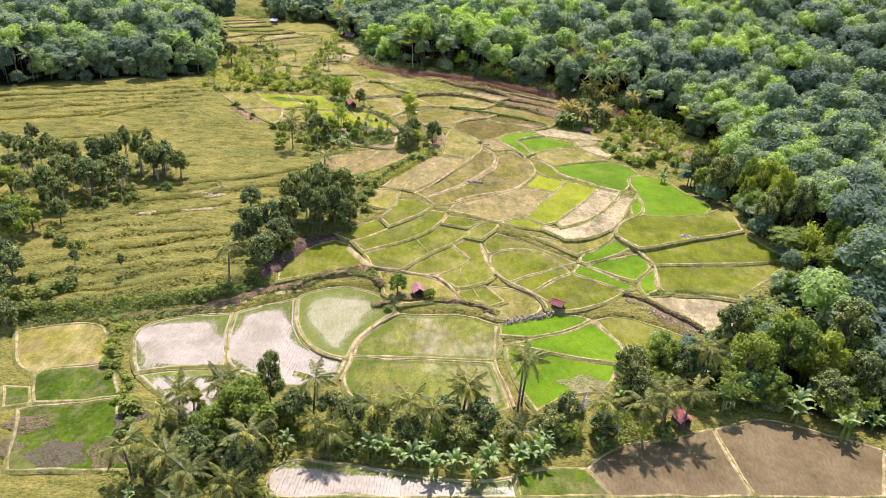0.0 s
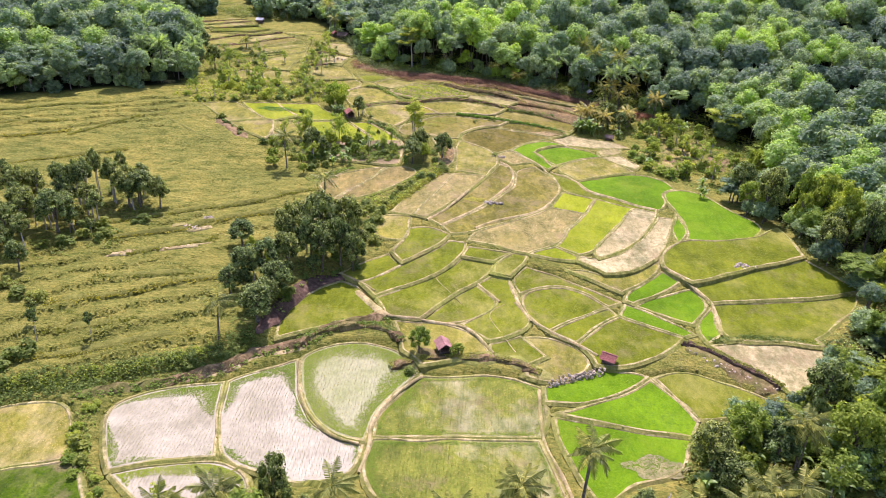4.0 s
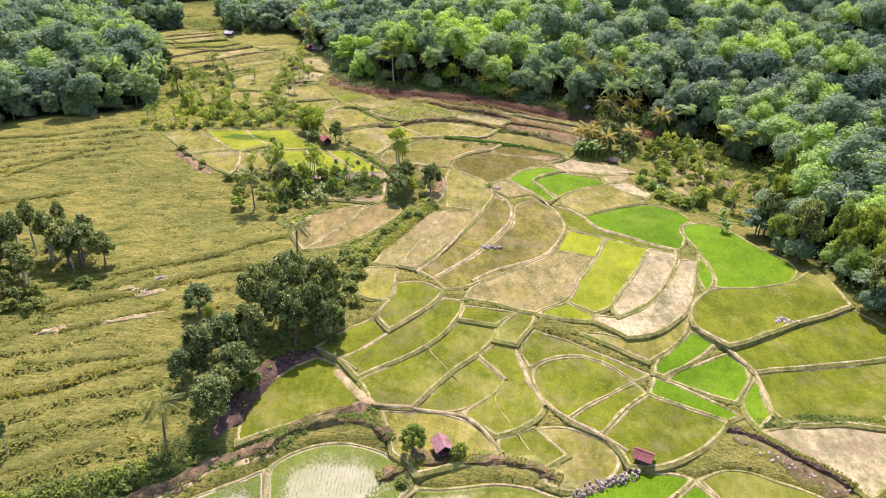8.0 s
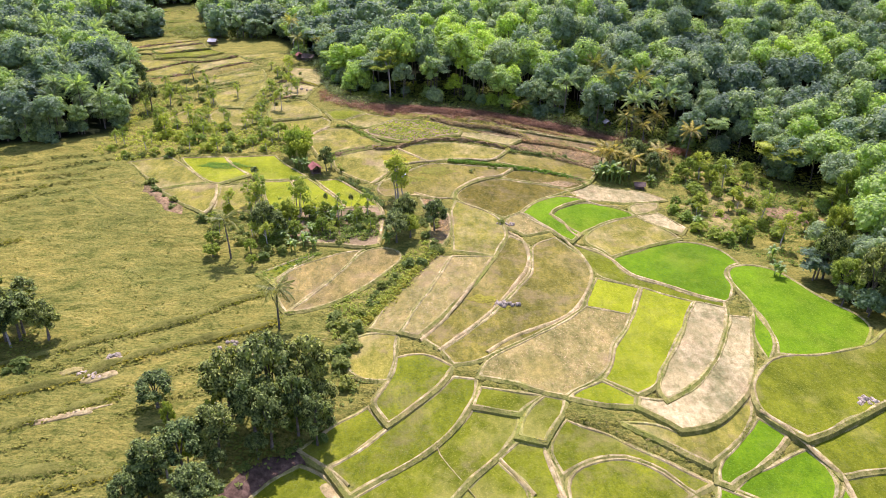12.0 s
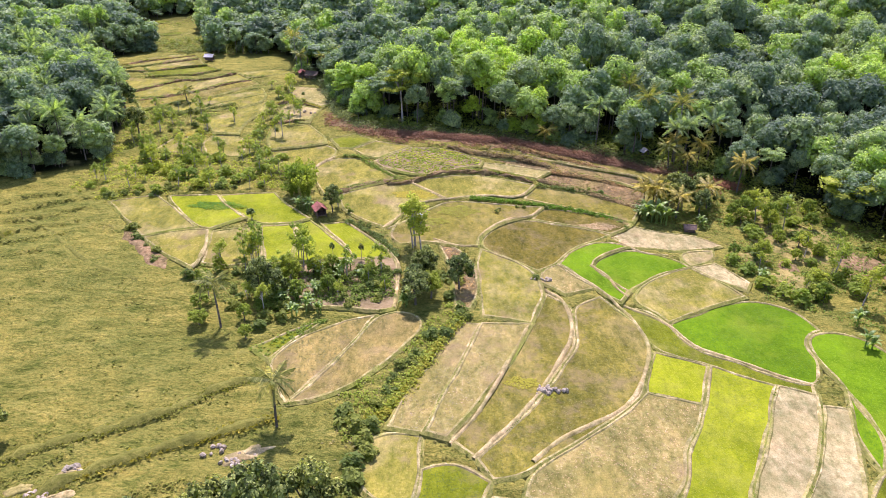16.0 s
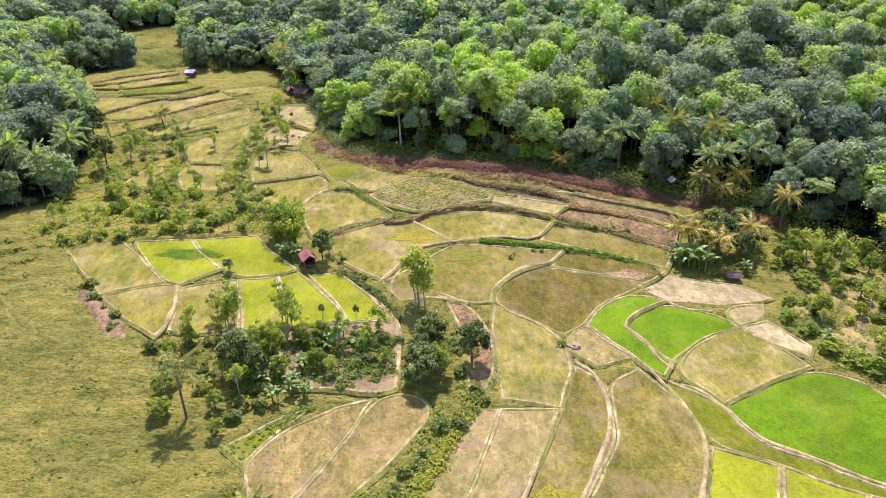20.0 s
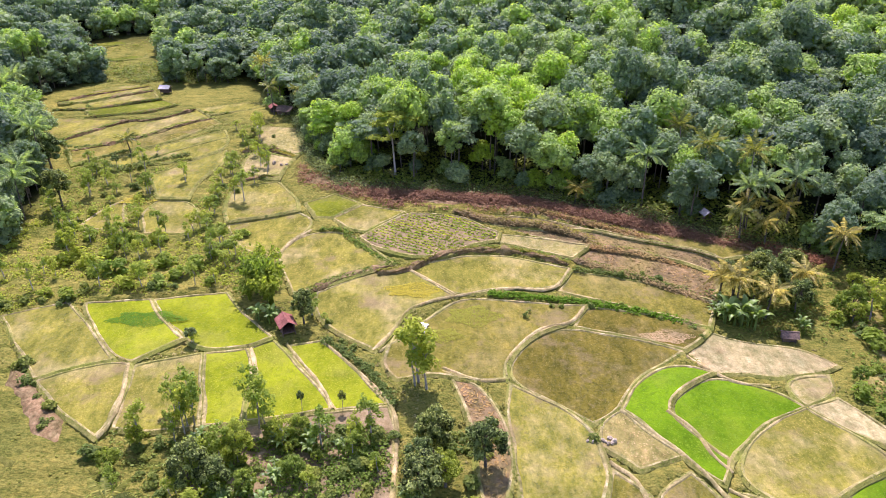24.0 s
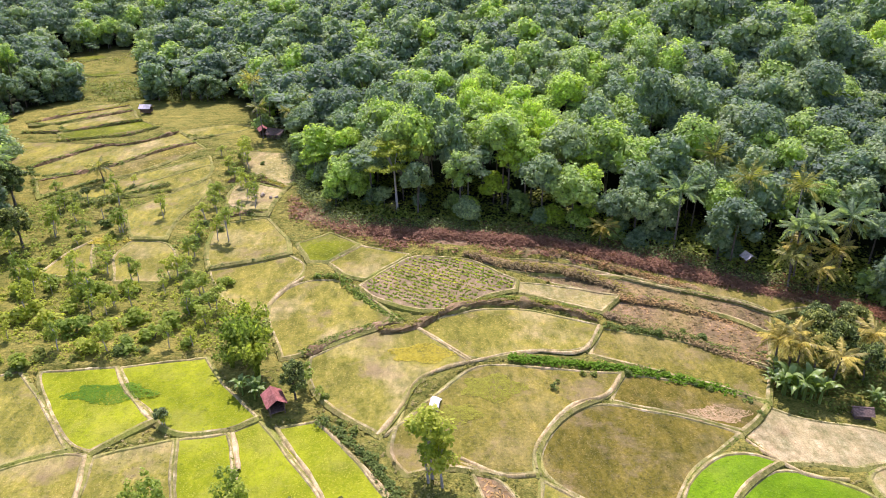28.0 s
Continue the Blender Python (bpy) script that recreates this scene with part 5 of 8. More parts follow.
strip("bare_bank", [(43.8, 97.8), (47.5, 96.3), (50.3, 92.4), (53.5, 90.3), (56.1, 87.1)], wide, BROWN_EARTH, "eroded stony gully between two paddies", "bank", 0.1, 0.5)


# ---- plants ----
def crown(rng, r, h, z, n, size, lobes=9, gap=0.85, flat_top=False, fat=1.0, up=0.8):
    """Leaf clumps on several uneven lobes round the limbs."""
    lc = rng.normal(size=(lobes, 3))
    lc /= np.linalg.norm(lc, axis=1)[:, None]
    lc *= rng.uniform(0.25, 0.75, (lobes, 1))
    lc[:, 2] = np.clip(lc[:, 2], -0.55, 1)
    if flat_top:
        lc[:, 2] = rng.choice([-0.5, 0.0, 0.45], lobes)
        lc[:, :2] *= 1.25
    lr = rng.uniform(0.32, 0.52, lobes) * (0.75 if flat_top else fat)
    which = rng.randint(0, lobes, n)
    d = rng.normal(size=(n, 3))
    d /= np.linalg.norm(d, axis=1)[:, None]
    d[:, 2] = np.where(d[:, 2] < -0.35, -d[:, 2], d[:, 2])
    squash = np.array([1, 1, 0.28 if flat_top else 0.9])
    p = lc[which] + d * lr[which][:, None] * squash * rng.uniform(gap, 1.08, (n, 1))
    c = p * np.array([r, r, h]) + np.array([0, 0, z])
    nrm = d * 0.8 + np.array([0, 0, up]) + rng.normal(0, 0.28, (n, 3))
    return cards(c, nrm, size, rng), lc * np.array([r, r, h]) + np.array([0, 0, z])


def quad_ball(n=3):
    """A ball of four-cornered faces, n by n on each side of a cube."""
    v, f, key = [], [], {}
    def corner(q):
        k = tuple(round(c, 5) for c in q)
        if k not in key:
            key[k] = len(v)
            p = np.array(q)
            v.append(p / np.linalg.norm(p))
        return key[k]
    t = np.tan(np.linspace(-1, 1, n + 1) * math.pi / 4)
    for ax in range(3):
        for sgn in (-1, 1):
            for a in range(n):
                for b in range(n):
                    quad = []
                    for da, db in ((0, 0), (1, 0), (1, 1), (0, 1)):
                        q = [0, 0, 0]
                        q[ax], q[(ax + 1) % 3], q[(ax + 2) % 3] = sgn, t[a + da], t[b + db]
                        quad.append(corner(q))
                    f.append(quad if sgn > 0 else quad[::-1])
    return np.array(v), np.array(f)


BALL = quad_ball(2)


def leaf_mass(rng, lobes, n, size, tall=1.25, thick=0.42, layered=False):
    """A closed crown of radius 1: billows of foliage round the middle, roughened by leaf clumps; hidden and lower faces left out."""
    k = np.arange(lobes)
    up = 1 - 1.45 * (k + 0.5) / lobes
    a = k * 2.39996 + rng.uniform(-0.35, 0.35, lobes)
    flat = np.sqrt(np.clip(1 - up * up, 0, 1))
    lc = np.stack([np.cos(a) * flat, np.sin(a) * flat, up * tall], 1) * rng.uniform(0.5, 0.82, (lobes, 1))
    lr = thick * rng.uniform(0.72, 1.2, lobes)
    squash = np.array([1, 1, 0.9])
    if layered:
        lc[:, 2] = rng.choice([-0.3, 0.05, 0.42], lobes) + rng.uniform(-0.07, 0.07, lobes)
        lc[:, :2] *= 1.15
        squash = np.array([1.15, 1.15, 0.34])

    def buried(p, own):
        hid = np.zeros(len(p), bool)
        for m in range(lobes):
            q = (p - lc[m]) / (lr[m] * squash)
            hid |= (np.sum(q * q, 1) < 0.72) & (own != m)
        return hid

    bv, bf = BALL
    v, f, base_n = [], [], 0
    for m in range(lobes):
        w = lc[m] + bv * squash * lr[m] * (0.74 + rng.normal(0, 0.12, (len(bv), 1)))
        c = w[bf].mean(1)
        ok = ~buried(c, np.full(len(c), m)) & ((c - lc[m])[:, 2] > -0.6 * lr[m])
        v.append(w)
        f.append(bf[ok] + base_n)
        base_n += len(w)
    which = rng.choice(lobes, n * 2, p=lr ** 2 / np.sum(lr ** 2))
    d = rng.normal(size=(n * 2, 3))
    d /= np.linalg.norm(d, axis=1)[:, None]
    d[:, 2] = np.where(d[:, 2] < -0.4, -d[:, 2], d[:, 2])
    p = lc[which] + d * squash * (lr[which] * rng.uniform(0.74, 1.22, n * 2))[:, None]
    keep = np.flatnonzero(~buried(p, which))[:n]
    leaves = cards(p[keep], d[keep] + np.array([0, 0, 0.55]) + rng.normal(0, 0.42, (len(keep), 3)), size, rng)
    return merge([(np.concatenate(v), np.concatenate(f)), leaves]), lc


def tree_model(name, label, leaf, bark, r, z, h, n, size, seed, lobes=9, trunk=0.22, flat_top=False, gap=0.85, fat=1.0, closed=0):
    """A tree of crown radius r, its crown centred z above the foot."""
    rng = np.random.RandomState(seed)
    if closed:
        (v, f), tips = leaf_mass(rng, lobes, n, size / r, h / r, closed, flat_top)
        v, tips = v * r + np.array([0, 0, z]), tips * r + np.array([0, 0, z])
    else:
        (v, f), tips = crown(rng, r, h, z, n, size, lobes, gap, flat_top, fat)
    lean = rng.uniform(-0.3, 0.3, 2)
    fork = Vector((lean[0], lean[1], z - h * 0.55))
    stem = [tube([(0, 0, -0.4), (lean[0] * 0.4, lean[1] * 0.4, fork.z * 0.5), tuple(fork)], [trunk * 1.3, trunk, trunk * 0.75])]
    for t in tips[:5]:
        a = fork + (Vector(t) - fork) * 0.5 + Vector((0, 0, 0.3))
        stem.append(tube([tuple(fork - Vector((0, 0, 0.15))), tuple(a), tuple(t)], [trunk * 0.6, trunk * 0.4, trunk * 0.15], 5))
    tv, tf = merge(stem)
    ob = base(name, 0, 0, -500, label, "tree")
    part("trunk", grid_mesh("trunk", tv, tf, bark, True), ob)
    part("crown", grid_mesh("crown", v, f, leaf), ob)
    return ob


def frond_mesh(seed, length, droop, pairs=15):
    """A feather leaf: an arching rib with narrow drooping leaflets on both sides."""
    rng = np.random.RandomState(seed)
    t = np.linspace(0, 1, pairs + 1)
    x = length * t * (1 - 0.12 * t)
    z = length * (0.42 * t - droop * t * t)
    rib = tube([(a, 0, b) for a, b in zip(x[::3], z[::3])], list(np.linspace(0.06, 0.015, len(x[::3]))), 4)
    v, f = [], []
    for i in range(2, pairs + 1):
        w = length * 0.17 * math.sin(math.pi * (0.15 + 0.76 * t[i])) * rng.uniform(0.8, 1.15)
        s = length / pairs * 0.85
        for side in (-1, 1):
            k = len(v)
            dz = -w * (0.35 + 0.5 * t[i]) * rng.uniform(0.6, 1.4)
            v += [(x[i] - s * 0.5, 0, z[i]), (x[i] + s * 0.5, 0, z[i]), (x[i] + s * 1.9, side * w, z[i] + dz), (x[i] + s * 1.5, side * w * 1.04, z[i] + dz - 0.05)]
            f.append((k, k + 1, k + 2, k + 3))
    return merge([rib, (np.array(v), np.array(f))])


FROND = [grid_mesh("frond", *frond_mesh(20 + k, 3.7, d), LEAF_PALM) for k, d in enumerate((0.25, 0.38, 0.55, 0.72))]
GOLD_FROND = [grid_mesh("frond", *frond_mesh(20 + k, 3.7, d), LEAF_GOLD) for k, d in enumerate((0.25, 0.38, 0.55, 0.72))]


def palm_model(seed, height, label, fronds=15, scale=1.0, fronds_of=FROND):
    rng = np.random.RandomState(seed)
    ob = base("coconut_palm", 0, 0, -500, label, "palm", "coconut palms")
    bend = rng.uniform(-0.7, 0.7, 2)
    pts = [(bend[0] * (q ** 1.6), bend[1] * (q ** 1.6), height * q - 0.4 * (1 - q)) for q in np.linspace(0, 1, 8)]
    tv, tf = tube(pts, list(np.linspace(0.2, 0.12, 8)), 8)
    part("trunk", grid_mesh("trunk", tv, tf, BARK, True), ob)
    for k in range(fronds):
        m = fronds_of[min(3, int(4 * k / fronds))]
        fr = part("frond", m, ob)
        tilt = 42 - 60 * k / fronds + rng.uniform(-8, 8)
        fr.matrix_basis = Matrix.Translation(pts[-1]) @ pose(0, 0, 0, 0, -tilt + 14, k * 137.5 + rng.uniform(-14, 14)) @ Matrix.Diagonal((scale, scale, scale, 1)) @ pose(0, 0, 0, rng.uniform(-20, 20), 0, 0)
    return ob


def wood_palm_model(seed):
    """A palm among the trees of the woods, seen from afar: its fronds form one crown."""
    rng = np.random.RandomState(seed)
    ob = base("coconut_palm", 0, 0, -500, "tall coconut palm rising among the woods", "palm", "coconut palms")
    bend = rng.uniform(-0.9, 0.9, 2)
    pts = [(bend[0] * q * q, bend[1] * q * q, 10 * q - 0.4 * (1 - q)) for q in np.linspace(0, 1, 5)]
    part("trunk", grid_mesh("trunk", *tube(pts, list(np.linspace(0.22, 0.13, 5)), 6), PALE_BARK, True), ob)
    pieces = []
    for k in range(17):
        v, f = frond_mesh(20 + k % 4, 4.2, (0.25, 0.38, 0.55, 0.72)[min(3, k * 4 // 17)], 11)
        m = np.array(pose(*pts[-1]) @ pose(0, 0, 0, 0, -(44 - 62 * k / 17), k * 137.5))
        pieces.append((v @ m[:3, :3].T + m[:3, 3], f))
    part("crown", grid_mesh("crown", *merge(pieces), LEAF_PALM), ob)
    return ob


def banana_leaf(seed, length):
    t = np.linspace(0, 1, 7)
    x = length * t * (0.8 - 0.12 * t)
    z = length * (1.15 * t - 0.95 * t * t)
    w = length * 0.1 * np.sin(math.pi * np.clip(t * 0.92 + 0.08, 0, 1)) + 0.02
    v, f = [], []
    for i in range(7):
        v += [(x[i], -w[i], z[i] - w[i] * 0.35), (x[i], 0, z[i]), (x[i], w[i], z[i] - w[i] * 0.35)]
    for i in range(6):
        for j in range(2):
            f.append((3 * i + j, 3 * i + j + 1, 3 * i + j + 4, 3 * i + j + 3))
    return grid_mesh("leaf", np.array(v), np.array(f), LEAF_BANANA, True)


BLADE = [banana_leaf(1, 2.0), banana_leaf(2, 2.6)]


def banana_model(seed):
    rng = np.random.RandomState(seed)
    ob = base("banana_plant", 0, 0, -500, "broad-leaved green banana plant on a soft stem", "banana plant", "banana plants")
    tops = []
    for s in range(2):
        x, y, h = (0, 0, 1.5) if s == 0 else (rng.uniform(0.5, 0.9), rng.uniform(-0.6, 0.6), 1.0)
        tv, tf = tube([(x, y, -0.3), (x, y, h * 0.6), (x, y, h)], [0.15, 0.12, 0.07], 6)
        part("stem", grid_mesh("stem", tv, tf, LEAF_BANANA, True), ob)
        tops.append((x, y, h))
        for k in range(9 - 2 * s):
            lf = part("leaf", BLADE[(k + s) % 2], ob)
            lf.matrix_basis = Matrix.Translation((x, y, h - 0.1)) @ pose(0, 0, 0, rng.uniform(-15, 15), -rng.uniform(-8, 46), k * 137.5 + rng.uniform(-20, 20) + s * 60)
    return ob


def bush_model(name, label, leaf, seed, r=1.0, h=0.8, n=210, size=0.2):
    rng = np.random.RandomState(seed)
    (v, f), tips = crown(rng, r, h, h * 0.5, n, size, 8)
    ob = base(name, 0, 0, -500, label, "bush")
    sv, sf = merge([tube([(0, 0, -0.3), (t[0] * 0.4, t[1] * 0.4, t[2] * 0.5), tuple(t)], [0.07, 0.05, 0.02], 4) for t in tips[:4]])
    part("stem", grid_mesh("stem", sv, sf, BARK), ob)
    part("leaves", grid_mesh("leaves", v, f, leaf), ob)
    return ob


def bamboo_model(seed):
    rng = np.random.RandomState(seed)
    ob = base("bamboo_clump", 0, 0, -500, "dense arching clump of feathery green bamboo", "bamboo")
    stems, lv = [], []
    for k in range(26):
        a, out = rng.uniform(0, 2 * math.pi), rng.uniform(1.4, 3.2)
        h = rng.uniform(4.5, 7)
        q = np.linspace(0, 1, 6)
        px, py = math.cos(a) * (0.3 + out * q ** 2.2), math.sin(a) * (0.3 + out * q ** 2.2)
        pz = h * (q * 1.25 - 0.45 * q ** 3) - 0.2
        stems.append(tube(np.stack([px, py, pz], 1), list(np.linspace(0.06, 0.015, 6)), 4))
        m = 34
        t = rng.uniform(0.35, 1, m)
        c = np.stack([np.interp(t, q, px), np.interp(t, q, py), np.interp(t, q, pz)], 1) + rng.normal(0, 0.3, (m, 3))
        lv.append(cards(c, rng.normal(0, 0.6, (m, 3)) + np.array([math.cos(a) * 0.4, math.sin(a) * 0.4, 0.8]), 0.3, rng))
    tagged(part("stem_clump", grid_mesh("stem_clump", *merge(stems), LEAF_LIGHT), ob), kind="stuff")
    part("leaves", grid_mesh("leaves", *merge(lv), LEAF_LIGHT), ob)
    return ob


def dead_model(seed):
    rng = np.random.RandomState(seed)
    ob = base("dead_tree", 0, 0, -500, "bare grey standing dead tree trunk with stubs", "tree")
    pcs = [tube([(0, 0, -0.3), (0.1, 0, 3), (0.15, 0.1, 6), (0.05, 0.1, 8)], [0.3, 0.24, 0.17, 0.08])]
    for k in range(9):
        z, a = rng.uniform(3, 7.6), rng.uniform(0, 6.3)
        pcs.append(tube([(0.1, 0.05, z), (0.1 + math.cos(a) * 0.6, math.sin(a) * 0.6, z + 0.5), (0.1 + math.cos(a) * 1.1, math.sin(a) * 1.1, z + 1.1)], [0.08, 0.06, 0.02], 4))
    part("trunk", grid_mesh("trunk", *merge(pcs), PALE_BARK, True), ob)
    (v, f), _ = crown(rng, 0.8, 3, 4.0, 160, 0.22, 8)
    part("creeper", grid_mesh("creeper", v, f, LEAF_BUSH), ob, "climbing creeper on the trunk")
    return ob


# each kind: models, and the crown radius and height they were made with
KIND = {
    "broad": ([tree_model("tree", "dense dark-green broadleaf tree with a rounded crown", LEAF_DARK, BARK, 3.5, 4.6, 3.9, 1900, 0.2, 40 + k, 24, 0.22, closed=0.25) for k in range(4)], 3.5, 4.6),
    "light": ([tree_model("tree", "light yellow-green leafy tree with an open crown", LEAF_LIGHT, BARK, 3.0, 3.6, 3.2, 1700, 0.18, 50 + k, 22, closed=0.255) for k in range(3)], 3.0, 4.0),
    "slim": ([tree_model("slender_tree", "slender tall tree with sparse dark leaf clusters", LEAF_DARK, PALE_BARK, 1.8, 5.6, 2.6, 900, 0.17, 60 + k, 16, 0.13, closed=0.36) for k in range(3)], 1.8, 5.6),
    "umbrella": ([tree_model("layered_tree", "tall pale-trunked tree with flat layered feathery crown", LEAF_LIGHT, PALE_BARK, 3.6, 8.0, 3.6, 1100, 0.2, 70 + k, 20, 0.16, True, closed=0.3) for k in range(2)], 3.6, 8.0),
    "bush": ([bush_model("bush", "low leafy green bush on a field edge", LEAF_BUSH, 80 + k) for k in range(4)], 1.0, 0.6),
    "bamboo": ([bamboo_model(90), bamboo_model(91)], 3.4, 4.5),
    "dead": ([dead_model(95)], 1.0, 7.0),
    "banana": ([banana_model(100 + k) for k in range(3)], None, 2.4),
    "palm": ([palm_model(110, 6.5, "coconut palm with a slender trunk and arching fronds"), palm_model(111, 8.0, "tall coconut palm with drooping grey-green fronds"),
              palm_model(112, 10.5, "very tall thin-trunked coconut palm with a small crown", 16, 0.85), palm_model(113, 4.2, "short coconut palm with yellowish fronds", 15, 0.95)], None, None),
    "goldpalm": ([palm_model(115, 6.5, "coconut palm with golden-yellow arching fronds", 18, 1.0, GOLD_FROND)], None, None),
    "woodpalm": ([wood_palm_model(118), wood_palm_model(119)], None, None),
    "feather": ([tree_model("sapling", "airy light-green feathery sapling on field edge", LEAF_SCRUB, PALE_BARK, 2.0, 4.2, 3.0, 620, 0.17, 130 + k, 17, 0.09, False, 0.5, 0.6) for k in range(3)], 2.0, 4.2),
    "scrub": ([bush_model("bush", "sprawling light-green shrub in tangled scrub", LEAF_SCRUB, 140 + k, 1.0, 0.75, 260, 0.17) for k in range(3)], 1.0, 0.6),
}
PALM_HIGH = (6.5, 8.0, 10.5, 4.2)
count = {}


def plant(kind, x, y, high, r=None):
    models, r0, z0 = KIND[kind]
    k = count[kind] = count.get(kind, -1) + 1
    turn = (k * 73) % 360
    if kind == "palm":
        i = min(range(4), key=lambda q: abs(PALM_HIGH[q] - high))
        model, sx, sz = models[i], 1.0, high / PALM_HIGH[i]
    elif kind == "woodpalm":
        model, sx, sz = models[k % 2], 1.0, high / 10
    elif kind == "goldpalm":
        model, sx, sz = models[0], 1.0, high / 6.5
    elif kind == "banana":
        model, sx, sz = models[k % len(models)], 0.95 * high / z0, 1.0 * high / z0
    else:
        model, sx, sz = models[k % len(models)], r / r0 * (0.92 if kind in ("broad", "light", "slim") else 1.1), high / z0
        if kind in ("bush", "scrub"):
            sz = sx * 0.95
    m = pose(x, y, land_at(x, y) - 0.05, 0, 0, turn) @ Matrix.Diagonal((sx, sx, sz, 1))
    copy_thing(model, m)


for spot in ((-25.6, 54.6, 7.0), (-12.2, 54.9, 8.0), (2.7, 52.8, 7.0), (-33.3, 48.0, 6.0), (-28.5, 38.5, 6.0), (-19.4, 35.6, 5.0), (-8.7, 47.3, 4.5), (20.0, 59.9, 11.0), (11.1, 57.6, 7.0), (52.5, 70.0, 8.0), (43.7, 59.8, 7.0), (-37.5, 92.4, 7.5), (-28.6, 145.3, 7.5), (-43.1, 169.9, 8.5), (-88.4, 297.5, 4.0), (53.7, 243.1, 7.0), (-61.0, 374.7, 11.0), (-42.9, 330.8, 10.0), (-46.9, 320.1, 10.0),):
    plant("palm", *spot)
for spot in ((-56.0, 328.5, 9.0), (65.9, 249.5, 9.0), (20.8, 62.7, 9.0), (11.2, 58.0, 6.5), (51.9, 69.7, 9.0), (42.6, 57.9, 8.0), (46.5, 59.3, 8.0), (-25.0, 53.9, 7.0), (-20.0, 48.4, 6.0), (-8.8, 48.7, 5.0),):
    plant("palm", *spot)
for spot in ((-2.5, 47.4, 2.6), (1.9, 46.4, 2.4), (5.4, 46.5, 2.6), (-14.9, 48.3, 2.6), (-33.0, 35.9, 2.0), (54.9, 65.7, 3.5), (67.1, 65.6, 4.0), (73.6, 62.3, 2.6), (78.5, 62.9, 2.6), (10.0, 48.7, 2.4), (15.2, 48.1, 2.8), (21.5, 49.5, 2.8), (24.2, 51.7, 2.4), (-39.1, 186.9, 2.6), (-29.0, 186.9, 2.6), (-31.7, 177.5, 2.2), (-28.9, 176.7, 2.2), (-23.1, 189.5, 2.0), (-12.3, 177.4, 2.0), (-33.9, 177.8, 2.0), (-36.2, 216.2, 2.4), (41.1, 216.7, 2.6),):
    plant("banana", *spot)
for spot in ((45.3, 215.2, 2.4), (40.4, 218.7, 2.4), (42.7, 217.9, 3.0), (41.0, 217.4, 2.6), (44.1, 216.5, 2.6), (77.1, 224.0, 3.4), (57.7, 189.8, 2.6), (66.2, 167.1, 3.0), (68.6, 174.2, 3.0), (-33.6, 176.4, 2.5), (-31.6, 179.3, 2.4), (-29.4, 175.4, 2.6), (-28.7, 180.4, 2.4), (-31.5, 173.0, 2.4), (-24.7, 185.2, 2.0), (-20.5, 185.4, 2.0), (-11.6, 177.0, 2.4), (-27.3, 174.2, 2.2), (7.1, 44.4, 3.4), (10.3, 45.5, 3.4), (15.2, 47.4, 3.6), (19.6, 47.9, 3.6),):
    plant("banana", *spot)
for spot in ((41.2, 216.2, 4.4), (43.6, 215.2, 4.6), (45.6, 214.4, 4.0), (23.1, 49.3, 3.4), (13.0, 44.5, 3.2), (-2.6, 48.1, 3.4), (-0.5, 47.7, 3.4), (4.0, 46.5, 3.4), (5.9, 48.1, 3.2), (66.0, 64.4, 4.2), (72.0, 59.9, 4.0), (54.5, 64.8, 3.6), (-37.7, 216.2, 2.6), (-35.3, 215.7, 2.6), (41.6, 220.6, 2.6), (43.1, 219.2, 2.6),):
    plant("banana", *spot)
for spot in ((-19.2, 56.1, 6.5, 2.6), (-15.0, 53.9, 3.5, 3.2), (-9.1, 53.3, 4.0, 3.2), (-5.9, 53.7, 3.5, 2.6), (-1.6, 52.3, 3.5, 2.6), (3.0, 51.0, 3.0, 2.8), (-26.1, 42.1, 4.0, 3.4), (-20.3, 41.7, 4.0, 3.2), (-27.2, 37.9, 3.0, 2.6), (-18.3, 48.0, 4.0, 3.0), (39.4, 68.2, 5.5, 4.0), (40.7, 65.1, 4.0, 3.4), (14.2, 55.2, 3.5, 3.4), (10.8, 53.2, 3.0, 3.2), (25.4, 55.1, 2.8, 2.8), (33.1, 56.2, 2.6, 2.6), (79.0, 78.3, 8.0, 5.0), (79.6, 69.7, 6.0, 4.4), (59.7, 80.4, 7.0, 4.0), (72.1, 66.4, 4.5, 4.0), (80.6, 67.8, 3.5, 3.6), (49.2, 70.1, 5.0, 3.6),):
    plant("broad", *spot)
for spot in ((-42.5, 125.1, 3.6, 3.6), (-34.4, 111.9, 5.0, 3.8), (-32.0, 97.2, 4.4, 4.0), (-31.0, 122.5, 7.0, 4.4), (-25.2, 123.3, 8.0, 5.0), (-20.1, 125.2, 7.5, 4.4), (-30.6, 114.9, 5.0, 3.6), (-18.2, 123.3, 4.0, 3.4), (-29.9, 104.9, 4.5, 3.4), (-26.9, 119.2, 6.0, 3.6), (-31.4, 102.1, 3.5, 3.2), (-71.1, 143.2, 5.0, 3.6), (-66.2, 142.0, 4.0, 2.2), (-87.8, 101.3, 5.0, 3.4), (-78.6, 86.4, 4.0, 3.2), (-87.6, 116.4, 4.0, 2.6), (-87.4, 91.9, 5.0, 4.0), (-103.2, 119.3, 5.0, 4.0), (-37.9, 178.8, 4.5, 3.4), (-10.1, 177.4, 4.0, 3.4), (-8.5, 186.2, 3.8, 2.8), (-35.3, 178.4, 3.5, 2.6),):
    plant("broad", *spot)
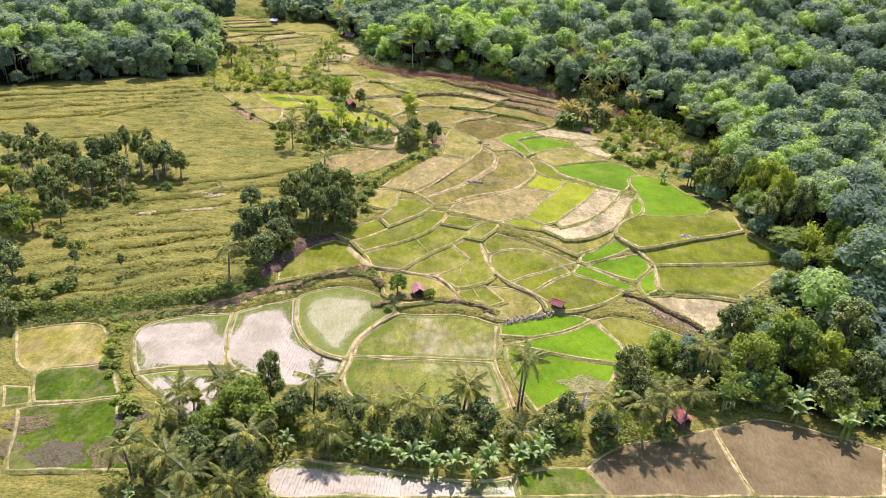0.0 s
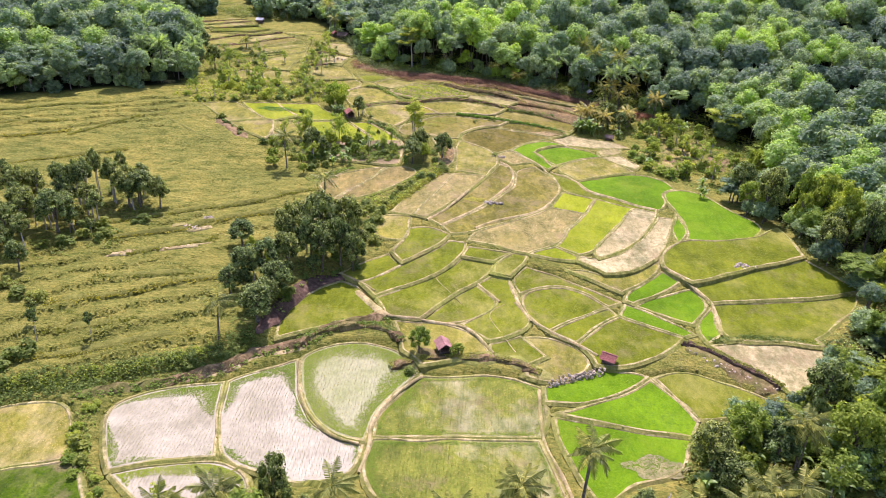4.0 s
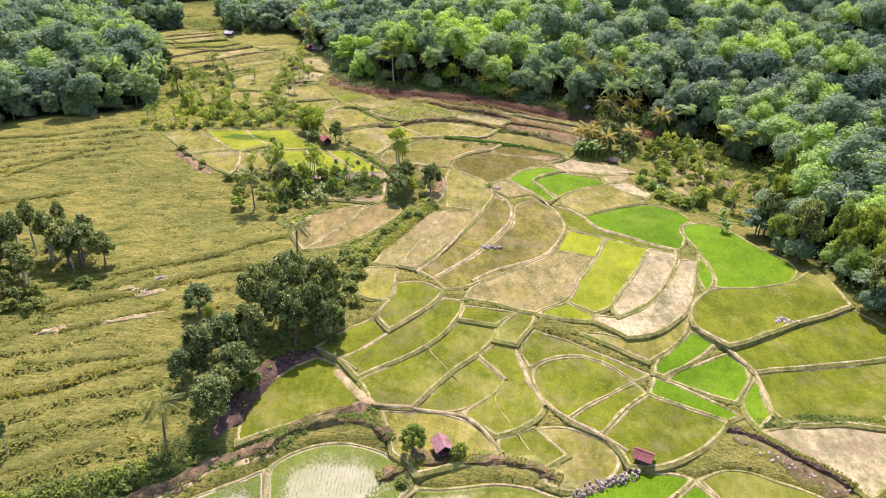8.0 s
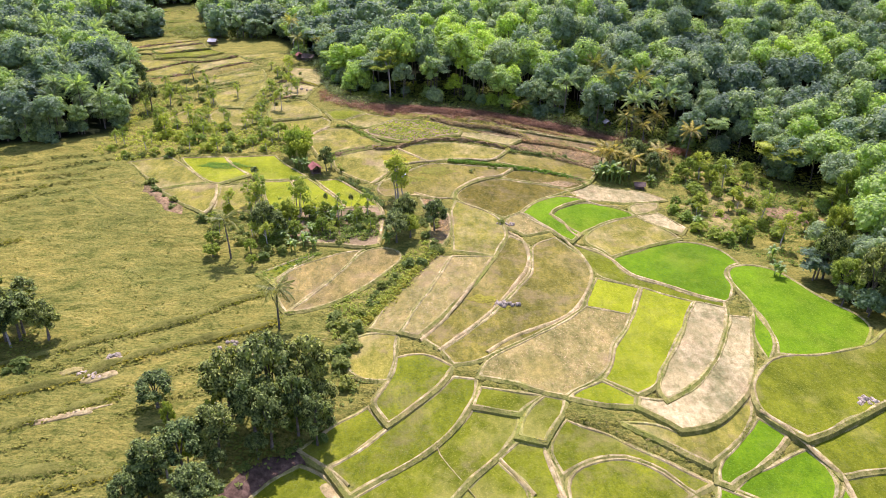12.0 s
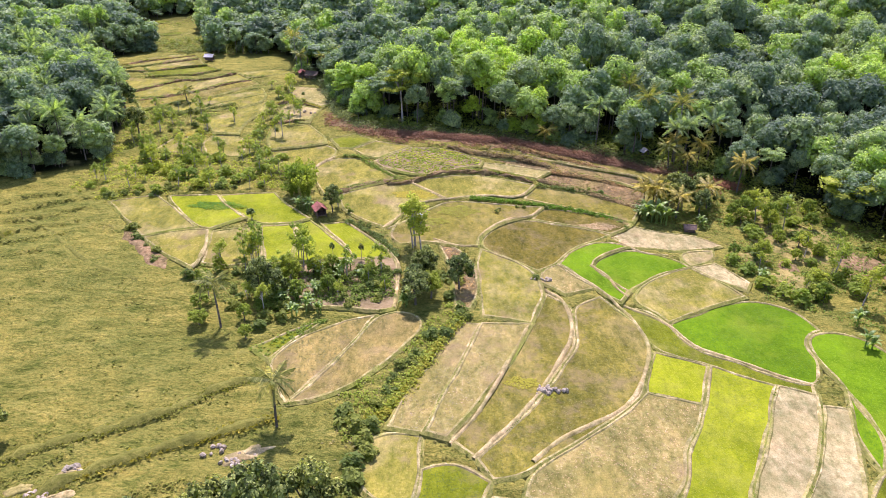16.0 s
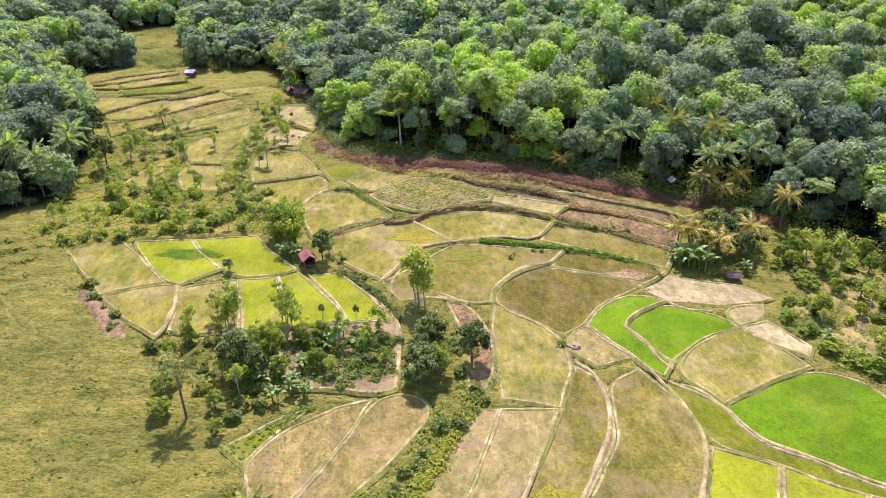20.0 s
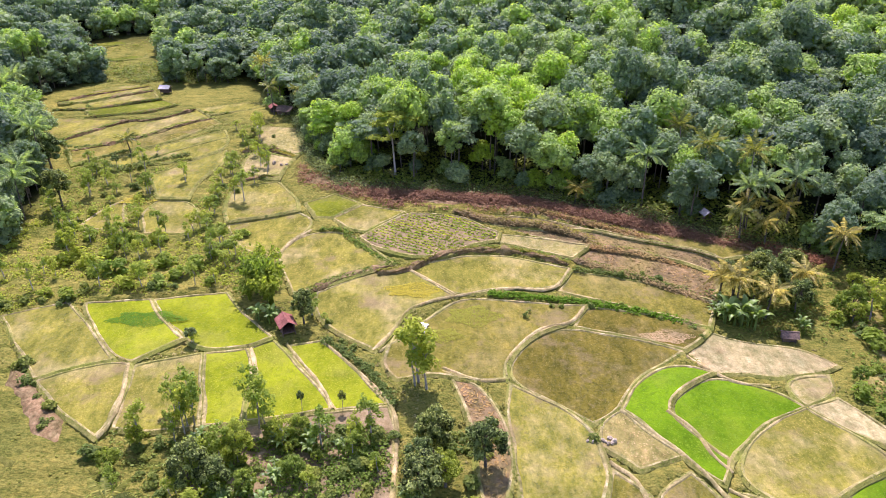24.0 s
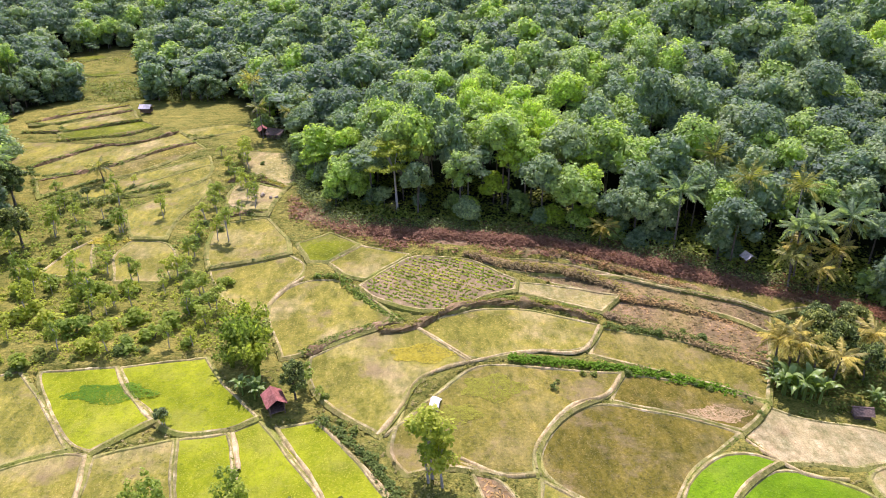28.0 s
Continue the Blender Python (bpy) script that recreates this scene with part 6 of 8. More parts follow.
for spot in ((-30.0, 215.2, 3.8, 2.4), (52.8, 231.3, 3.5, 3.0), (58.7, 229.6, 4.0, 3.0), (-103.1, 284.4, 6.0, 4.5), (-91.2, 263.1, 5.0, 4.0), (-70.8, 141.5, 5.5, 4.2), (-66.1, 141.4, 4.5, 3.0), (-89.5, 120.1, 6.0, 3.4), (-82.0, 110.8, 3.5, 2.6), (-82.1, 87.8, 5.0, 4.5), (-77.1, 78.3, 5.0, 4.0), (-73.1, 74.5, 3.0, 3.0), (-24.1, 116.9, 6.0, 3.4), (-21.0, 119.8, 6.5, 3.2), (-18.1, 118.3, 5.0, 2.8), (53.4, 233.0, 2.5, 2.2), (58.7, 232.3, 3.0, 2.8), (47.9, 232.3, 1.8, 1.8), (59.0, 226.0, 3.0, 2.6), (-8.6, 184.7, 4.5, 3.0), (-10.4, 180.9, 3.5, 2.6),):
    plant("broad", *spot)
for spot in ((47.5, 220.5, 4.5, 3.0), (51.5, 222.5, 5.0, 3.4), (54.5, 219, 4.0, 2.8), (50, 226.5, 4.5, 3.2), (46, 225, 4.0, 2.6)):
    plant("broad", *spot)
for spot in ((-3.2, 93.4, 3.0, 2.3), (3.6, 93.0, 1.5, 1.2), (-7.3, 179.4, 3.5, 2.6), (-33.5, 183.5, 3.5, 2.6),):
    plant("light", *spot)
for spot in ((-21.1, 48.8, 7.0, 5.5), (-25.4, 46.0, 5.0, 3.6), (45.3, 72.7, 5.5, 4.0), (60.3, 71.5, 7.0, 5.0), (68.3, 75.9, 8.0, 5.5), (73.1, 73.0, 7.0, 4.5), (62.7, 67.0, 4.5, 3.6), (-47.0, 170.6, 1.8, 2.2), (-39.4, 171.5, 2.0, 1.6), (-38.0, 166.4, 1.8, 1.5), (-48.1, 175.1, 2.0, 2.0), (2.7, 92.4, 1.5, 1.0), (63.6, 216.7, 2.5, 2.0), (69.9, 215.4, 2.0, 1.8), (68.2, 207.0, 2.0, 1.8), (55.8, 200.2, 1.8, 1.6), (81.2, 221.5, 3.0, 2.0), (74.3, 201.4, 2.0, 1.6), (-100.5, 123.5, 5.0, 4.5), (-90.5, 107.7, 5.0, 4.2), (-87.1, 100.7, 4.5, 3.6), (-85.7, 106.0, 3.5, 3.0),):
    plant("light", *spot)
for spot in ((-34.5, 113.6, 3.0, 1.4), (-39.1, 120.4, 3.0, 1.2), (-32.5, 119.3, 4.0, 1.6),):
    plant("light", *spot)
for spot in ((-5.9, 48.8, 1.5, 2.0), (-41.1, 54.0, 2.0, 2.4), (-38.9, 48.1, 2.0, 2.2), (-49.9, 68.2, 1.5, 1.6), (-48.4, 64.9, 1.2, 1.3), (34.1, 54.4, 1.0, 1.6), (43.3, 58.0, 1.4, 2.0), (-21.6, 121.1, 2.0, 2.0), (-29.1, 104.8, 2.0, 2.2), (-40.3, 87.5, 1.0, 1.3), (-37.5, 88.7, 1.0, 1.3), (-34.1, 89.9, 1.0, 1.2), (-41.2, 86.3, 1.0, 1.3), (-38.6, 86.6, 0.8, 1.0), (-35.8, 89.3, 1.0, 1.2), (-33.2, 90.8, 1.0, 1.2), (-15.4, 130.3, 1.4, 1.6), (-17.8, 118.8, 1.0, 1.4), (-71.4, 126.1, 1.0, 1.8), (-72.6, 124.8, 1.0, 1.6), (-66.9, 134.3, 0.9, 1.6), (-76.5, 125.3, 1.4, 2.0),):
    plant("bush", *spot)
for spot in ((-81.2, 104.9, 1.0, 1.6), (-78.1, 122.2, 1.0, 2.0), (-75.4, 87.5, 1.0, 1.5), (-68.0, 86.5, 1.0, 1.4), (-72.7, 82.8, 1.0, 1.6), (-87.0, 118.1, 1.0, 1.8), (-82.6, 120.2, 1.0, 1.7), (-18.5, 182.8, 1.0, 1.5), (-21.8, 187.4, 0.8, 1.2), (-17.1, 178.1, 0.8, 1.2), (-53.3, 185.2, 1.2, 1.5), (-71.6, 203.7, 0.8, 1.0), (-25.5, 181.4, 0.8, 1.0), (-24.4, 185.6, 0.8, 1.0), (-16.0, 187.4, 0.8, 1.1), (-36.5, 169.4, 1.4, 1.6), (-42.2, 175.7, 1.4, 1.6), (-33.3, 172.4, 1.0, 1.5), (-35.8, 172.2, 1.2, 1.5), (-47.6, 186.3, 1.0, 1.2), (-44.5, 187.1, 1.0, 1.2), (-50.1, 185.4, 1.0, 1.2),):
    plant("bush", *spot)
for spot in ((12.9, 187.6, 0.9, 0.9), (-26.0, 215.6, 0.9, 0.9), (-37.8, 232.3, 1.2, 1.6), (-22.8, 209.8, 0.6, 0.8), (-21.2, 208.3, 0.6, 0.8), (-4.4, 88.1, 0.8, 1.2), (-69.4, 85.1, 1.0, 2.0), (-67.3, 86.2, 1.0, 2.0), (-69.4, 82.0, 1.0, 1.6), (-77.0, 101.8, 1.0, 2.0), (-73.0, 101.1, 1.0, 1.8), (-75.7, 80.8, 1.2, 2.0), (-71.3, 77.8, 1.0, 1.8),):
    plant("bush", *spot)
for spot in ((-18.3, 43.8, 7.5, 1.0), (29.6, 56.4, 6.5, 1.1),):
    plant("dead", *spot)
for spot in ((-82.1, 146.3, 8.0, 1.6), (-77.9, 143.9, 7.5, 2.2), (-77.2, 148.4, 8.0, 1.6), (-79.8, 136.9, 5.5, 2.2), (-83.3, 142.6, 8.0, 1.8), (-84.3, 140.8, 8.0, 1.8), (-102.8, 136.5, 8.0, 2.4), (-95.8, 135.7, 8.0, 2.4), (-102.1, 127.5, 7.0, 2.2), (-92.1, 121.8, 6.0, 2.4), (-84.9, 118.4, 6.0, 2.2), (-86.4, 138.9, 8.0, 2.0), (-82.5, 141.4, 8.0, 2.0), (-70.4, 94.4, 3.5, 1.0), (-84.5, 128.2, 5.0, 2.0), (-79.6, 127.9, 4.0, 1.6), (-95.6, 120.4, 5.0, 2.0), (-27.1, 193.6, 2.6, 0.6), (-21.4, 193.7, 2.6, 0.6), (-47.1, 210.0, 2.2, 1.2), (-108.4, 147.4, 7.5, 2.0), (-101.0, 141.6, 7.5, 2.0),):
    plant("slim", *spot)
for spot in ((-95.8, 139.3, 7.0, 2.0), (-92.0, 137.9, 7.0, 2.0), (-88.9, 141.4, 7.5, 2.0), (-85.2, 142.1, 7.5, 2.0), (-86.3, 137.2, 6.0, 1.8), (-80.2, 135.9, 6.0, 1.8), (-76.0, 131.8, 5.5, 1.8), (-81.7, 130.7, 5.5, 1.7), (-86.0, 131.8, 5.5, 1.8), (-88.6, 129.5, 5.5, 1.8), (-85.5, 127.6, 5.0, 1.8), (-93.0, 132.1, 6.5, 2.0), (-106.9, 139.2, 7.0, 2.2), (-111.2, 141.0, 7.0, 2.2), (-83.7, 148.6, 8.0, 1.8), (-77.2, 143.1, 8.0, 2.2), (-92.3, 129.9, 5.5, 1.8), (-99.6, 135.7, 6.5, 2.0), (-101.6, 132.7, 6.0, 2.0), (-67.7, 90.0, 4.5, 1.0), (-58.7, 90.8, 4.0, 0.8), (-31.7, 121.1, 7.0, 2.0),):
    plant("slim", *spot)
for spot in ((-28.5, 123.5, 7.5, 2.0), (-31.5, 105.9, 5.0, 2.0), (-36.3, 111.0, 5.0, 2.0),):
    plant("slim", *spot)
for spot in ((-41.2, 190.6, 6.0, 2.2), (-32.4, 190.4, 5.5, 2.2), (-42.1, 189.1, 5.0, 2.0), (-31.1, 189.2, 5.0, 1.8), (-10.8, 199.9, 8.0, 4.0), (-9.6, 198.5, 6.0, 3.0), (-90.7, 278.6, 3.0, 1.6), (-74.4, 272.0, 3.0, 1.6), (-68.4, 279.5, 3.0, 1.4), (-80.1, 294.7, 2.0, 1.0), (-64.2, 314.2, 2.0, 1.8), (-59.8, 303.9, 2.0, 1.8), (-58.2, 287.7, 2.0, 1.8), (-57.9, 281.2, 2.0, 1.8), (-59.1, 273.4, 2.0, 1.8), (-58.2, 267.0, 2.0, 1.8), (-57.3, 258.6, 2.5, 2.0), (-56.3, 252.6, 2.5, 2.0), (-58.3, 250.3, 3.0, 1.8), (-47.8, 238.7, 2.5, 2.2), (-50.5, 244.4, 3.0, 2.0), (-72.4, 256.3, 2.5, 1.6),):
    plant("feather", *spot)
for spot in ((-81.8, 270.3, 1.8, 1.8), (-82.6, 259.2, 1.2, 1.8), (-81.5, 265.4, 1.2, 1.6), (-84.9, 256.4, 1.2, 1.6), (-67.7, 238.1, 3.0, 1.5), (-65.2, 238.0, 3.0, 1.4), (-65.0, 240.7, 3.0, 1.4), (-42.3, 193.4, 5.0, 2.0), (-34.0, 193.9, 5.0, 2.0), (-60.0, 303.5, 2.5, 2.0), (-57.3, 297.8, 2.5, 2.0), (-59.0, 287.2, 2.5, 2.0), (-58.5, 275.6, 2.8, 2.2), (-56.9, 265.6, 3.0, 2.2), (-56.1, 258.4, 3.0, 2.2), (-57.0, 250.7, 3.0, 2.0), (-54.0, 247.3, 3.0, 2.0), (-50.9, 243.2, 3.0, 2.2), (-47.0, 239.2, 3.0, 2.2), (-51.2, 237.4, 3.0, 2.2), (-47.7, 234.4, 2.6, 2.0), (-67.4, 276.0, 3.5, 1.8),):
    plant("feather", *spot)
for spot in ((-73.7, 269.3, 3.5, 2.2), (-70.5, 252.3, 3.0, 2.0), (-72.5, 259.1, 3.0, 1.8), (-90.8, 281.3, 3.0, 2.2), (-85.7, 275.2, 3.0, 2.0), (-94.9, 287.9, 3.0, 2.0), (-29.1, 218.2, 3.0, 2.0), (-26.5, 215.3, 1.6, 1.0), (-46.8, 210.0, 1.8, 1.2), (-44.7, 193.2, 4.0, 1.8), (-33.2, 193.2, 4.0, 1.8), (-47.7, 187.8, 4.5, 2.0), (-42.0, 190.3, 4.5, 2.0), (-11.3, 199.2, 7.0, 3.0),):
    plant("feather", *spot)
for spot in ((-36.3, 220.2, 6.5, 3.4), (-40.0, 225.2, 6.0, 3.2), (42.6, 70.2, 3.0, 2.6), (40.3, 71.8, 3.0, 2.4), (45.2, 70.0, 3.0, 2.6), (63.7, 76.5, 6.0, 4.0), (69.8, 78.4, 6.0, 4.2), (76.0, 80.4, 6.0, 4.0), (-37.9, 222.7, 7.0, 3.0), (-38.8, 229.2, 5.5, 3.0), (-40.6, 222.7, 3.5, 2.6),):
    plant("bamboo", *spot)
for spot in ((-17.1, 276.8, 13.0, 5.0), (90.2, 221.7, 8.0, 6.0), (101.0, 233.0, 8.0, 6.0),):
    plant("umbrella", *spot)
for spot in ((58.2, 241.2, 6.0), (44.5, 220.0, 6.5), (48.6, 217.3, 6.0), (23.2, 259.5, 4.2), (42.2, 222.2, 5.5), (44.6, 222.2, 6.5), (57.8, 223.7, 6.0), (68.8, 233.9, 8.0),):
    plant("goldpalm", *spot)
for spot in ((54.7, 196.7, 1.0, 2.0), (56.4, 193.5, 1.0, 2.0), (57.9, 188.2, 1.0, 2.2), (59.8, 185.0, 1.2, 2.4), (62.7, 182.4, 1.2, 2.4), (66.8, 184.7, 1.2, 2.0), (-83.9, 252.3, 1.0, 2.2), (-78.7, 247.8, 1.0, 2.0), (-82.8, 245.9, 1.0, 2.4), (-71.8, 243.3, 1.0, 2.2), (-68.6, 245.2, 1.0, 2.0), (-63.6, 245.1, 1.0, 2.0), (-78.8, 235.9, 1.0, 2.4), (-73.2, 233.8, 1.0, 2.4), (-67.9, 231.9, 1.0, 2.6), (-62.5, 231.9, 1.0, 2.2), (-59.2, 235.3, 1.0, 2.4), (-54.8, 230.2, 1.0, 2.0), (-72.0, 239.3, 1.0, 2.0), (-77.4, 238.6, 1.0, 2.0), (-53.1, 233.5, 1.0, 2.2), (-63.3, 227.1, 1.0, 2.2),):
    plant("scrub", *spot)
for spot in ((-58.1, 227.1, 1.0, 2.0),):
    plant("scrub", *spot)



def hedge(points, step, r, seed, kind="bush"):
    rng = np.random.RandomState(seed)
    for q in along(points, step):
        x, y = q + rng.normal(0, 0.7, 2)
        if rng.uniform() < 0.75:
            plant(kind, float(x), float(y), 0.7, float(r * rng.uniform(0.55, 1.4)))


hedge([(-17.2, 144.9), (-15.1, 150.5), (-12, 158.3), (-7.4, 165.2), (-2.3, 173.8)], 1.7, 1.2, 1)
hedge([(-52.8, 76.2), (-51.2, 70.4), (-49.6, 65.0), (-45.2, 61.0), (-43.6, 55.5)], 1.3, 0.8, 3, "scrub")
hedge([(-20, 147), (-15, 141), (-17, 136)], 1.6, 1.4, 4)
hedge([(-38, 187), (-30, 189), (-22, 189), (-15, 189)], 2.2, 1.1, 5)
hedge([(-34, 181), (-26, 182), (-18, 182)], 2.0, 1.0, 6)
hedge([(-36, 174), (-28, 178), (-20, 178)], 2.0, 1.1, 7)
hedge([(8, 218), (18, 222), (28, 219), (37, 213)], 2.2, 0.7, 8)
hedge([(25, 232), (34, 229), (43, 224)], 2.2, 0.8, 9)
hedge([(-84, 220), (-72, 223), (-60, 226), (-48, 228)], 1.8, 1.3, 10)
hedge([(-72, 205), (-66, 198), (-61, 190)], 1.8, 1.0, 11)


def thicket(area, n, kinds, seed, size=1.0):
    """Self-sown growth scattered over an area."""
    rng = np.random.RandomState(seed)
    area = np.array(area, float)
    x, y = scatter(area, 3.0, rng)
    pick = rng.permutation(len(x))[:n]
    for i in pick:
        kind = kinds[rng.randint(len(kinds))]
        high, r = {"bush": (0.6, 1.15), "light": (2.2, 1.7), "slim": (2.8, 1.1), "broad": (3.2, 2.4), "banana": (2.3, None), "palm": (6.5, None), "goldpalm": (5.5, None), "feather": (3.6, 1.7), "scrub": (0.6, 1.3)}[kind]
        q = size * rng.uniform(0.6, 1.45)
        plant(kind, float(x[i]), float(y[i]), high * q, r * q if r else None)


thicket([(-36, 44), (-34, 56), (-14, 57), (10, 55), (22, 58), (36, 62), (41, 55), (20, 50), (0, 49), (-14, 47)], 84, ["bush", "light", "banana", "light", "banana", "feather", "broad", "bush", "palm"], 31, 0.85)
thicket([(-36, 30), (-36, 46), (-16, 47), (-16, 36), (-20, 30)], 22, ["bush", "broad", "light", "palm"], 32, 1.0)
thicket([(36, 63), (58, 65), (60, 72), (50, 80), (40, 74)], 26, ["bush", "light", "feather", "banana", "light"], 33, 1.3)
thicket([(-92, 226), (-84, 219), (-66, 223), (-44, 228), (-40, 240), (-46, 252), (-60, 248), (-80, 256), (-94, 262)], 44, ["scrub", "feather", "feather"], 34, 1.0)
thicket([(58, 184), (74, 176), (88, 192), (90, 210), (82, 224), (66, 236), (54, 222), (58, 206)], 62, ["scrub", "feather", "bush", "light", "scrub"], 35, 1.15)
thicket([(-37, 176), (-20, 179), (-14, 180), (-15, 189), (-34, 188), (-40, 184)], 44, ["bush", "scrub", "light", "feather", "banana"], 36, 0.85)
thicket([(-50, 178), (-36, 174), (-36, 186), (-50, 190)], 12, ["bush", "light", "feather"], 37, 0.9)
thicket([(-60, 262), (-50, 262), (-46, 290), (-56, 320), (-62, 316), (-54, 290)], 22, ["bush", "feather", "feather"], 38)
thicket([(-92, 268), (-74, 262), (-70, 274), (-84, 292), (-98, 284)], 16, ["bush", "feather", "slim"], 39)
thicket([(-36, 96), (-28, 98), (-26, 112), (-16, 122), (-14, 130), (-20, 134), (-34, 120), (-40, 106)], 16, ["bush", "bush", "broad"], 40)
thicket([(-92, 116), (-74, 120), (-66, 128), (-72, 150), (-96, 150)], 24, ["bush", "slim", "slim", "broad"], 41, 1.5)
thicket([(44, 216), (54, 214), (58, 224), (46, 224)], 10, ["bush", "banana", "banana"], 42)
thicket([(-8, 178), (-2, 180), (-1, 190), (-6, 192), (-10, 186)], 14, ["bush", "broad"], 43)


def undergrowth(area, per, high, leaf, seed, label="tangled low scrub and weeds on uncropped ground", over=False):
    """Weeds and seedlings too many to tell apart: small heaps of leaves."""
    rng = np.random.RandomState(seed)
    x, y = scatter(np.array(area, float), per, rng)
    free = np.ones(len(x), bool)
    for poly in () if over else FIELDS:
        free &= ~inside(poly, x, y)
    patch = np.array([noise.noise((a * 0.14, b * 0.14, seed)) for a, b in zip(x, y)])
    keep = free & (patch + rng.uniform(-0.45, 0.45, len(x)) > -0.1)
    x, y, patch = x[keep], y[keep], patch[keep]
    z = land(x, y)
    if over:
        q = np.mean(area, 0)
        z = level_at([l for p, l in zip(FIELDS, LEVELS) if inside(p, q[0], q[1])][0], x, y)
    m = 10
    h = high * rng.uniform(0.4, 1.3, len(x)) * (1 + 0.6 * patch)
    d = rng.normal(size=(len(x), m, 3))
    d /= np.linalg.norm(d, axis=2)[:, :, None]
    d[:, :, 2] = np.abs(d[:, :, 2])
    c = np.stack([x, y, z], 1)[:, None, :] + d * (h[:, None] * np.array(1.0))[:, :, None] * np.array([0.9, 0.9, 1.0])
    nrm = d * 0.6 + np.array([0, 0, 1.0]) + rng.normal(0, 0.3, d.shape)
    v, f = cards(c.reshape(-1, 3), nrm.reshape(-1, 3), 0.26 * high ** 0.5, rng)
    tagged(new("undergrowth", grid_mesh("undergrowth", v, f, leaf)), label, "undergrowth", kind="stuff")


undergrowth([(-36, 44), (-34, 57), (-14, 58), (10, 57), (22, 60), (36, 64), (42, 56), (20, 49), (0, 48), (-14, 46)], 2.4, 1.0, LEAF_BUSH, 1)
undergrowth([(-38, 26), (-38, 46), (-14, 47), (-14, 36), (-18, 26)], 1.8, 1.1, LEAF_BUSH, 2)
undergrowth([(35, 62), (60, 65), (62, 76), (52, 82), (38, 76)], 2.0, 1.1, LEAF_BUSH, 3)
undergrowth([(-94, 226), (-84, 218), (-66, 223), (-44, 228), (-40, 240), (-46, 254), (-60, 250), (-80, 260), (-96, 264)], 1.5, 0.55, LEAF_SCRUB, 4)
undergrowth([(56, 184), (73, 172), (92, 192), (94, 212), (84, 226), (66, 240), (50, 222), (57, 206)], 0.7, 0.8, LEAF_LIGHT, 5)
undergrowth([(-50, 176), (-20, 177), (-12, 178), (-13, 190), (-34, 189), (-54, 190)], 0.8, 0.7, LEAF_BUSH, 6)
undergrowth([(-62, 260), (-48, 260), (-44, 292), (-56, 324), (-64, 318), (-56, 290)], 0.6, 0.8, LEAF_SCRUB, 7)
undergrowth([(-98, 262), (-72, 258), (-66, 276), (-84, 296), (-104, 286)], 0.45, 0.9, LEAF_SCRUB, 8)
undergrowth([(-36, 94), (-27, 97), (-26, 112), (-16, 122), (-12, 132), (-22, 138), (-36, 122), (-42, 104)], 0.6, 0.9, LEAF_BUSH, 9)
undergrowth([(-100, 112), (-74, 116), (-62, 128), (-72, 152), (-100, 152)], 0.45, 0.8, LEAF_BUSH, 10)
undergrowth([(-54.4, 76.2), (-52.800000000000004, 70.4), (-51.2, 65.0), (-46.800000000000004, 61.0), (-45.2, 55.5), (-42.0, 55.5), (-43.6, 61.0), (-48.0, 65.0), (-49.6, 70.4), (-51.199999999999996, 76.2)], 1.6, 0.6, LEAF_LIGHT, 11)
undergrowth([(40, 212), (60, 212), (62, 228), (42, 226)], 0.7, 0.9, LEAF_BUSH, 12)
undergrowth([(-42, 286), (-34, 279), (-22, 274), (6, 270), (24, 263), (48, 251), (70, 240), (62, 231), (40, 241), (24, 250), (8, 256), (-8, 258), (-18, 260), (-28, 266), (-40, 274)], 1.5, 1.0, RED_SHRUB, 13, "dry reddish-brown shrubs along the foot of the woods")
undergrowth([(18, 238), (36, 232), (56, 228), (60, 236), (40, 246), (24, 254), (0, 260), (-4, 256)], 0.35, 0.5, CROP["dry"], 14, "tufts of dry yellow grass on terrace banks")
undergrowth([(-20, 142), (-13, 142), (-9, 158), (0, 174), (-4, 178), (-12, 166), (-20, 152)], 1.0, 0.8, LEAF_SCRUB, 15)
undergrowth([(-28, 96), (-8, 92), (20, 84), (44, 78), (70, 94), (84, 118), (78, 152), (62, 180), (56, 210), (50, 226), (20, 250), (-10, 256)], 0.9, 0.2, CROP["olive"], 17, "weeds and grass on the banks between terraces")
undergrowth([(-10, 256), (-50, 300), (-70, 330), (-110, 350), (-100, 300), (-78, 270), (-60, 262), (-44, 250), (-78, 204), (-40, 186), (-12, 180), (10, 200)], 0.8, 0.3, CROP["olive"], 18, "weeds and grass on the banks between terraces")
undergrowth([(-76, 73), (-60, 78.5), (-48, 81.8), (-38, 85.5), (-31, 91), (-33, 94), (-40, 89.5), (-50, 86), (-60, 83), (-76, 78)], 3.2, 0.6, LEAF_BUSH, 19, "overgrown weedy edge of the meadow")
undergrowth([(12, 120), (46, 104), (48, 108), (38, 116), (22, 124), (14, 126)], 1.0, 0.3, CROP["green"], 16, "weedy bank between terraces")


undergrowth([(-38, 174), (-20, 178), (-14, 179), (-15, 189), (-34, 188), (-42, 184)], 3.2, 0.75, LEAF_LIGHT, 21, "weeds and young shrubs over a garden strip", True)


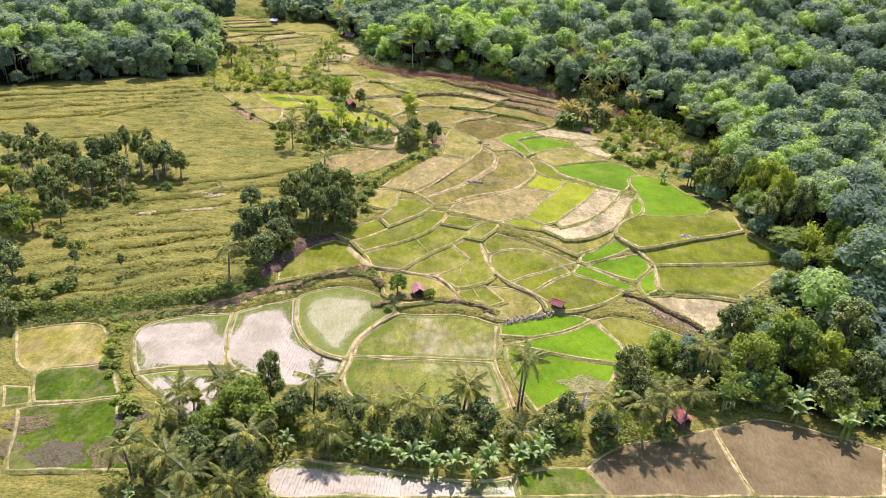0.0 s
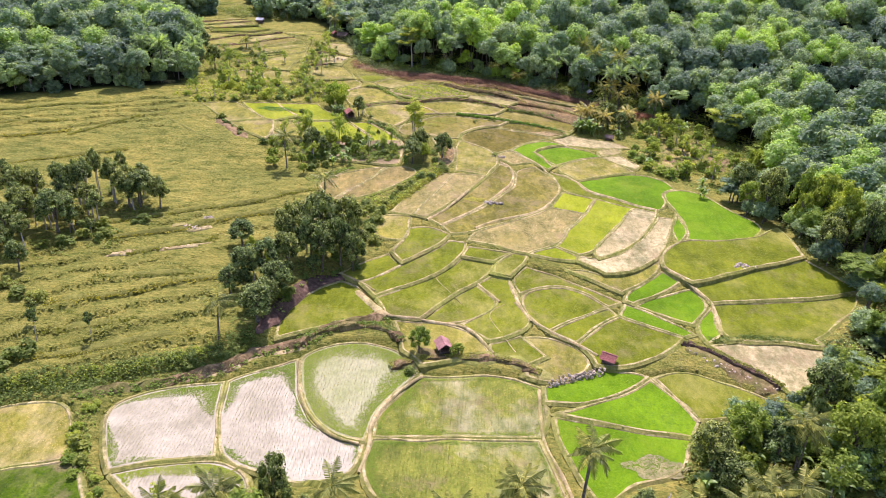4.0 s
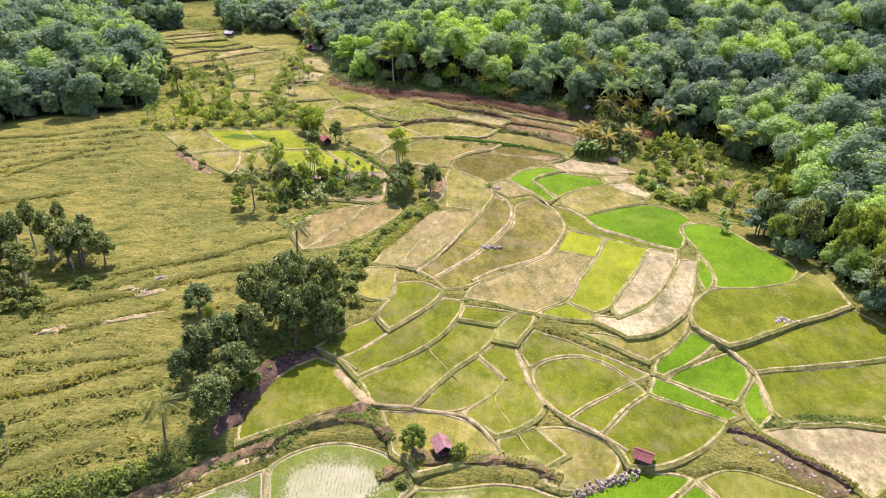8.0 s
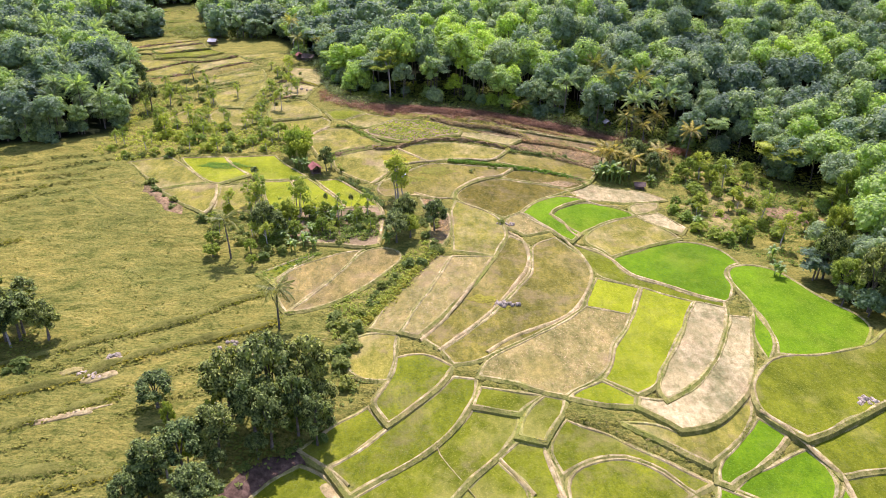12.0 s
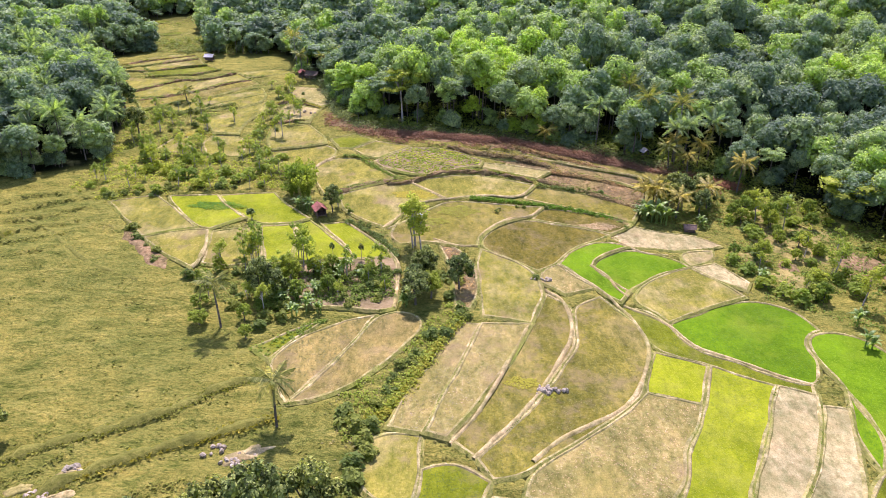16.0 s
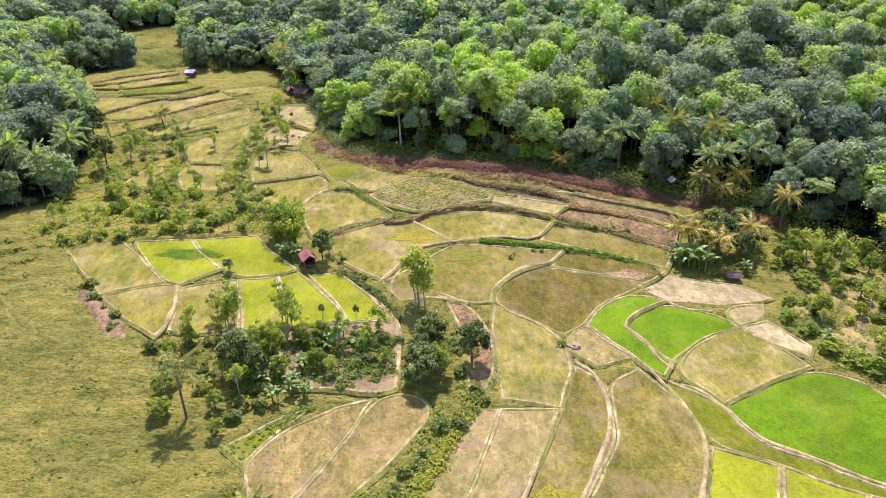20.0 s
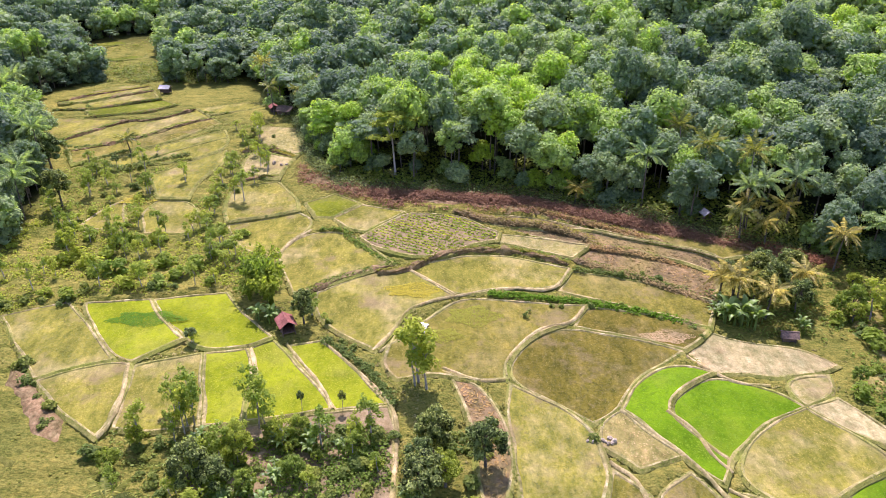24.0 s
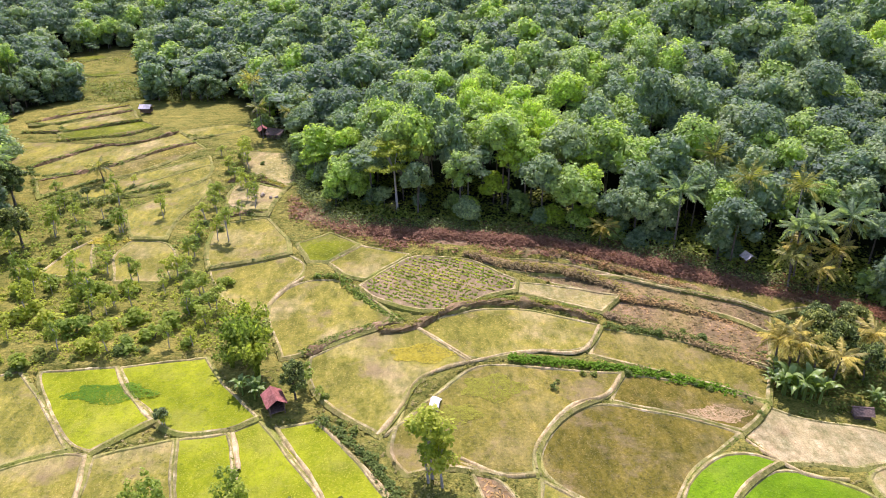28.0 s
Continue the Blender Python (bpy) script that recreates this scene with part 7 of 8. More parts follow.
undergrowth([(-36.8, 164), (-33.9, 167), (-27.3, 172.1), (-24.9, 172.7), (-30.1, 166.5), (-33.1, 160.8)], 6.0, 0.5, LEAF_SCRUB, 24, "tall light-green crop on a narrow terrace", True)
undergrowth([(-35, 276), (-22, 271.5), (6, 268.5), (24, 261.5), (46, 250.5), (66, 240.5), (76, 252), (50, 267), (30, 279), (8, 291), (-20, 293), (-40, 293)], 1.3, 1.7, LEAF_BUSH, 22, "dark shrubs and saplings under the trees")
undergrowth([(-128, 372), (-104, 369), (-76, 368), (-82, 382), (-112, 398), (-132, 394)], 0.9, 1.7, LEAF_BUSH, 25, "dark shrubs and banana growth closing the head of the valley")
undergrowth([(-114, 380), (-122, 408), (-131, 450), (-152, 437), (-143, 400), (-130, 384)], 0.5, 0.8, LEAF_BUSH, 28, "dark green weeds and shrubs on far terraces")
undergrowth([(66, 238), (84, 224), (92, 212), (92, 196), (102, 200), (104, 216), (96, 232), (80, 246), (68, 250)], 1.0, 1.8, LEAF_BUSH, 26, "leafy shrubs and saplings under the trees")
undergrowth([(-30, 274), (6, 266.5), (24, 260.5), (46, 250), (66, 240.5), (76, 236), (80, 243), (50, 258), (28, 267), (6, 273), (-28, 279)], 0.5, 2.4, LEAF_LIGHT, 27, "light green saplings along the foot of the woods")
undergrowth([(64, 92), (74, 105), (86, 117), (82, 130), (80, 150), (74, 160), (90, 165), (104, 130), (96, 104), (78, 88)], 0.6, 1.7, LEAF_DARK, 23, "dark shrubs and saplings under the trees")


# ---- woods ----
WOOD_PALMS = []


def woods():
    """Trees of the hillsides: the front row as single trees, the rim as trees joined, the inner woods as stands of eight trees."""
    rng = np.random.RandomState(17)
    # crowns, finer for the near woods
    fine, middling, coarse = [], [], []
    for k in range(9):
        r2 = np.random.RandomState(200 + k)
        fine.append(leaf_mass(r2, 17, 1050, 0.08, (1.0, 1.3, 1.6)[k % 3], 0.4, k == 4)[0])
        middling.append(leaf_mass(r2, 13, 680, 0.096, (1.0, 1.3, 1.5)[k % 3], 0.46, k == 4)[0])
        coarse.append(leaf_mass(r2, 10, 290, 0.135, (1.0, 1.25, 1.45)[k % 3], 0.52, k == 4)[0])

    def tree_at(shape, x, y, z, r, hi, a):
        """hi: the height of the crown's middle above the foot."""
        v, f = shape
        ca, sa = math.cos(a), math.sin(a)
        w = np.stack([(v[:, 0] * ca - v[:, 1] * sa) * r + x, (v[:, 0] * sa + v[:, 1] * ca) * r + y, v[:, 2] * r + z + hi], 1)
        return w, f, tube([(x, y, z - 1.5), (x + 0.2, y, z + hi)], [0.22, 0.12], 4)

    def join(name, trees):
        v, f = merge([(t[0], t[1]) for t in trees])
        sv, sf = merge([t[2] for t in trees])
        me = grid_mesh(name, np.concatenate([v, sv]), np.concatenate([f, sf + len(v)]), LEAF_FOREST)
        me.materials.append(BARK)
        me.polygons.foreach_set("material_index", np.repeat([0, 1], [len(f), len(sf)]).astype(np.int32))
        at = me.attributes.new("tone", "FLOAT", "POINT")
        at.data.foreach_set("value", np.concatenate([np.full(len(t[0]), t[3]) for t in trees] + [np.zeros(len(sv))]).astype(np.float32))
        return me

    # stands of eight trees, on a staggered grid 19 m wide; dark, mixed and bright ones
    S = 19.0
    stand = {}
    for grade in range(3):
        for detail, shapes in (("near", middling), ("far", coarse)):
            for k in range(3):
                r2 = np.random.RandomState(300 + 10 * grade + k)
                trees = []
                for m in range(8):
                    rad = 0 if m == 0 else S * 0.37
                    a = m * 2 * math.pi / 7 + r2.uniform(-0.25, 0.25)
                    r = r2.uniform(3.0, 5.4)
                    hi = r2.uniform(6.0, 11.5) + (4.0 if r2.uniform() > 0.88 else 0.0)
                    tone = np.clip((0.16, 0.42, 0.72)[grade] + r2.normal(0, 0.19), 0, 1)
                    t = tree_at(shapes[r2.randint(9)], math.cos(a) * rad + r2.uniform(-1.2, 1.2), math.sin(a) * rad + r2.uniform(-1.2, 1.2), 0, r, hi, r2.uniform(0, 6.3))
                    trees.append((*t, tone))
                stand[grade, detail, k] = join("stand_of_trees", trees)
    cx, cy = np.meshgrid(np.arange(-20, 21) * S, np.arange(0, 41) * S * 0.866 + 40)
    cx = cx + (np.arange(cx.shape[0]) % 2)[:, None] * S / 2
    cx, cy = cx.ravel(), cy.ravel()
    full = (woods_depth(cx, cy) > 15) & (np.abs(cx) < 62 + 0.64 * (cy + 30)) & (cy < 700)
    top = tagged(new("forest"), "dense mixed green tropical woods covering the hillsides", "forest", kind="stuff")
    for x, y in zip(cx[full], cy[full]):
        z = land_at(x, y)
        gx, gy = land_at(x + 6, y) / 12 - land_at(x - 6, y) / 12, land_at(x, y + 6) / 12 - land_at(x, y - 6) / 12
        grove = noise.noise((x * 0.022, y * 0.022, 9.0)) * 1.1 + rng.uniform(-0.3, 0.3) + 1.3 * math.exp(-((x - 12) / 26) ** 2 - ((y - 290) / 24) ** 2) - (0.25 if x < -60 else 0.0)
        grade = 0 if grove < 0.05 else 1 if grove < 0.62 else 2
        ob = part("stand_of_trees", stand[grade, "near" if y < 330 else "far", rng.randint(3)], top)
        big = rng.uniform(0.9, 1.12) + 0.3 * math.exp(-((x - 2) / 36) ** 2 - ((y - 285) / 28) ** 2)
        tilt = pose(x, y, z, math.degrees(math.atan(gy)), -math.degrees(math.atan(gx)), 0)
        ob.matrix_basis = tilt @ pose(0, 0, 0, 0, 0, rng.uniform(0, 360)) @ Matrix.Diagonal((1, 1, big, 1))

    # single trees and saplings between the stands and the open valley
    x, y = np.meshgrid(np.arange(-330, 330, 6.0), np.arange(40, 640, 6.0))
    x, y = (x + rng.uniform(-2.4, 2.4, x.shape)).ravel(), (y + rng.uniform(-2.2, 2.2, y.shape)).ravel()
    d = woods_depth(x, y)
    keep = (d > 1.5) & (d < 34) & (np.abs(x) < 70 + 0.64 * (y + 30))
    x, y, d = x[keep], y[keep], d[keep]
    near = np.argmin((x[:, None] - cx) ** 2 + (y[:, None] - cy) ** 2, 1)
    keep = ~full[near]
    x, y, d = x[keep], y[keep], d[keep]
    order = np.argsort(d + 0.12 * y)
    front = set(order[:70].tolist())
    rim = np.flatnonzero(d < 12)
    rim = np.concatenate([rim, rim[d[rim] < 7]])
    small = np.arange(len(x) + len(rim)) >= len(x)
    x, y = np.concatenate([x, x[rim] + rng.uniform(-2.7, 2.7, len(rim))]), np.concatenate([y, y[rim] + rng.uniform(-2.7, 2.7, len(rim))])
    d = np.concatenate([d, d[rim]])
    picks = rng.uniform(0, 1, (len(x), 4))
    trees = []
    z = land(x, y)
    palm_crown = []
    for k in range(17):
        v, f = frond_mesh(20 + k % 4, 1.0, (0.25, 0.38, 0.55, 0.72)[min(3, k * 4 // 17)], 9)
        m = np.array(pose(0, 0, 0, 0, -(44 - 62 * k / 17), k * 137.5))
        palm_crown.append((v @ m[:3, :3].T, f))
    palm_crown = merge(palm_crown)
    for px, py, ph in WOOD_PALMS[CHOSEN_PALMS:]:
        trees.append((*tree_at(palm_crown, px, py, land_at(px, py), rng.uniform(3.6, 4.6), ph, rng.uniform(0, 6.3)), rng.uniform(0.3, 0.62)))
    for i in range(len(x)):
        if any(math.hypot(x[i] - px, y[i] - py + 1.5) < 4.2 for px, py, _ in CLEARINGS):
            continue
        knoll = math.exp(-((x[i] - 8) / 24) ** 2 - ((y[i] - 284) / 22) ** 2)
        grove = noise.noise((x[i] * 0.022, y[i] * 0.022, 9.0)) + 0.7 * knoll - (0.25 if x[i] < -60 else 0.0)
        r = 2.5 + 2.6 * picks[i, 0]
        hi = 4.5 + 5.0 * picks[i, 1] + 1.5 * grove + (1.5 if d[i] > 8 else 0.0) + 4.5 * knoll
        if small[i]:
            r, hi = r * 0.6, 1.2 + 3.5 * picks[i, 1] ** 1.5
        if y[i] < 110:
            hi *= 0.6
        if i in front:
            kind = "light" if picks[i, 2] + grove * 0.8 > (-0.1 if y[i] < 120 else 0.5) else ("umbrella" if picks[i, 2] < 0.12 else "broad")
            if y[i] < 120 and picks[i, 3] < 0.25:
                kind = "bamboo"
            plant(kind, float(x[i]), float(y[i]), float(hi * 0.9), float(r))
            continue
        shapes = coarse if y[i] > 330 else middling if small[i] or d[i] > 14 else fine
        t = tree_at(shapes[int(picks[i, 3] * 9)], x[i], y[i], z[i], r, hi, picks[i, 2] * 6.28)
        trees.append((*t, np.clip(0.4 + 0.55 * grove + 0.7 * (picks[i, 2] - 0.5), 0, 1)))
    tagged(part("rim_trees", join("rim_trees", trees), top), kind="stuff")


rng_p = random.Random(4)
for px, py, ph in ((50.1, 258.9, 13), (59, 254.5, 13), (49, 269.8, 13), (62, 245.6, 7), (56, 246, 7), (-62, 350, 11), (-47, 353, 11)):
    WOOD_PALMS.append((px, py, ph))
for k in range(26):
    px, py = rng_p.uniform(20, 110), rng_p.uniform(236, 305)
    if 2.5 < float(woods_depth(px, py)) < 14:
        WOOD_PALMS.append((px, py, rng_p.uniform(10, 13)))
for k in range(260):
    px, py = rng_p.uniform(-190, -60), rng_p.uniform(200, 345)
    if 2.0 < float(woods_depth(px, py)) < 24:
        WOOD_PALMS.append((px, py, rng_p.uniform(9, 13.5)))
CHOSEN_PALMS = 7
CLEARINGS = WOOD_PALMS[:40] + [(-17.1, 276.8, 0), (-17.1, 273, 0)]
woods()
for k, (px, py, ph) in enumerate(WOOD_PALMS[:CHOSEN_PALMS]):
    plant("goldpalm" if k in (3, 4) else "woodpalm", px, py, ph)


# ---- huts and stones ----
def hut(x, y, turn, w, l, wall_h, roof_mat, label, stilts=0.5):
    z = land_at(x, y)
    top = base("field_hut", x, y, z, label, "hut", turn=turn)
    for sx in (-1, 1):
        for sy in (-1, 0, 1):
            bm = bmesh.new()
            box(bm, 0.12, 0.12, stilts + wall_h + 0.5, pose(sx * w / 2, sy * l / 2, (stilts + wall_h - 0.5) / 2), 0.015)
            part("post", bm_mesh("post", bm, PLANK), top)
    bm = bmesh.new()
    box(bm, w + 0.2, l + 0.2, 0.1, pose(0, 0, stilts), 0.02)
    part("floor_deck", bm_mesh("floor_deck", bm, PLANK), top)
    for side in range(3):
        n = 7
        wid = l if side < 2 else w
        bm = bmesh.new()
        rail = wall_h * (0.75 if side < 2 else 1.0) + stilts
        if side < 2:
            box(bm, 0.07, wid, 0.07, pose((side * 2 - 1) * (w / 2 + 0.04), 0, rail), 0.01)
        else:
            box(bm, wid, 0.07, 0.07, pose(0, l / 2 + 0.04, rail), 0.01)
        wall = part("wall", bm_mesh("wall_rail", bm, PLANK), top)
        for k in range(n):
            bm = bmesh.new()
            o = -wid / 2 + (k + 0.5) * wid / n
            hh = wall_h * (0.75 if side < 2 else 1.0)
            if side < 2:
                box(bm, 0.04, wid / n - 0.02, hh, pose((side * 2 - 1) * (w / 2 - 0.02), o, stilts + hh / 2), 0.008)
            else:
                box(bm, wid / n - 0.02, 0.04, hh, pose(o, l / 2 - 0.02, stilts + hh / 2), 0.008)
            part("wall_plank", bm_mesh("wall_plank", bm, PLANK), wall)
    bm = bmesh.new()
    box(bm, 0.3, l + 1.0, 0.1, pose(0, 0, stilts + wall_h + 0.82), 0.03)
    roof = part("roof", bm_mesh("roof_ridge", bm, roof_mat), top)
    pitch = radians(32)
    slope = (w / 2 + 0.45) / math.cos(pitch)
    for s in (-1, 1):
        rows = 6
        for k in range(rows):
            bm = bmesh.new()
            o = (k + 0.5) * slope / rows
            m = Matrix.Translation((0, 0, stilts + wall_h + 0.75)) @ pose(0, 0, 0, 0, s * math.degrees(pitch), 0) @ pose(s * o, 0, 0.012 * (rows - k), 0, s * 1.5, 0)
            box(bm, slope / rows + 0.08, l + 0.9, 0.04, m, 0.01)
            part("roof_sheet", bm_mesh("roof_sheet", bm, roof_mat), roof)
    return top


hut(0.9, 93.7, 18, 1.7, 2.2, 1.0, FADED_TILE, "small field hut with a faded red tiled roof")
hut(29.3, 92.6, 60, 1.5, 1.9, 0.9, TILE, "tiny stilted field shelter with a dark red roof")
hut(-32.5, 213.0, 25, 2.0, 2.8, 1.4, TILE, "wooden field hut with a dark red roof under trees")
hut(46.5, 60.5, 20, 1.8, 2.4, 1.4, TILE, "small red-roofed shelter beside muddy ponds")
hut(49.7, 251.4, 10, 1.5, 1.6, 1.2, TIN, "small shelter with a pale tin roof at the woods")
hut(-97.8, 356.3, 80, 2.0, 3.0, 1.4, TIN, "far field shelter with a pale tin roof")
hut(-52.4, 328.7, 70, 3.0, 4.4, 1.5, PLANK, "low brown-roofed farm building beside far terraces")
hut(-56.5, 331.5, 20, 2.0, 2.8, 1.3, TILE, "small reddish-roofed shed beside the farm building")
hut(50, 211.4, 80, 1.3, 2.0, 0.7, PLANK, "low dark plank-roofed shelter under the trees", 0.1)


def stone_mesh(seed):
    bm = bmesh.new()
    bmesh.ops.create_icosphere(bm, subdivisions=1, radius=1)
    rng = random.Random(seed)
    for v in bm.verts:
        v.co *= rng.uniform(0.7, 1.15)
    return bm_mesh("stone", bm, STONE)


ROCK = [stone_mesh(k) for k in range(5)]


def stones(name, label, spots, size, seed):
    rng = random.Random(seed)
    x0, y0 = spots[0][0], spots[0][1]
    z0 = land_at(x0, y0)
    top = base(name, x0, y0, z0, label, "stones")
    for x, y, lift in spots:
        st = part("stone", rng.choice(ROCK), top)
        s = size * rng.uniform(0.6, 1.4)
        st.matrix_basis = pose(x - x0, y - y0, land_at(x, y) - z0 + lift - 0.1, rng.uniform(0, 90), rng.uniform(0, 90), rng.uniform(0, 360)) @ Matrix.Diagonal((s, s * 0.85, s * 0.65, 1))


rng_s = random.Random(8)
stones("stone_wall", "dry-laid grey stone retaining wall below a terrace", [(18.5 + 9.6 * t + rng_s.uniform(-0.5, 0.5), 86.7 + 3.9 * t + rng_s.uniform(-0.9, 0.7), rng_s.uniform(0.0, 0.8)) for t in [k / 150 for k in range(151)]], 0.27, 1)
for cx, cy, n, s in ((-53.6, 136.5, 9, 0.55), (-56, 132.8, 14, 0.6), (-32.2, 138.9, 14, 0.5), (63.6, 126.5, 22, 0.5), (11, 153.6, 26, 0.5), (-46.6, 285.2, 3, 0.9), (14, 187.5, 8, 0.45), (-36, 141, 8, 0.5)):
    stones("stone_heap", "heap of pale grey field stones on the grass", [(cx + rng_s.gauss(0, 1.1), cy + rng_s.gauss(0, 0.55), rng_s.uniform(0.15, 0.3)) for k in range(n)], s, n)
stones("gully_stones", "grey stones lying along an eroded gully", [(44 + 12 * t + rng_s.uniform(-1, 1), 98 - 10.5 * t + rng_s.uniform(-0.8, 0.8), 0.1) for t in [k / 40 for k in range(41)]], 0.35, 3)




def draped_sheet(x, y):
    """A pale sheet of cloth thrown over the bank, in folds."""
    v, f, n = [], [], 9
    for i in range(n):
        for j in range(n):
            a, b = (i / (n - 1) - 0.5) * 2.6, (j / (n - 1) - 0.5) * 1.5
            v.append((a, b + 0.3 * a, 0.75 - 0.28 * a * a - 0.3 * b * b + 0.16 * noise.noise((a * 2.2, b * 2.2, 3))))
    for i in range(n - 1):
        for j in range(n - 1):
            f.append((i * n + j, (i + 1) * n + j, (i + 1) * n + j + 1, i * n + j + 1))
    ob = new("sheet", grid_mesh("sheet", np.array(v), np.array(f), PALE_CLOTH, True))
    ob.matrix_basis = pose(x, y, land_at(x, y) + 0.05, 0, 0, 60)
    tagged(ob, "crumpled off-white sheet lying on a terrace bank", "sheet")


draped_sheet(-10.2, 214.2)


# ---- cut banks, verges and weeds ----
# the sides of the far terraces that fall towards the valley's mouth
FAR_RIMS = []
for rim in FIELDS:
    if rim[:, 1].mean() > 283:
        low_side = rim[np.argsort(rim[:, 1])[:max(6, len(rim) // 3)]]
        FAR_RIMS.append([tuple(q) for q in low_side[np.argsort(low_side[:, 0])][::3]])


def verge(line, width, per, high, leaf, seed, label):
    p = along(line, 0.5)
    e = np.gradient(p, axis=0)
    e /= np.hypot(e[:, 0], e[:, 1])[:, None] + 1e-9
    side = np.stack([-e[:, 1], e[:, 0]], 1)
    rng = np.random.RandomState(seed)
    i = rng.randint(0, len(p), int(len(p) * per))
    q = p[i] + side[i] * (rng.normal(0, 0.5, len(i)) * width)[:, None]
    m = 10
    h = high * rng.uniform(0.4, 1.4, len(q))
    d = rng.normal(size=(len(q), m, 3))
    d /= np.linalg.norm(d, axis=2)[:, :, None]
    d[:, :, 2] = np.abs(d[:, :, 2])
    c = np.column_stack([q, land(q[:, 0], q[:, 1]) + 0.1])[:, None, :] + d * h[:, None, None]
    v, f = cards(c.reshape(-1, 3), (d * 0.6 + np.array([0, 0, 1.0]) + rng.normal(0, 0.3, d.shape)).reshape(-1, 3), 0.2, rng)
    tagged(new("verge", grid_mesh("verge", v, f, leaf)), label, "undergrowth", kind="stuff")


def cut_bank(line, high, mat=RED_EARTH, lift=0.1):
    """A steep ragged earth face on the side of the valley's mouth, with grass running back from its brow."""
    top = strip("cut_bank", line, ((-0.6, -0.7), (-0.42, -0.05), (-0.2, high * 0.38), (0.1, high * 0.5), (0.9, high * 0.3), (1.9, -0.5)), mat,
                "steep bare brown earth face between two terraces", "bank", lift, 0.6, jag=0.13)
    rng = np.random.RandomState(int(abs(line[0][0] * 10)))
    p = along(line, 0.4)
    n = len(p) * 16
    i = rng.randint(0, len(p), n)
    e = np.gradient(p, axis=0)
    e /= np.hypot(e[:, 0], e[:, 1])[:, None] + 1e-9
    off = rng.uniform(-0.15, 1.7, n)
    q = p[i] + np.stack([-e[i, 1], e[i, 0]], 1) * off[:, None] + rng.normal(0, 0.1, (n, 2))
    z = land(q[:, 0], q[:, 1]) + lift + high * np.interp(off, (-0.2, 0.1, 0.9, 1.9), (0.38, 0.5, 0.3, 0.0)) + 0.05
    v, f = blades(q[:, 0], q[:, 1], z, 0.09, 0.24, rng)
    tagged(part("bank_grass", grid_mesh("bank_grass", v, f, GRASS if len(line) % 2 else LEAF_BUSH), top, "grass on the brow of the bank"), kind="stuff")


cut_bank([(-18.7, 231.6), (-13.4, 232.7), (-8.4, 237.1), (-3.0, 239.8), (3.0, 240.2), (10.1, 238.5), (17.5, 234.6)], 1.3)
cut_bank([(-30.2, 225.2), (-25.9, 229.2), (-19.7, 233.1), (-15.7, 234.6)], 0.8)
cut_bank([(-56.8, 275.6), (-52.2, 277.0), (-45.6, 277.0)], 0.9)
cut_bank([(-58.3, 296.1), (-54.5, 299.7), (-44.1, 290.5)], 0.9)
cut_bank([(-110.9, 307.7), (-99.1, 326.9), (-92.9, 324.2), (-81.9, 336.0)], 0.8, RED_EARTH)
cut_bank([(-129.8, 346.3), (-119.8, 356.2), (-106.3, 365.0)], 0.8, RED_EARTH)
cut_bank([(-120.2, 346.4), (-103.1, 359.2)], 0.8, RED_EARTH)
cut_bank([(-106.3, 298.1), (-92.0, 305.8), (-79.9, 322.5), (-73.9, 327.0)], 0.7, RED_EARTH)
cut_bank([(-113.8, 329.4), (-100.0, 331.9), (-89.0, 341.2)], 0.7, RED_EARTH)
cut_bank([(-127.0, 337.1), (-117.3, 337.2), (-96.9, 348.0)], 1.0, RED_EARTH)
cut_bank([(-7.5, 88.6), (-4.5, 90.2), (-1, 91.2), (4, 91.6), (9, 91.9), (13.5, 90.9), (17, 88.6)], 1.2, BROWN_EARTH, 0.05)
cut_bank([(-24, 92.6), (-22.3, 96.2), (-17.8, 98.6), (-13.6, 99.3), (-9.6, 98.6), (-7, 95.4)], 1.4, BROWN_EARTH, 0.1)
# gully face: brown earth, its colour deepened to stand for shadow
cut_bank([(43.5, 99), (47.5, 97.6), (50.8, 93.8), (54, 91.4), (57, 88.2)], 1.5, SHADED_EARTH, 0.0)
cut_bank([(49.4, 99.9), (56.0, 101.0), (66.0, 101.0), (70.5, 100.1)], 0.5, BANK)
cut_bank([(-3.3, 257.0), (6.4, 251.7), (15.4, 249.8), (23.6, 245.0), (23.6, 242.2)], 0.7, RED_EARTH)
cut_bank([(11.0, 258.5), (26.1, 249.6), (35.7, 243.8), (45.0, 238.9), (50.1, 235.2)], 0.6, RED_EARTH)
cut_bank([(23.5, 241.8), (31.6, 239.4), (40.7, 234.9), (45.2, 229.9)], 0.6, RED_EARTH)
cut_bank([(19.6, 236.5), (30.1, 230.2), (35.9, 225.7), (41.6, 221.7)], 0.6, RED_EARTH)
verge([(1.9, 224.6), (10.0, 223.2), (19.2, 222.4), (26.7, 219.7), (32.7, 217.1), (37.7, 214.2)], 0.9, 7, 0.45, CROP["lime"], 0, "bright green weeds along a terrace bank")
verge([(18.8, 233.2), (24.3, 232.2), (30.1, 230.2), (36.3, 226.7), (41.5, 222.8)], 0.8, 5, 0.5, LEAF_BUSH, 1, "bright green weeds along a terrace bank")
verge([(-8.4, 238.5), (-3.0, 240.6), (3.2, 241.7), (10.9, 239.6), (17.5, 236.0)], 0.5, 5, 0.35, LEAF_LIGHT, 2, "bright green weeds along a terrace bank")
verge([(-31.5, 249.7), (-27.2, 249.6), (-24.4, 245.1), (-20.4, 239.9), (-15.7, 235.1)], 0.8, 5, 0.4, LEAF_LIGHT, 3, "bright green weeds along a terrace bank")
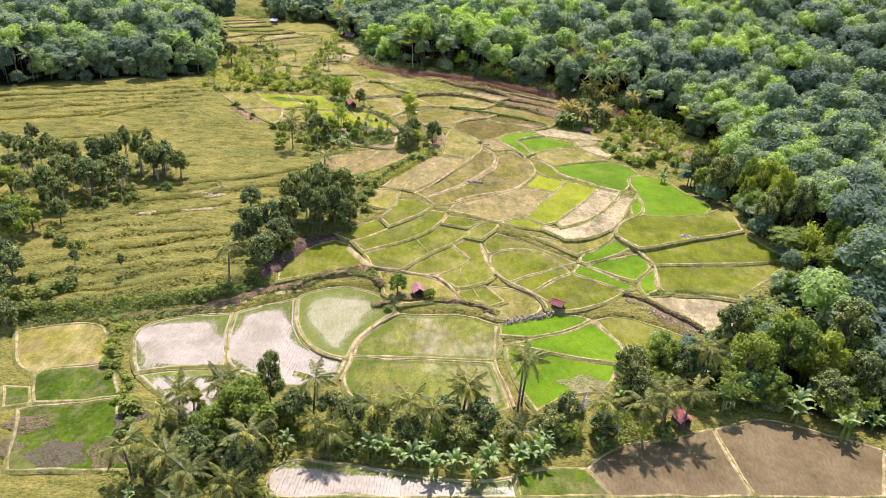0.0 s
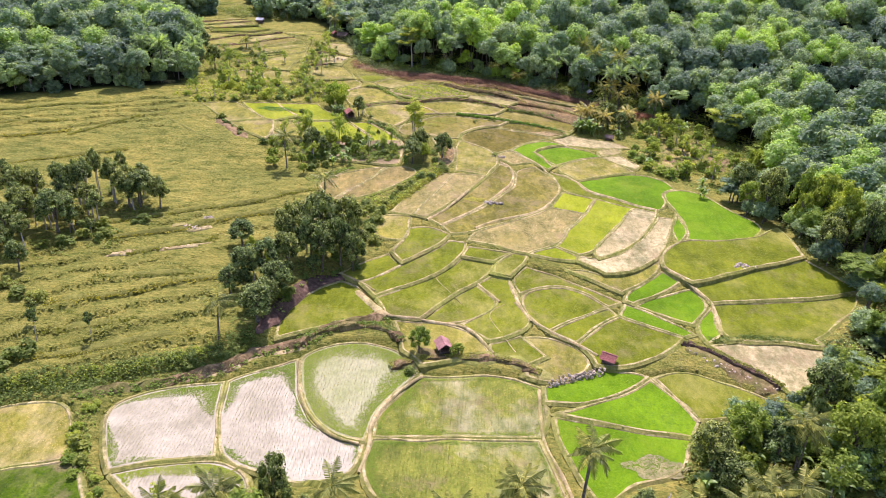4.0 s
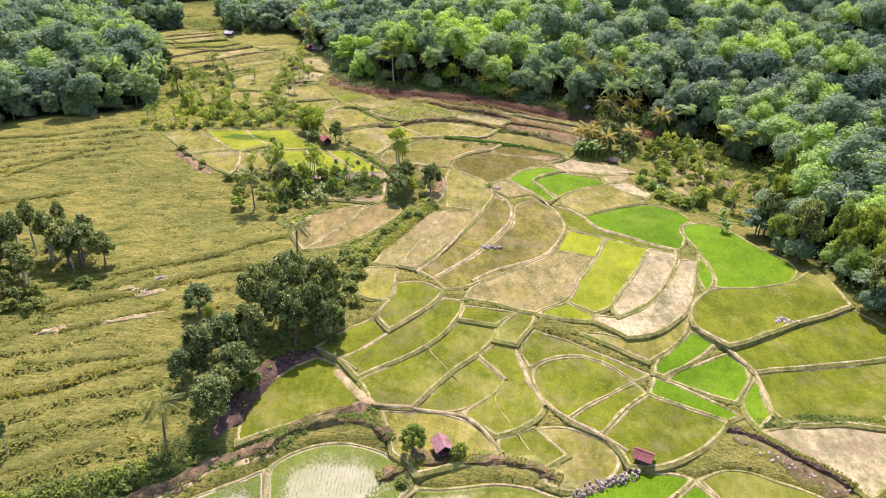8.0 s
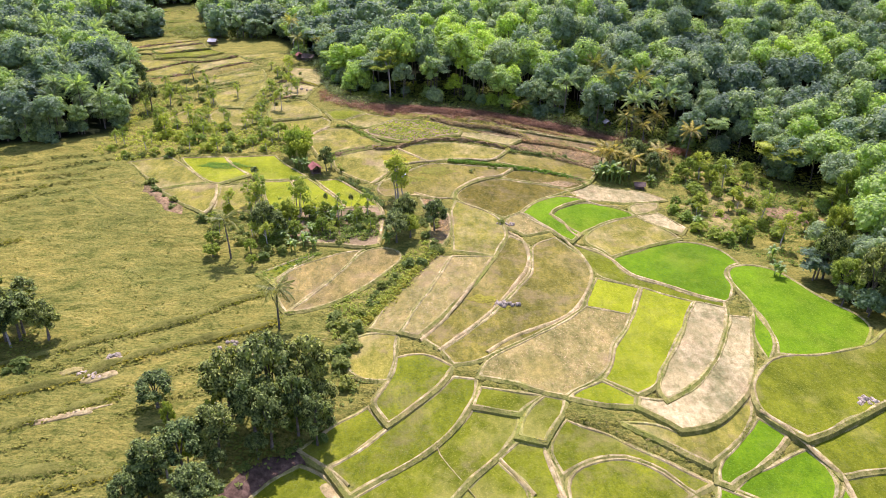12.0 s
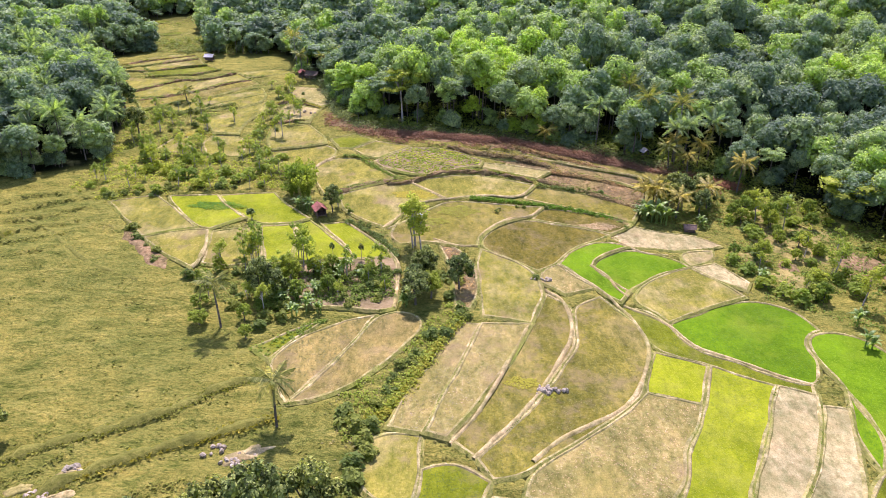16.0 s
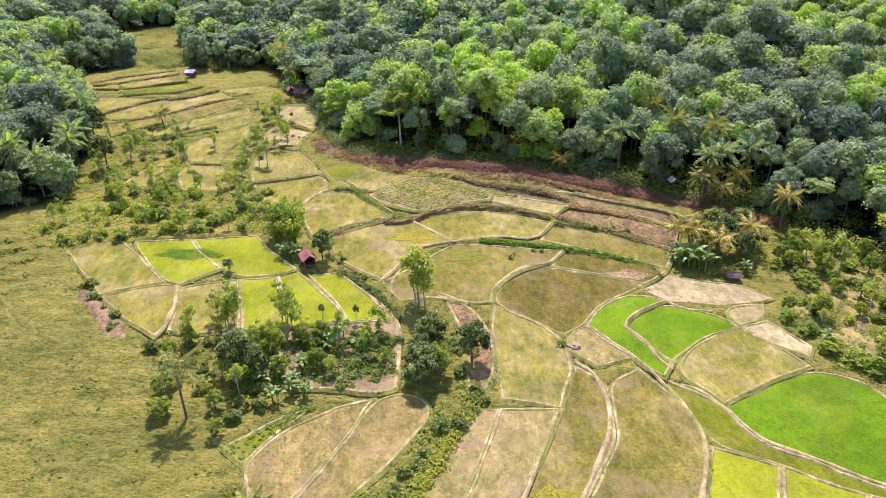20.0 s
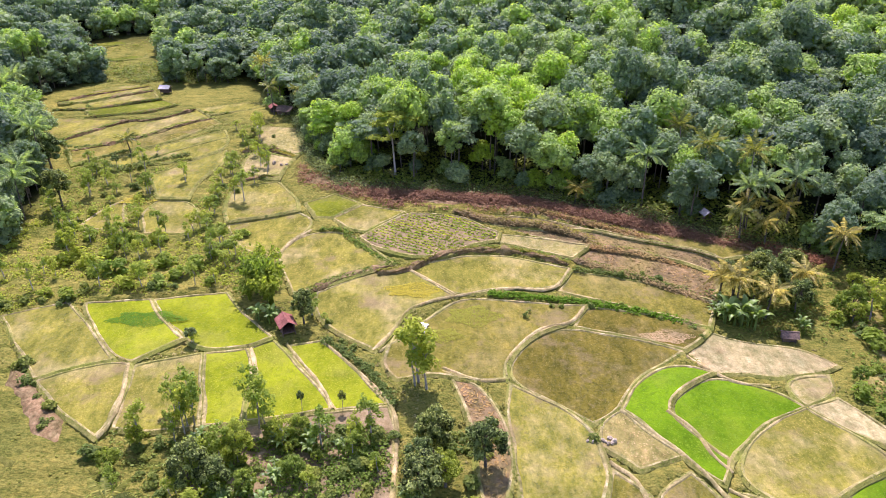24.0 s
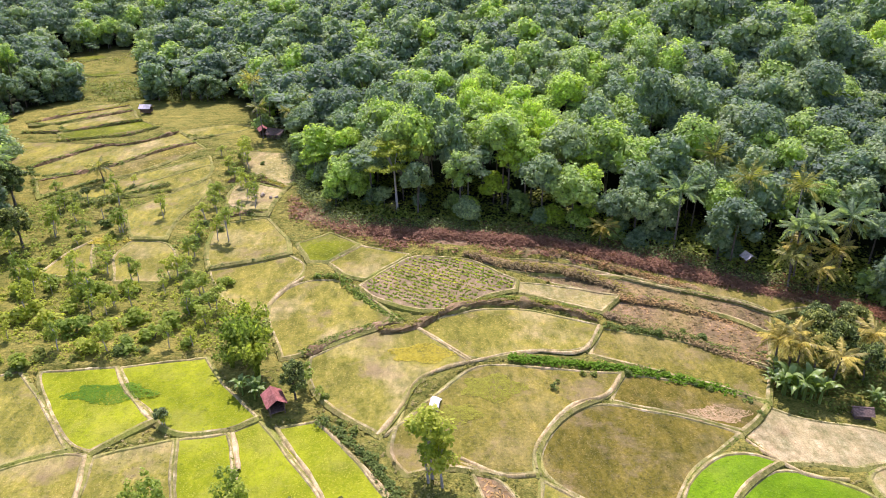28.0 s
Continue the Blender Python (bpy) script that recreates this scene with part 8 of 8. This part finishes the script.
verge([(-16.4, 145.2), (-12.5, 152.0), (-9.1, 158.3), (-3.4, 170.8), (-2.3, 173.8)], 1.6, 5, 0.6, LEAF_LIGHT, 4, "bright green weeds along a terrace bank")
verge([(-15.6, 145.8), (-13.1, 149.2), (-10.6, 153.4), (-8.3, 159.7), (-5.7, 165.8), (-3.0, 171.4)], 0.9, 6, 0.45, YELLOW_WEED, 30, "yellow-green grass hanging over a terrace rim")
verge([(-14.4, 195.1), (-17.9, 202.4), (-23.3, 208.5), (-26.1, 211.2)], 0.9, 5, 0.4, LEAF_BUSH, 5, "bright green weeds along a terrace bank")
verge([(-24.0, 94.9), (-20.4, 99.5), (-15.0, 100.7), (-10.6, 100.4)], 0.7, 5, 0.3, CROP["lime"], 6, "bright green weeds along a terrace bank")
verge([(-88.1, 283.6), (-82.1, 287.1), (-79.4, 290.2), (-72.3, 294.5)], 0.8, 5, 0.8, LEAF_BUSH, 7, "bright green weeds along a terrace bank")
verge([(-113.8, 329.4), (-100.0, 331.9), (-89.0, 341.2)], 0.7, 5, 0.5, LEAF_BUSH, 8, "bright green weeds along a terrace bank")
verge([(-127.0, 337.1), (-117.3, 337.2), (-96.9, 348.0)], 0.7, 5, 0.5, LEAF_BUSH, 9, "bright green weeds along a terrace bank")
verge([(-3.3, 257.0), (6.4, 251.7), (15.4, 249.8), (23.6, 245.0), (23.6, 242.2)], 0.8, 11, 0.5, CROP["dry"], 20, "dry straw-coloured grass hanging over a terrace bank")
verge([(11.0, 258.5), (26.1, 249.6), (35.7, 243.8), (45.0, 238.9), (50.1, 235.2)], 0.8, 11, 0.5, CROP["dry"], 21, "dry straw-coloured grass hanging over a terrace bank")
verge([(23.5, 241.8), (31.6, 239.4), (40.7, 234.9), (45.2, 229.9)], 0.8, 11, 0.5, CROP["dry"], 22, "dry straw-coloured grass hanging over a terrace bank")
verge([(19.6, 236.5), (30.1, 230.2), (35.9, 225.7), (41.6, 221.7)], 0.8, 11, 0.5, CROP["dry"], 23, "dry straw-coloured grass hanging over a terrace bank")
verge([(-22, 267), (-8, 264), (6, 261.5), (14.5, 259), (26, 253.8), (38, 247.8), (50, 241.8), (58, 238)], 1.3, 36, 1.1, RED_SHRUB, 31, "band of tall reddish-brown shrubs at the foot of the woods")
verge([(58, 241), (64, 238.5), (70, 236)], 1.5, 26, 1.1, RED_SHRUB, 32, "band of tall reddish-brown shrubs at the foot of the woods")
for k, line in enumerate(FAR_RIMS):
    verge(line, 0.7, 3.5, 0.42, LEAF_BUSH, 70 + k, "dark weeds along the bund of a far terrace")
for k, line in enumerate(([(-31, 273), (-22, 269.5), (-8, 267.5), (6, 266), (14, 263), (24, 258.5)], [(26, 258), (38, 252.5), (48, 248), (58, 243), (66, 240)], [(-32, 276), (-40, 291), (-46, 320), (-57, 338)])):
    verge(line, 2.0, 7, 1.9, LEAF_DARK, 50 + k, "dense dark shrubs under the trees at the edge of the woods")
verge([(-76, 75.5), (-60, 80), (-48, 84), (-39, 88), (-32, 93.5)], 2.4, 5, 0.75, LEAF_BUSH, 61, "dark weedy thicket along the edge of the meadow")
verge([(-70, 77.5), (-58, 81.5), (-46, 85.6), (-38, 89.6)], 1.4, 5, 0.55, LEAF_SCRUB, 62, "yellow-green weeds in the thicket at the meadow's edge")
verge(edge_line, 1.7, 5, 0.4, LEAF_LIGHT, 60, "light green weeds hanging over an earth bank")
hair = tuple((a * 0.12, b * 0.3) for a, b in flat)
for line in ([(12.2, 108.9), (9.8, 106.9), (9, 104.3), (10.4, 100.9), (13.5, 94.2)], [(-1.7, 118.4), (-0.7, 115.7), (4, 108.7)]):
    strip("water_hose", line, hair, PATH_EARTH, "thin pale hose laid across the rice", "hose", -0.15, 0.1, "", on_bund=True)
trail = ((-0.5, -0.05), (-0.3, 0.04), (0.3, 0.04), (0.5, -0.05))
strip("path", [(-99.4, 211.8), (-89.9, 205.6), (-80, 195), (-74.2, 189.4), (-61.7, 183.4)], trail, MEADOW_BANK, "faint trodden trail across the meadow", "path", 0.03, 0.3)
for k, line in enumerate(([(-142, 186.4), (-114.8, 194.9)], [(-136.5, 177), (-109, 186.3)], [(-148.7, 197.3), (-133.5, 204.8), (-110, 214.5)], [(-107.6, 183.6), (-94.9, 201.7)], [(-120, 160), (-100, 172), (-88, 176)])):
    grass_bank(line, 0.5, 30 + k)


def weed_patch(x, y, rx, ry, leaf, label, seed):
    """A patch of another growth inside a field."""
    rng = np.random.RandomState(seed)
    n = int(rx * ry * 150)
    a, r = rng.uniform(0, 2 * math.pi, n), np.sqrt(rng.uniform(0, 1, n))
    wob = 1 + 0.35 * np.sin(3 * a + seed) * np.cos(2 * a)
    px, py = x + np.cos(a) * r * rx * wob, y + np.sin(a) * r * ry * wob
    poly = [p for p in FIELDS if inside(p, x, y)]
    lvl = level_at(LEVELS[[k for k, p in enumerate(FIELDS) if inside(p, x, y)][0]], px, py) if poly else np.full(n, land_at(x, y))
    v, f = blades(px, py, lvl + 0.07, 0.02, 0.2, rng)
    tagged(new("weed_patch", grid_mesh("weed_patch", v, f, leaf)), label, "crop patch", kind="stuff")


def bare_patch(x, y, rx, ry, mat, label, seed, turn=0.4):
    """A low uneven scar of bare soil that sinks away at its ragged rim."""
    rng = np.random.RandomState(seed)
    a = np.linspace(0, 2 * math.pi, 29)[:-1]
    wob = 1 + 0.3 * np.sin(3 * a + seed) * np.cos(2 * a + 1) + rng.normal(0, 0.08, len(a))
    rows = []
    for s, h in ((0.02, 0.3), (0.3, 0.28), (0.55, 0.24), (0.8, 0.2), (0.95, 0.1), (1.1, -0.4)):
        dx, dy = np.cos(a) * wob * rx * s, np.sin(a) * wob * ry * s
        px, py = x + dx * math.cos(turn) - dy * math.sin(turn), y + dx * math.sin(turn) + dy * math.cos(turn)
        rows.append(np.column_stack([px, py, land(px, py) + h * 0.8 + rng.normal(0, 0.06, len(a))]))
    n, m = len(a), len(rows)
    f = [(i * n + k, i * n + n * 1 + k, (i + 1) * n + (k + 1) % n, i * n + (k + 1) % n) for i in range(m - 1) for k in range(n)]
    tagged(new("bare_patch", grid_mesh("bare_patch", np.concatenate(rows), np.array(f), mat, True)), label, "bare ground", kind="structure")


for k, spot in enumerate(((71.5, 205, 6, 8), (78, 212, 5, 4), (64, 190, 3.5, 4.5), (60, 199, 2.5, 4), (66, 214, 4, 4), (70, 222, 4, 3))):
    bare_patch(*spot, FIELD["stubble"], "dry tan patch of bare ground in the scrub", k)
for k, spot in enumerate(((82, 200, 4.5, 4), (87, 196, 4, 3), (79, 193, 3, 2.5), (66, 196, 2, 2.5))):
    bare_patch(*spot, RED_EARTH, "pinkish eroded scar of bare earth in the scrub", 10 + k)
for k, spot in enumerate(((-31.6, 139.8, 3.4, 1.2), (-53.8, 136.2, 1.8, 0.8), (-63.8, 120.1, 4.5, 0.8), (-54.2, 132, 3, 0.9), (-58.7, 133.8, 1.6, 0.8), (-54, 123.5, 5, 0.7))):
    bare_patch(*spot, PATH_EARTH, "pale bare earth worn into the meadow", 20 + k)
for k, spot in enumerate(((-55.2, 49.5, 3.4, 2.0), (-47, 43.8, 4, 3), (-39.2, 45.5, 3.2, 4), (-40, 52, 2.2, 3), (-56, 44, 3, 2))):
    weed_patch(*spot, CROP["worn"], "purplish-brown bare patch in bright rice", 40 + k)
weed_patch(-12.5, 225.7, 5, 2.4, YELLOW_WEED, "bright yellow-green patch inside a ripening field", 1)
weed_patch(-2.3, 218, 4.5, 3, YELLOW_WEED, "golden-green patch of ripe rice", 2)
weed_patch(-7, 212.3, 3, 2, YELLOW_WEED, "golden-green patch of ripe rice", 3)
weed_patch(7.3, 155.4, 2.6, 1.4, YELLOW_WEED, "yellow flowering weeds in a brown terrace", 4)
weed_patch(10.3, 152.4, 1.6, 0.9, YELLOW_WEED, "yellow flowering weeds in a brown terrace", 5)
weed_patch(32.5, 69.0, 4.4, 2.2, CROP["pale"], "pale dried-out patch in bright rice", 6)
weed_patch(29.4, 211.4, 4, 1.8, CROP["stubble"], "pale dried mud patch in a brown terrace", 7)
weed_patch(-75.8, 265.9, 4, 2, YELLOW_WEED, "yellow-green weed patch on fallow ground", 8)
weed_patch(-57, 217, 6, 2.2, CROP["lime"], "darker green patch in yellow rice", 9)



# the models that were copied stand in for no place of their own
for models, _, _ in KIND.values():
    for model in models:
        for ob in (*model.children_recursive, model):
            bpy.data.objects.remove(ob)
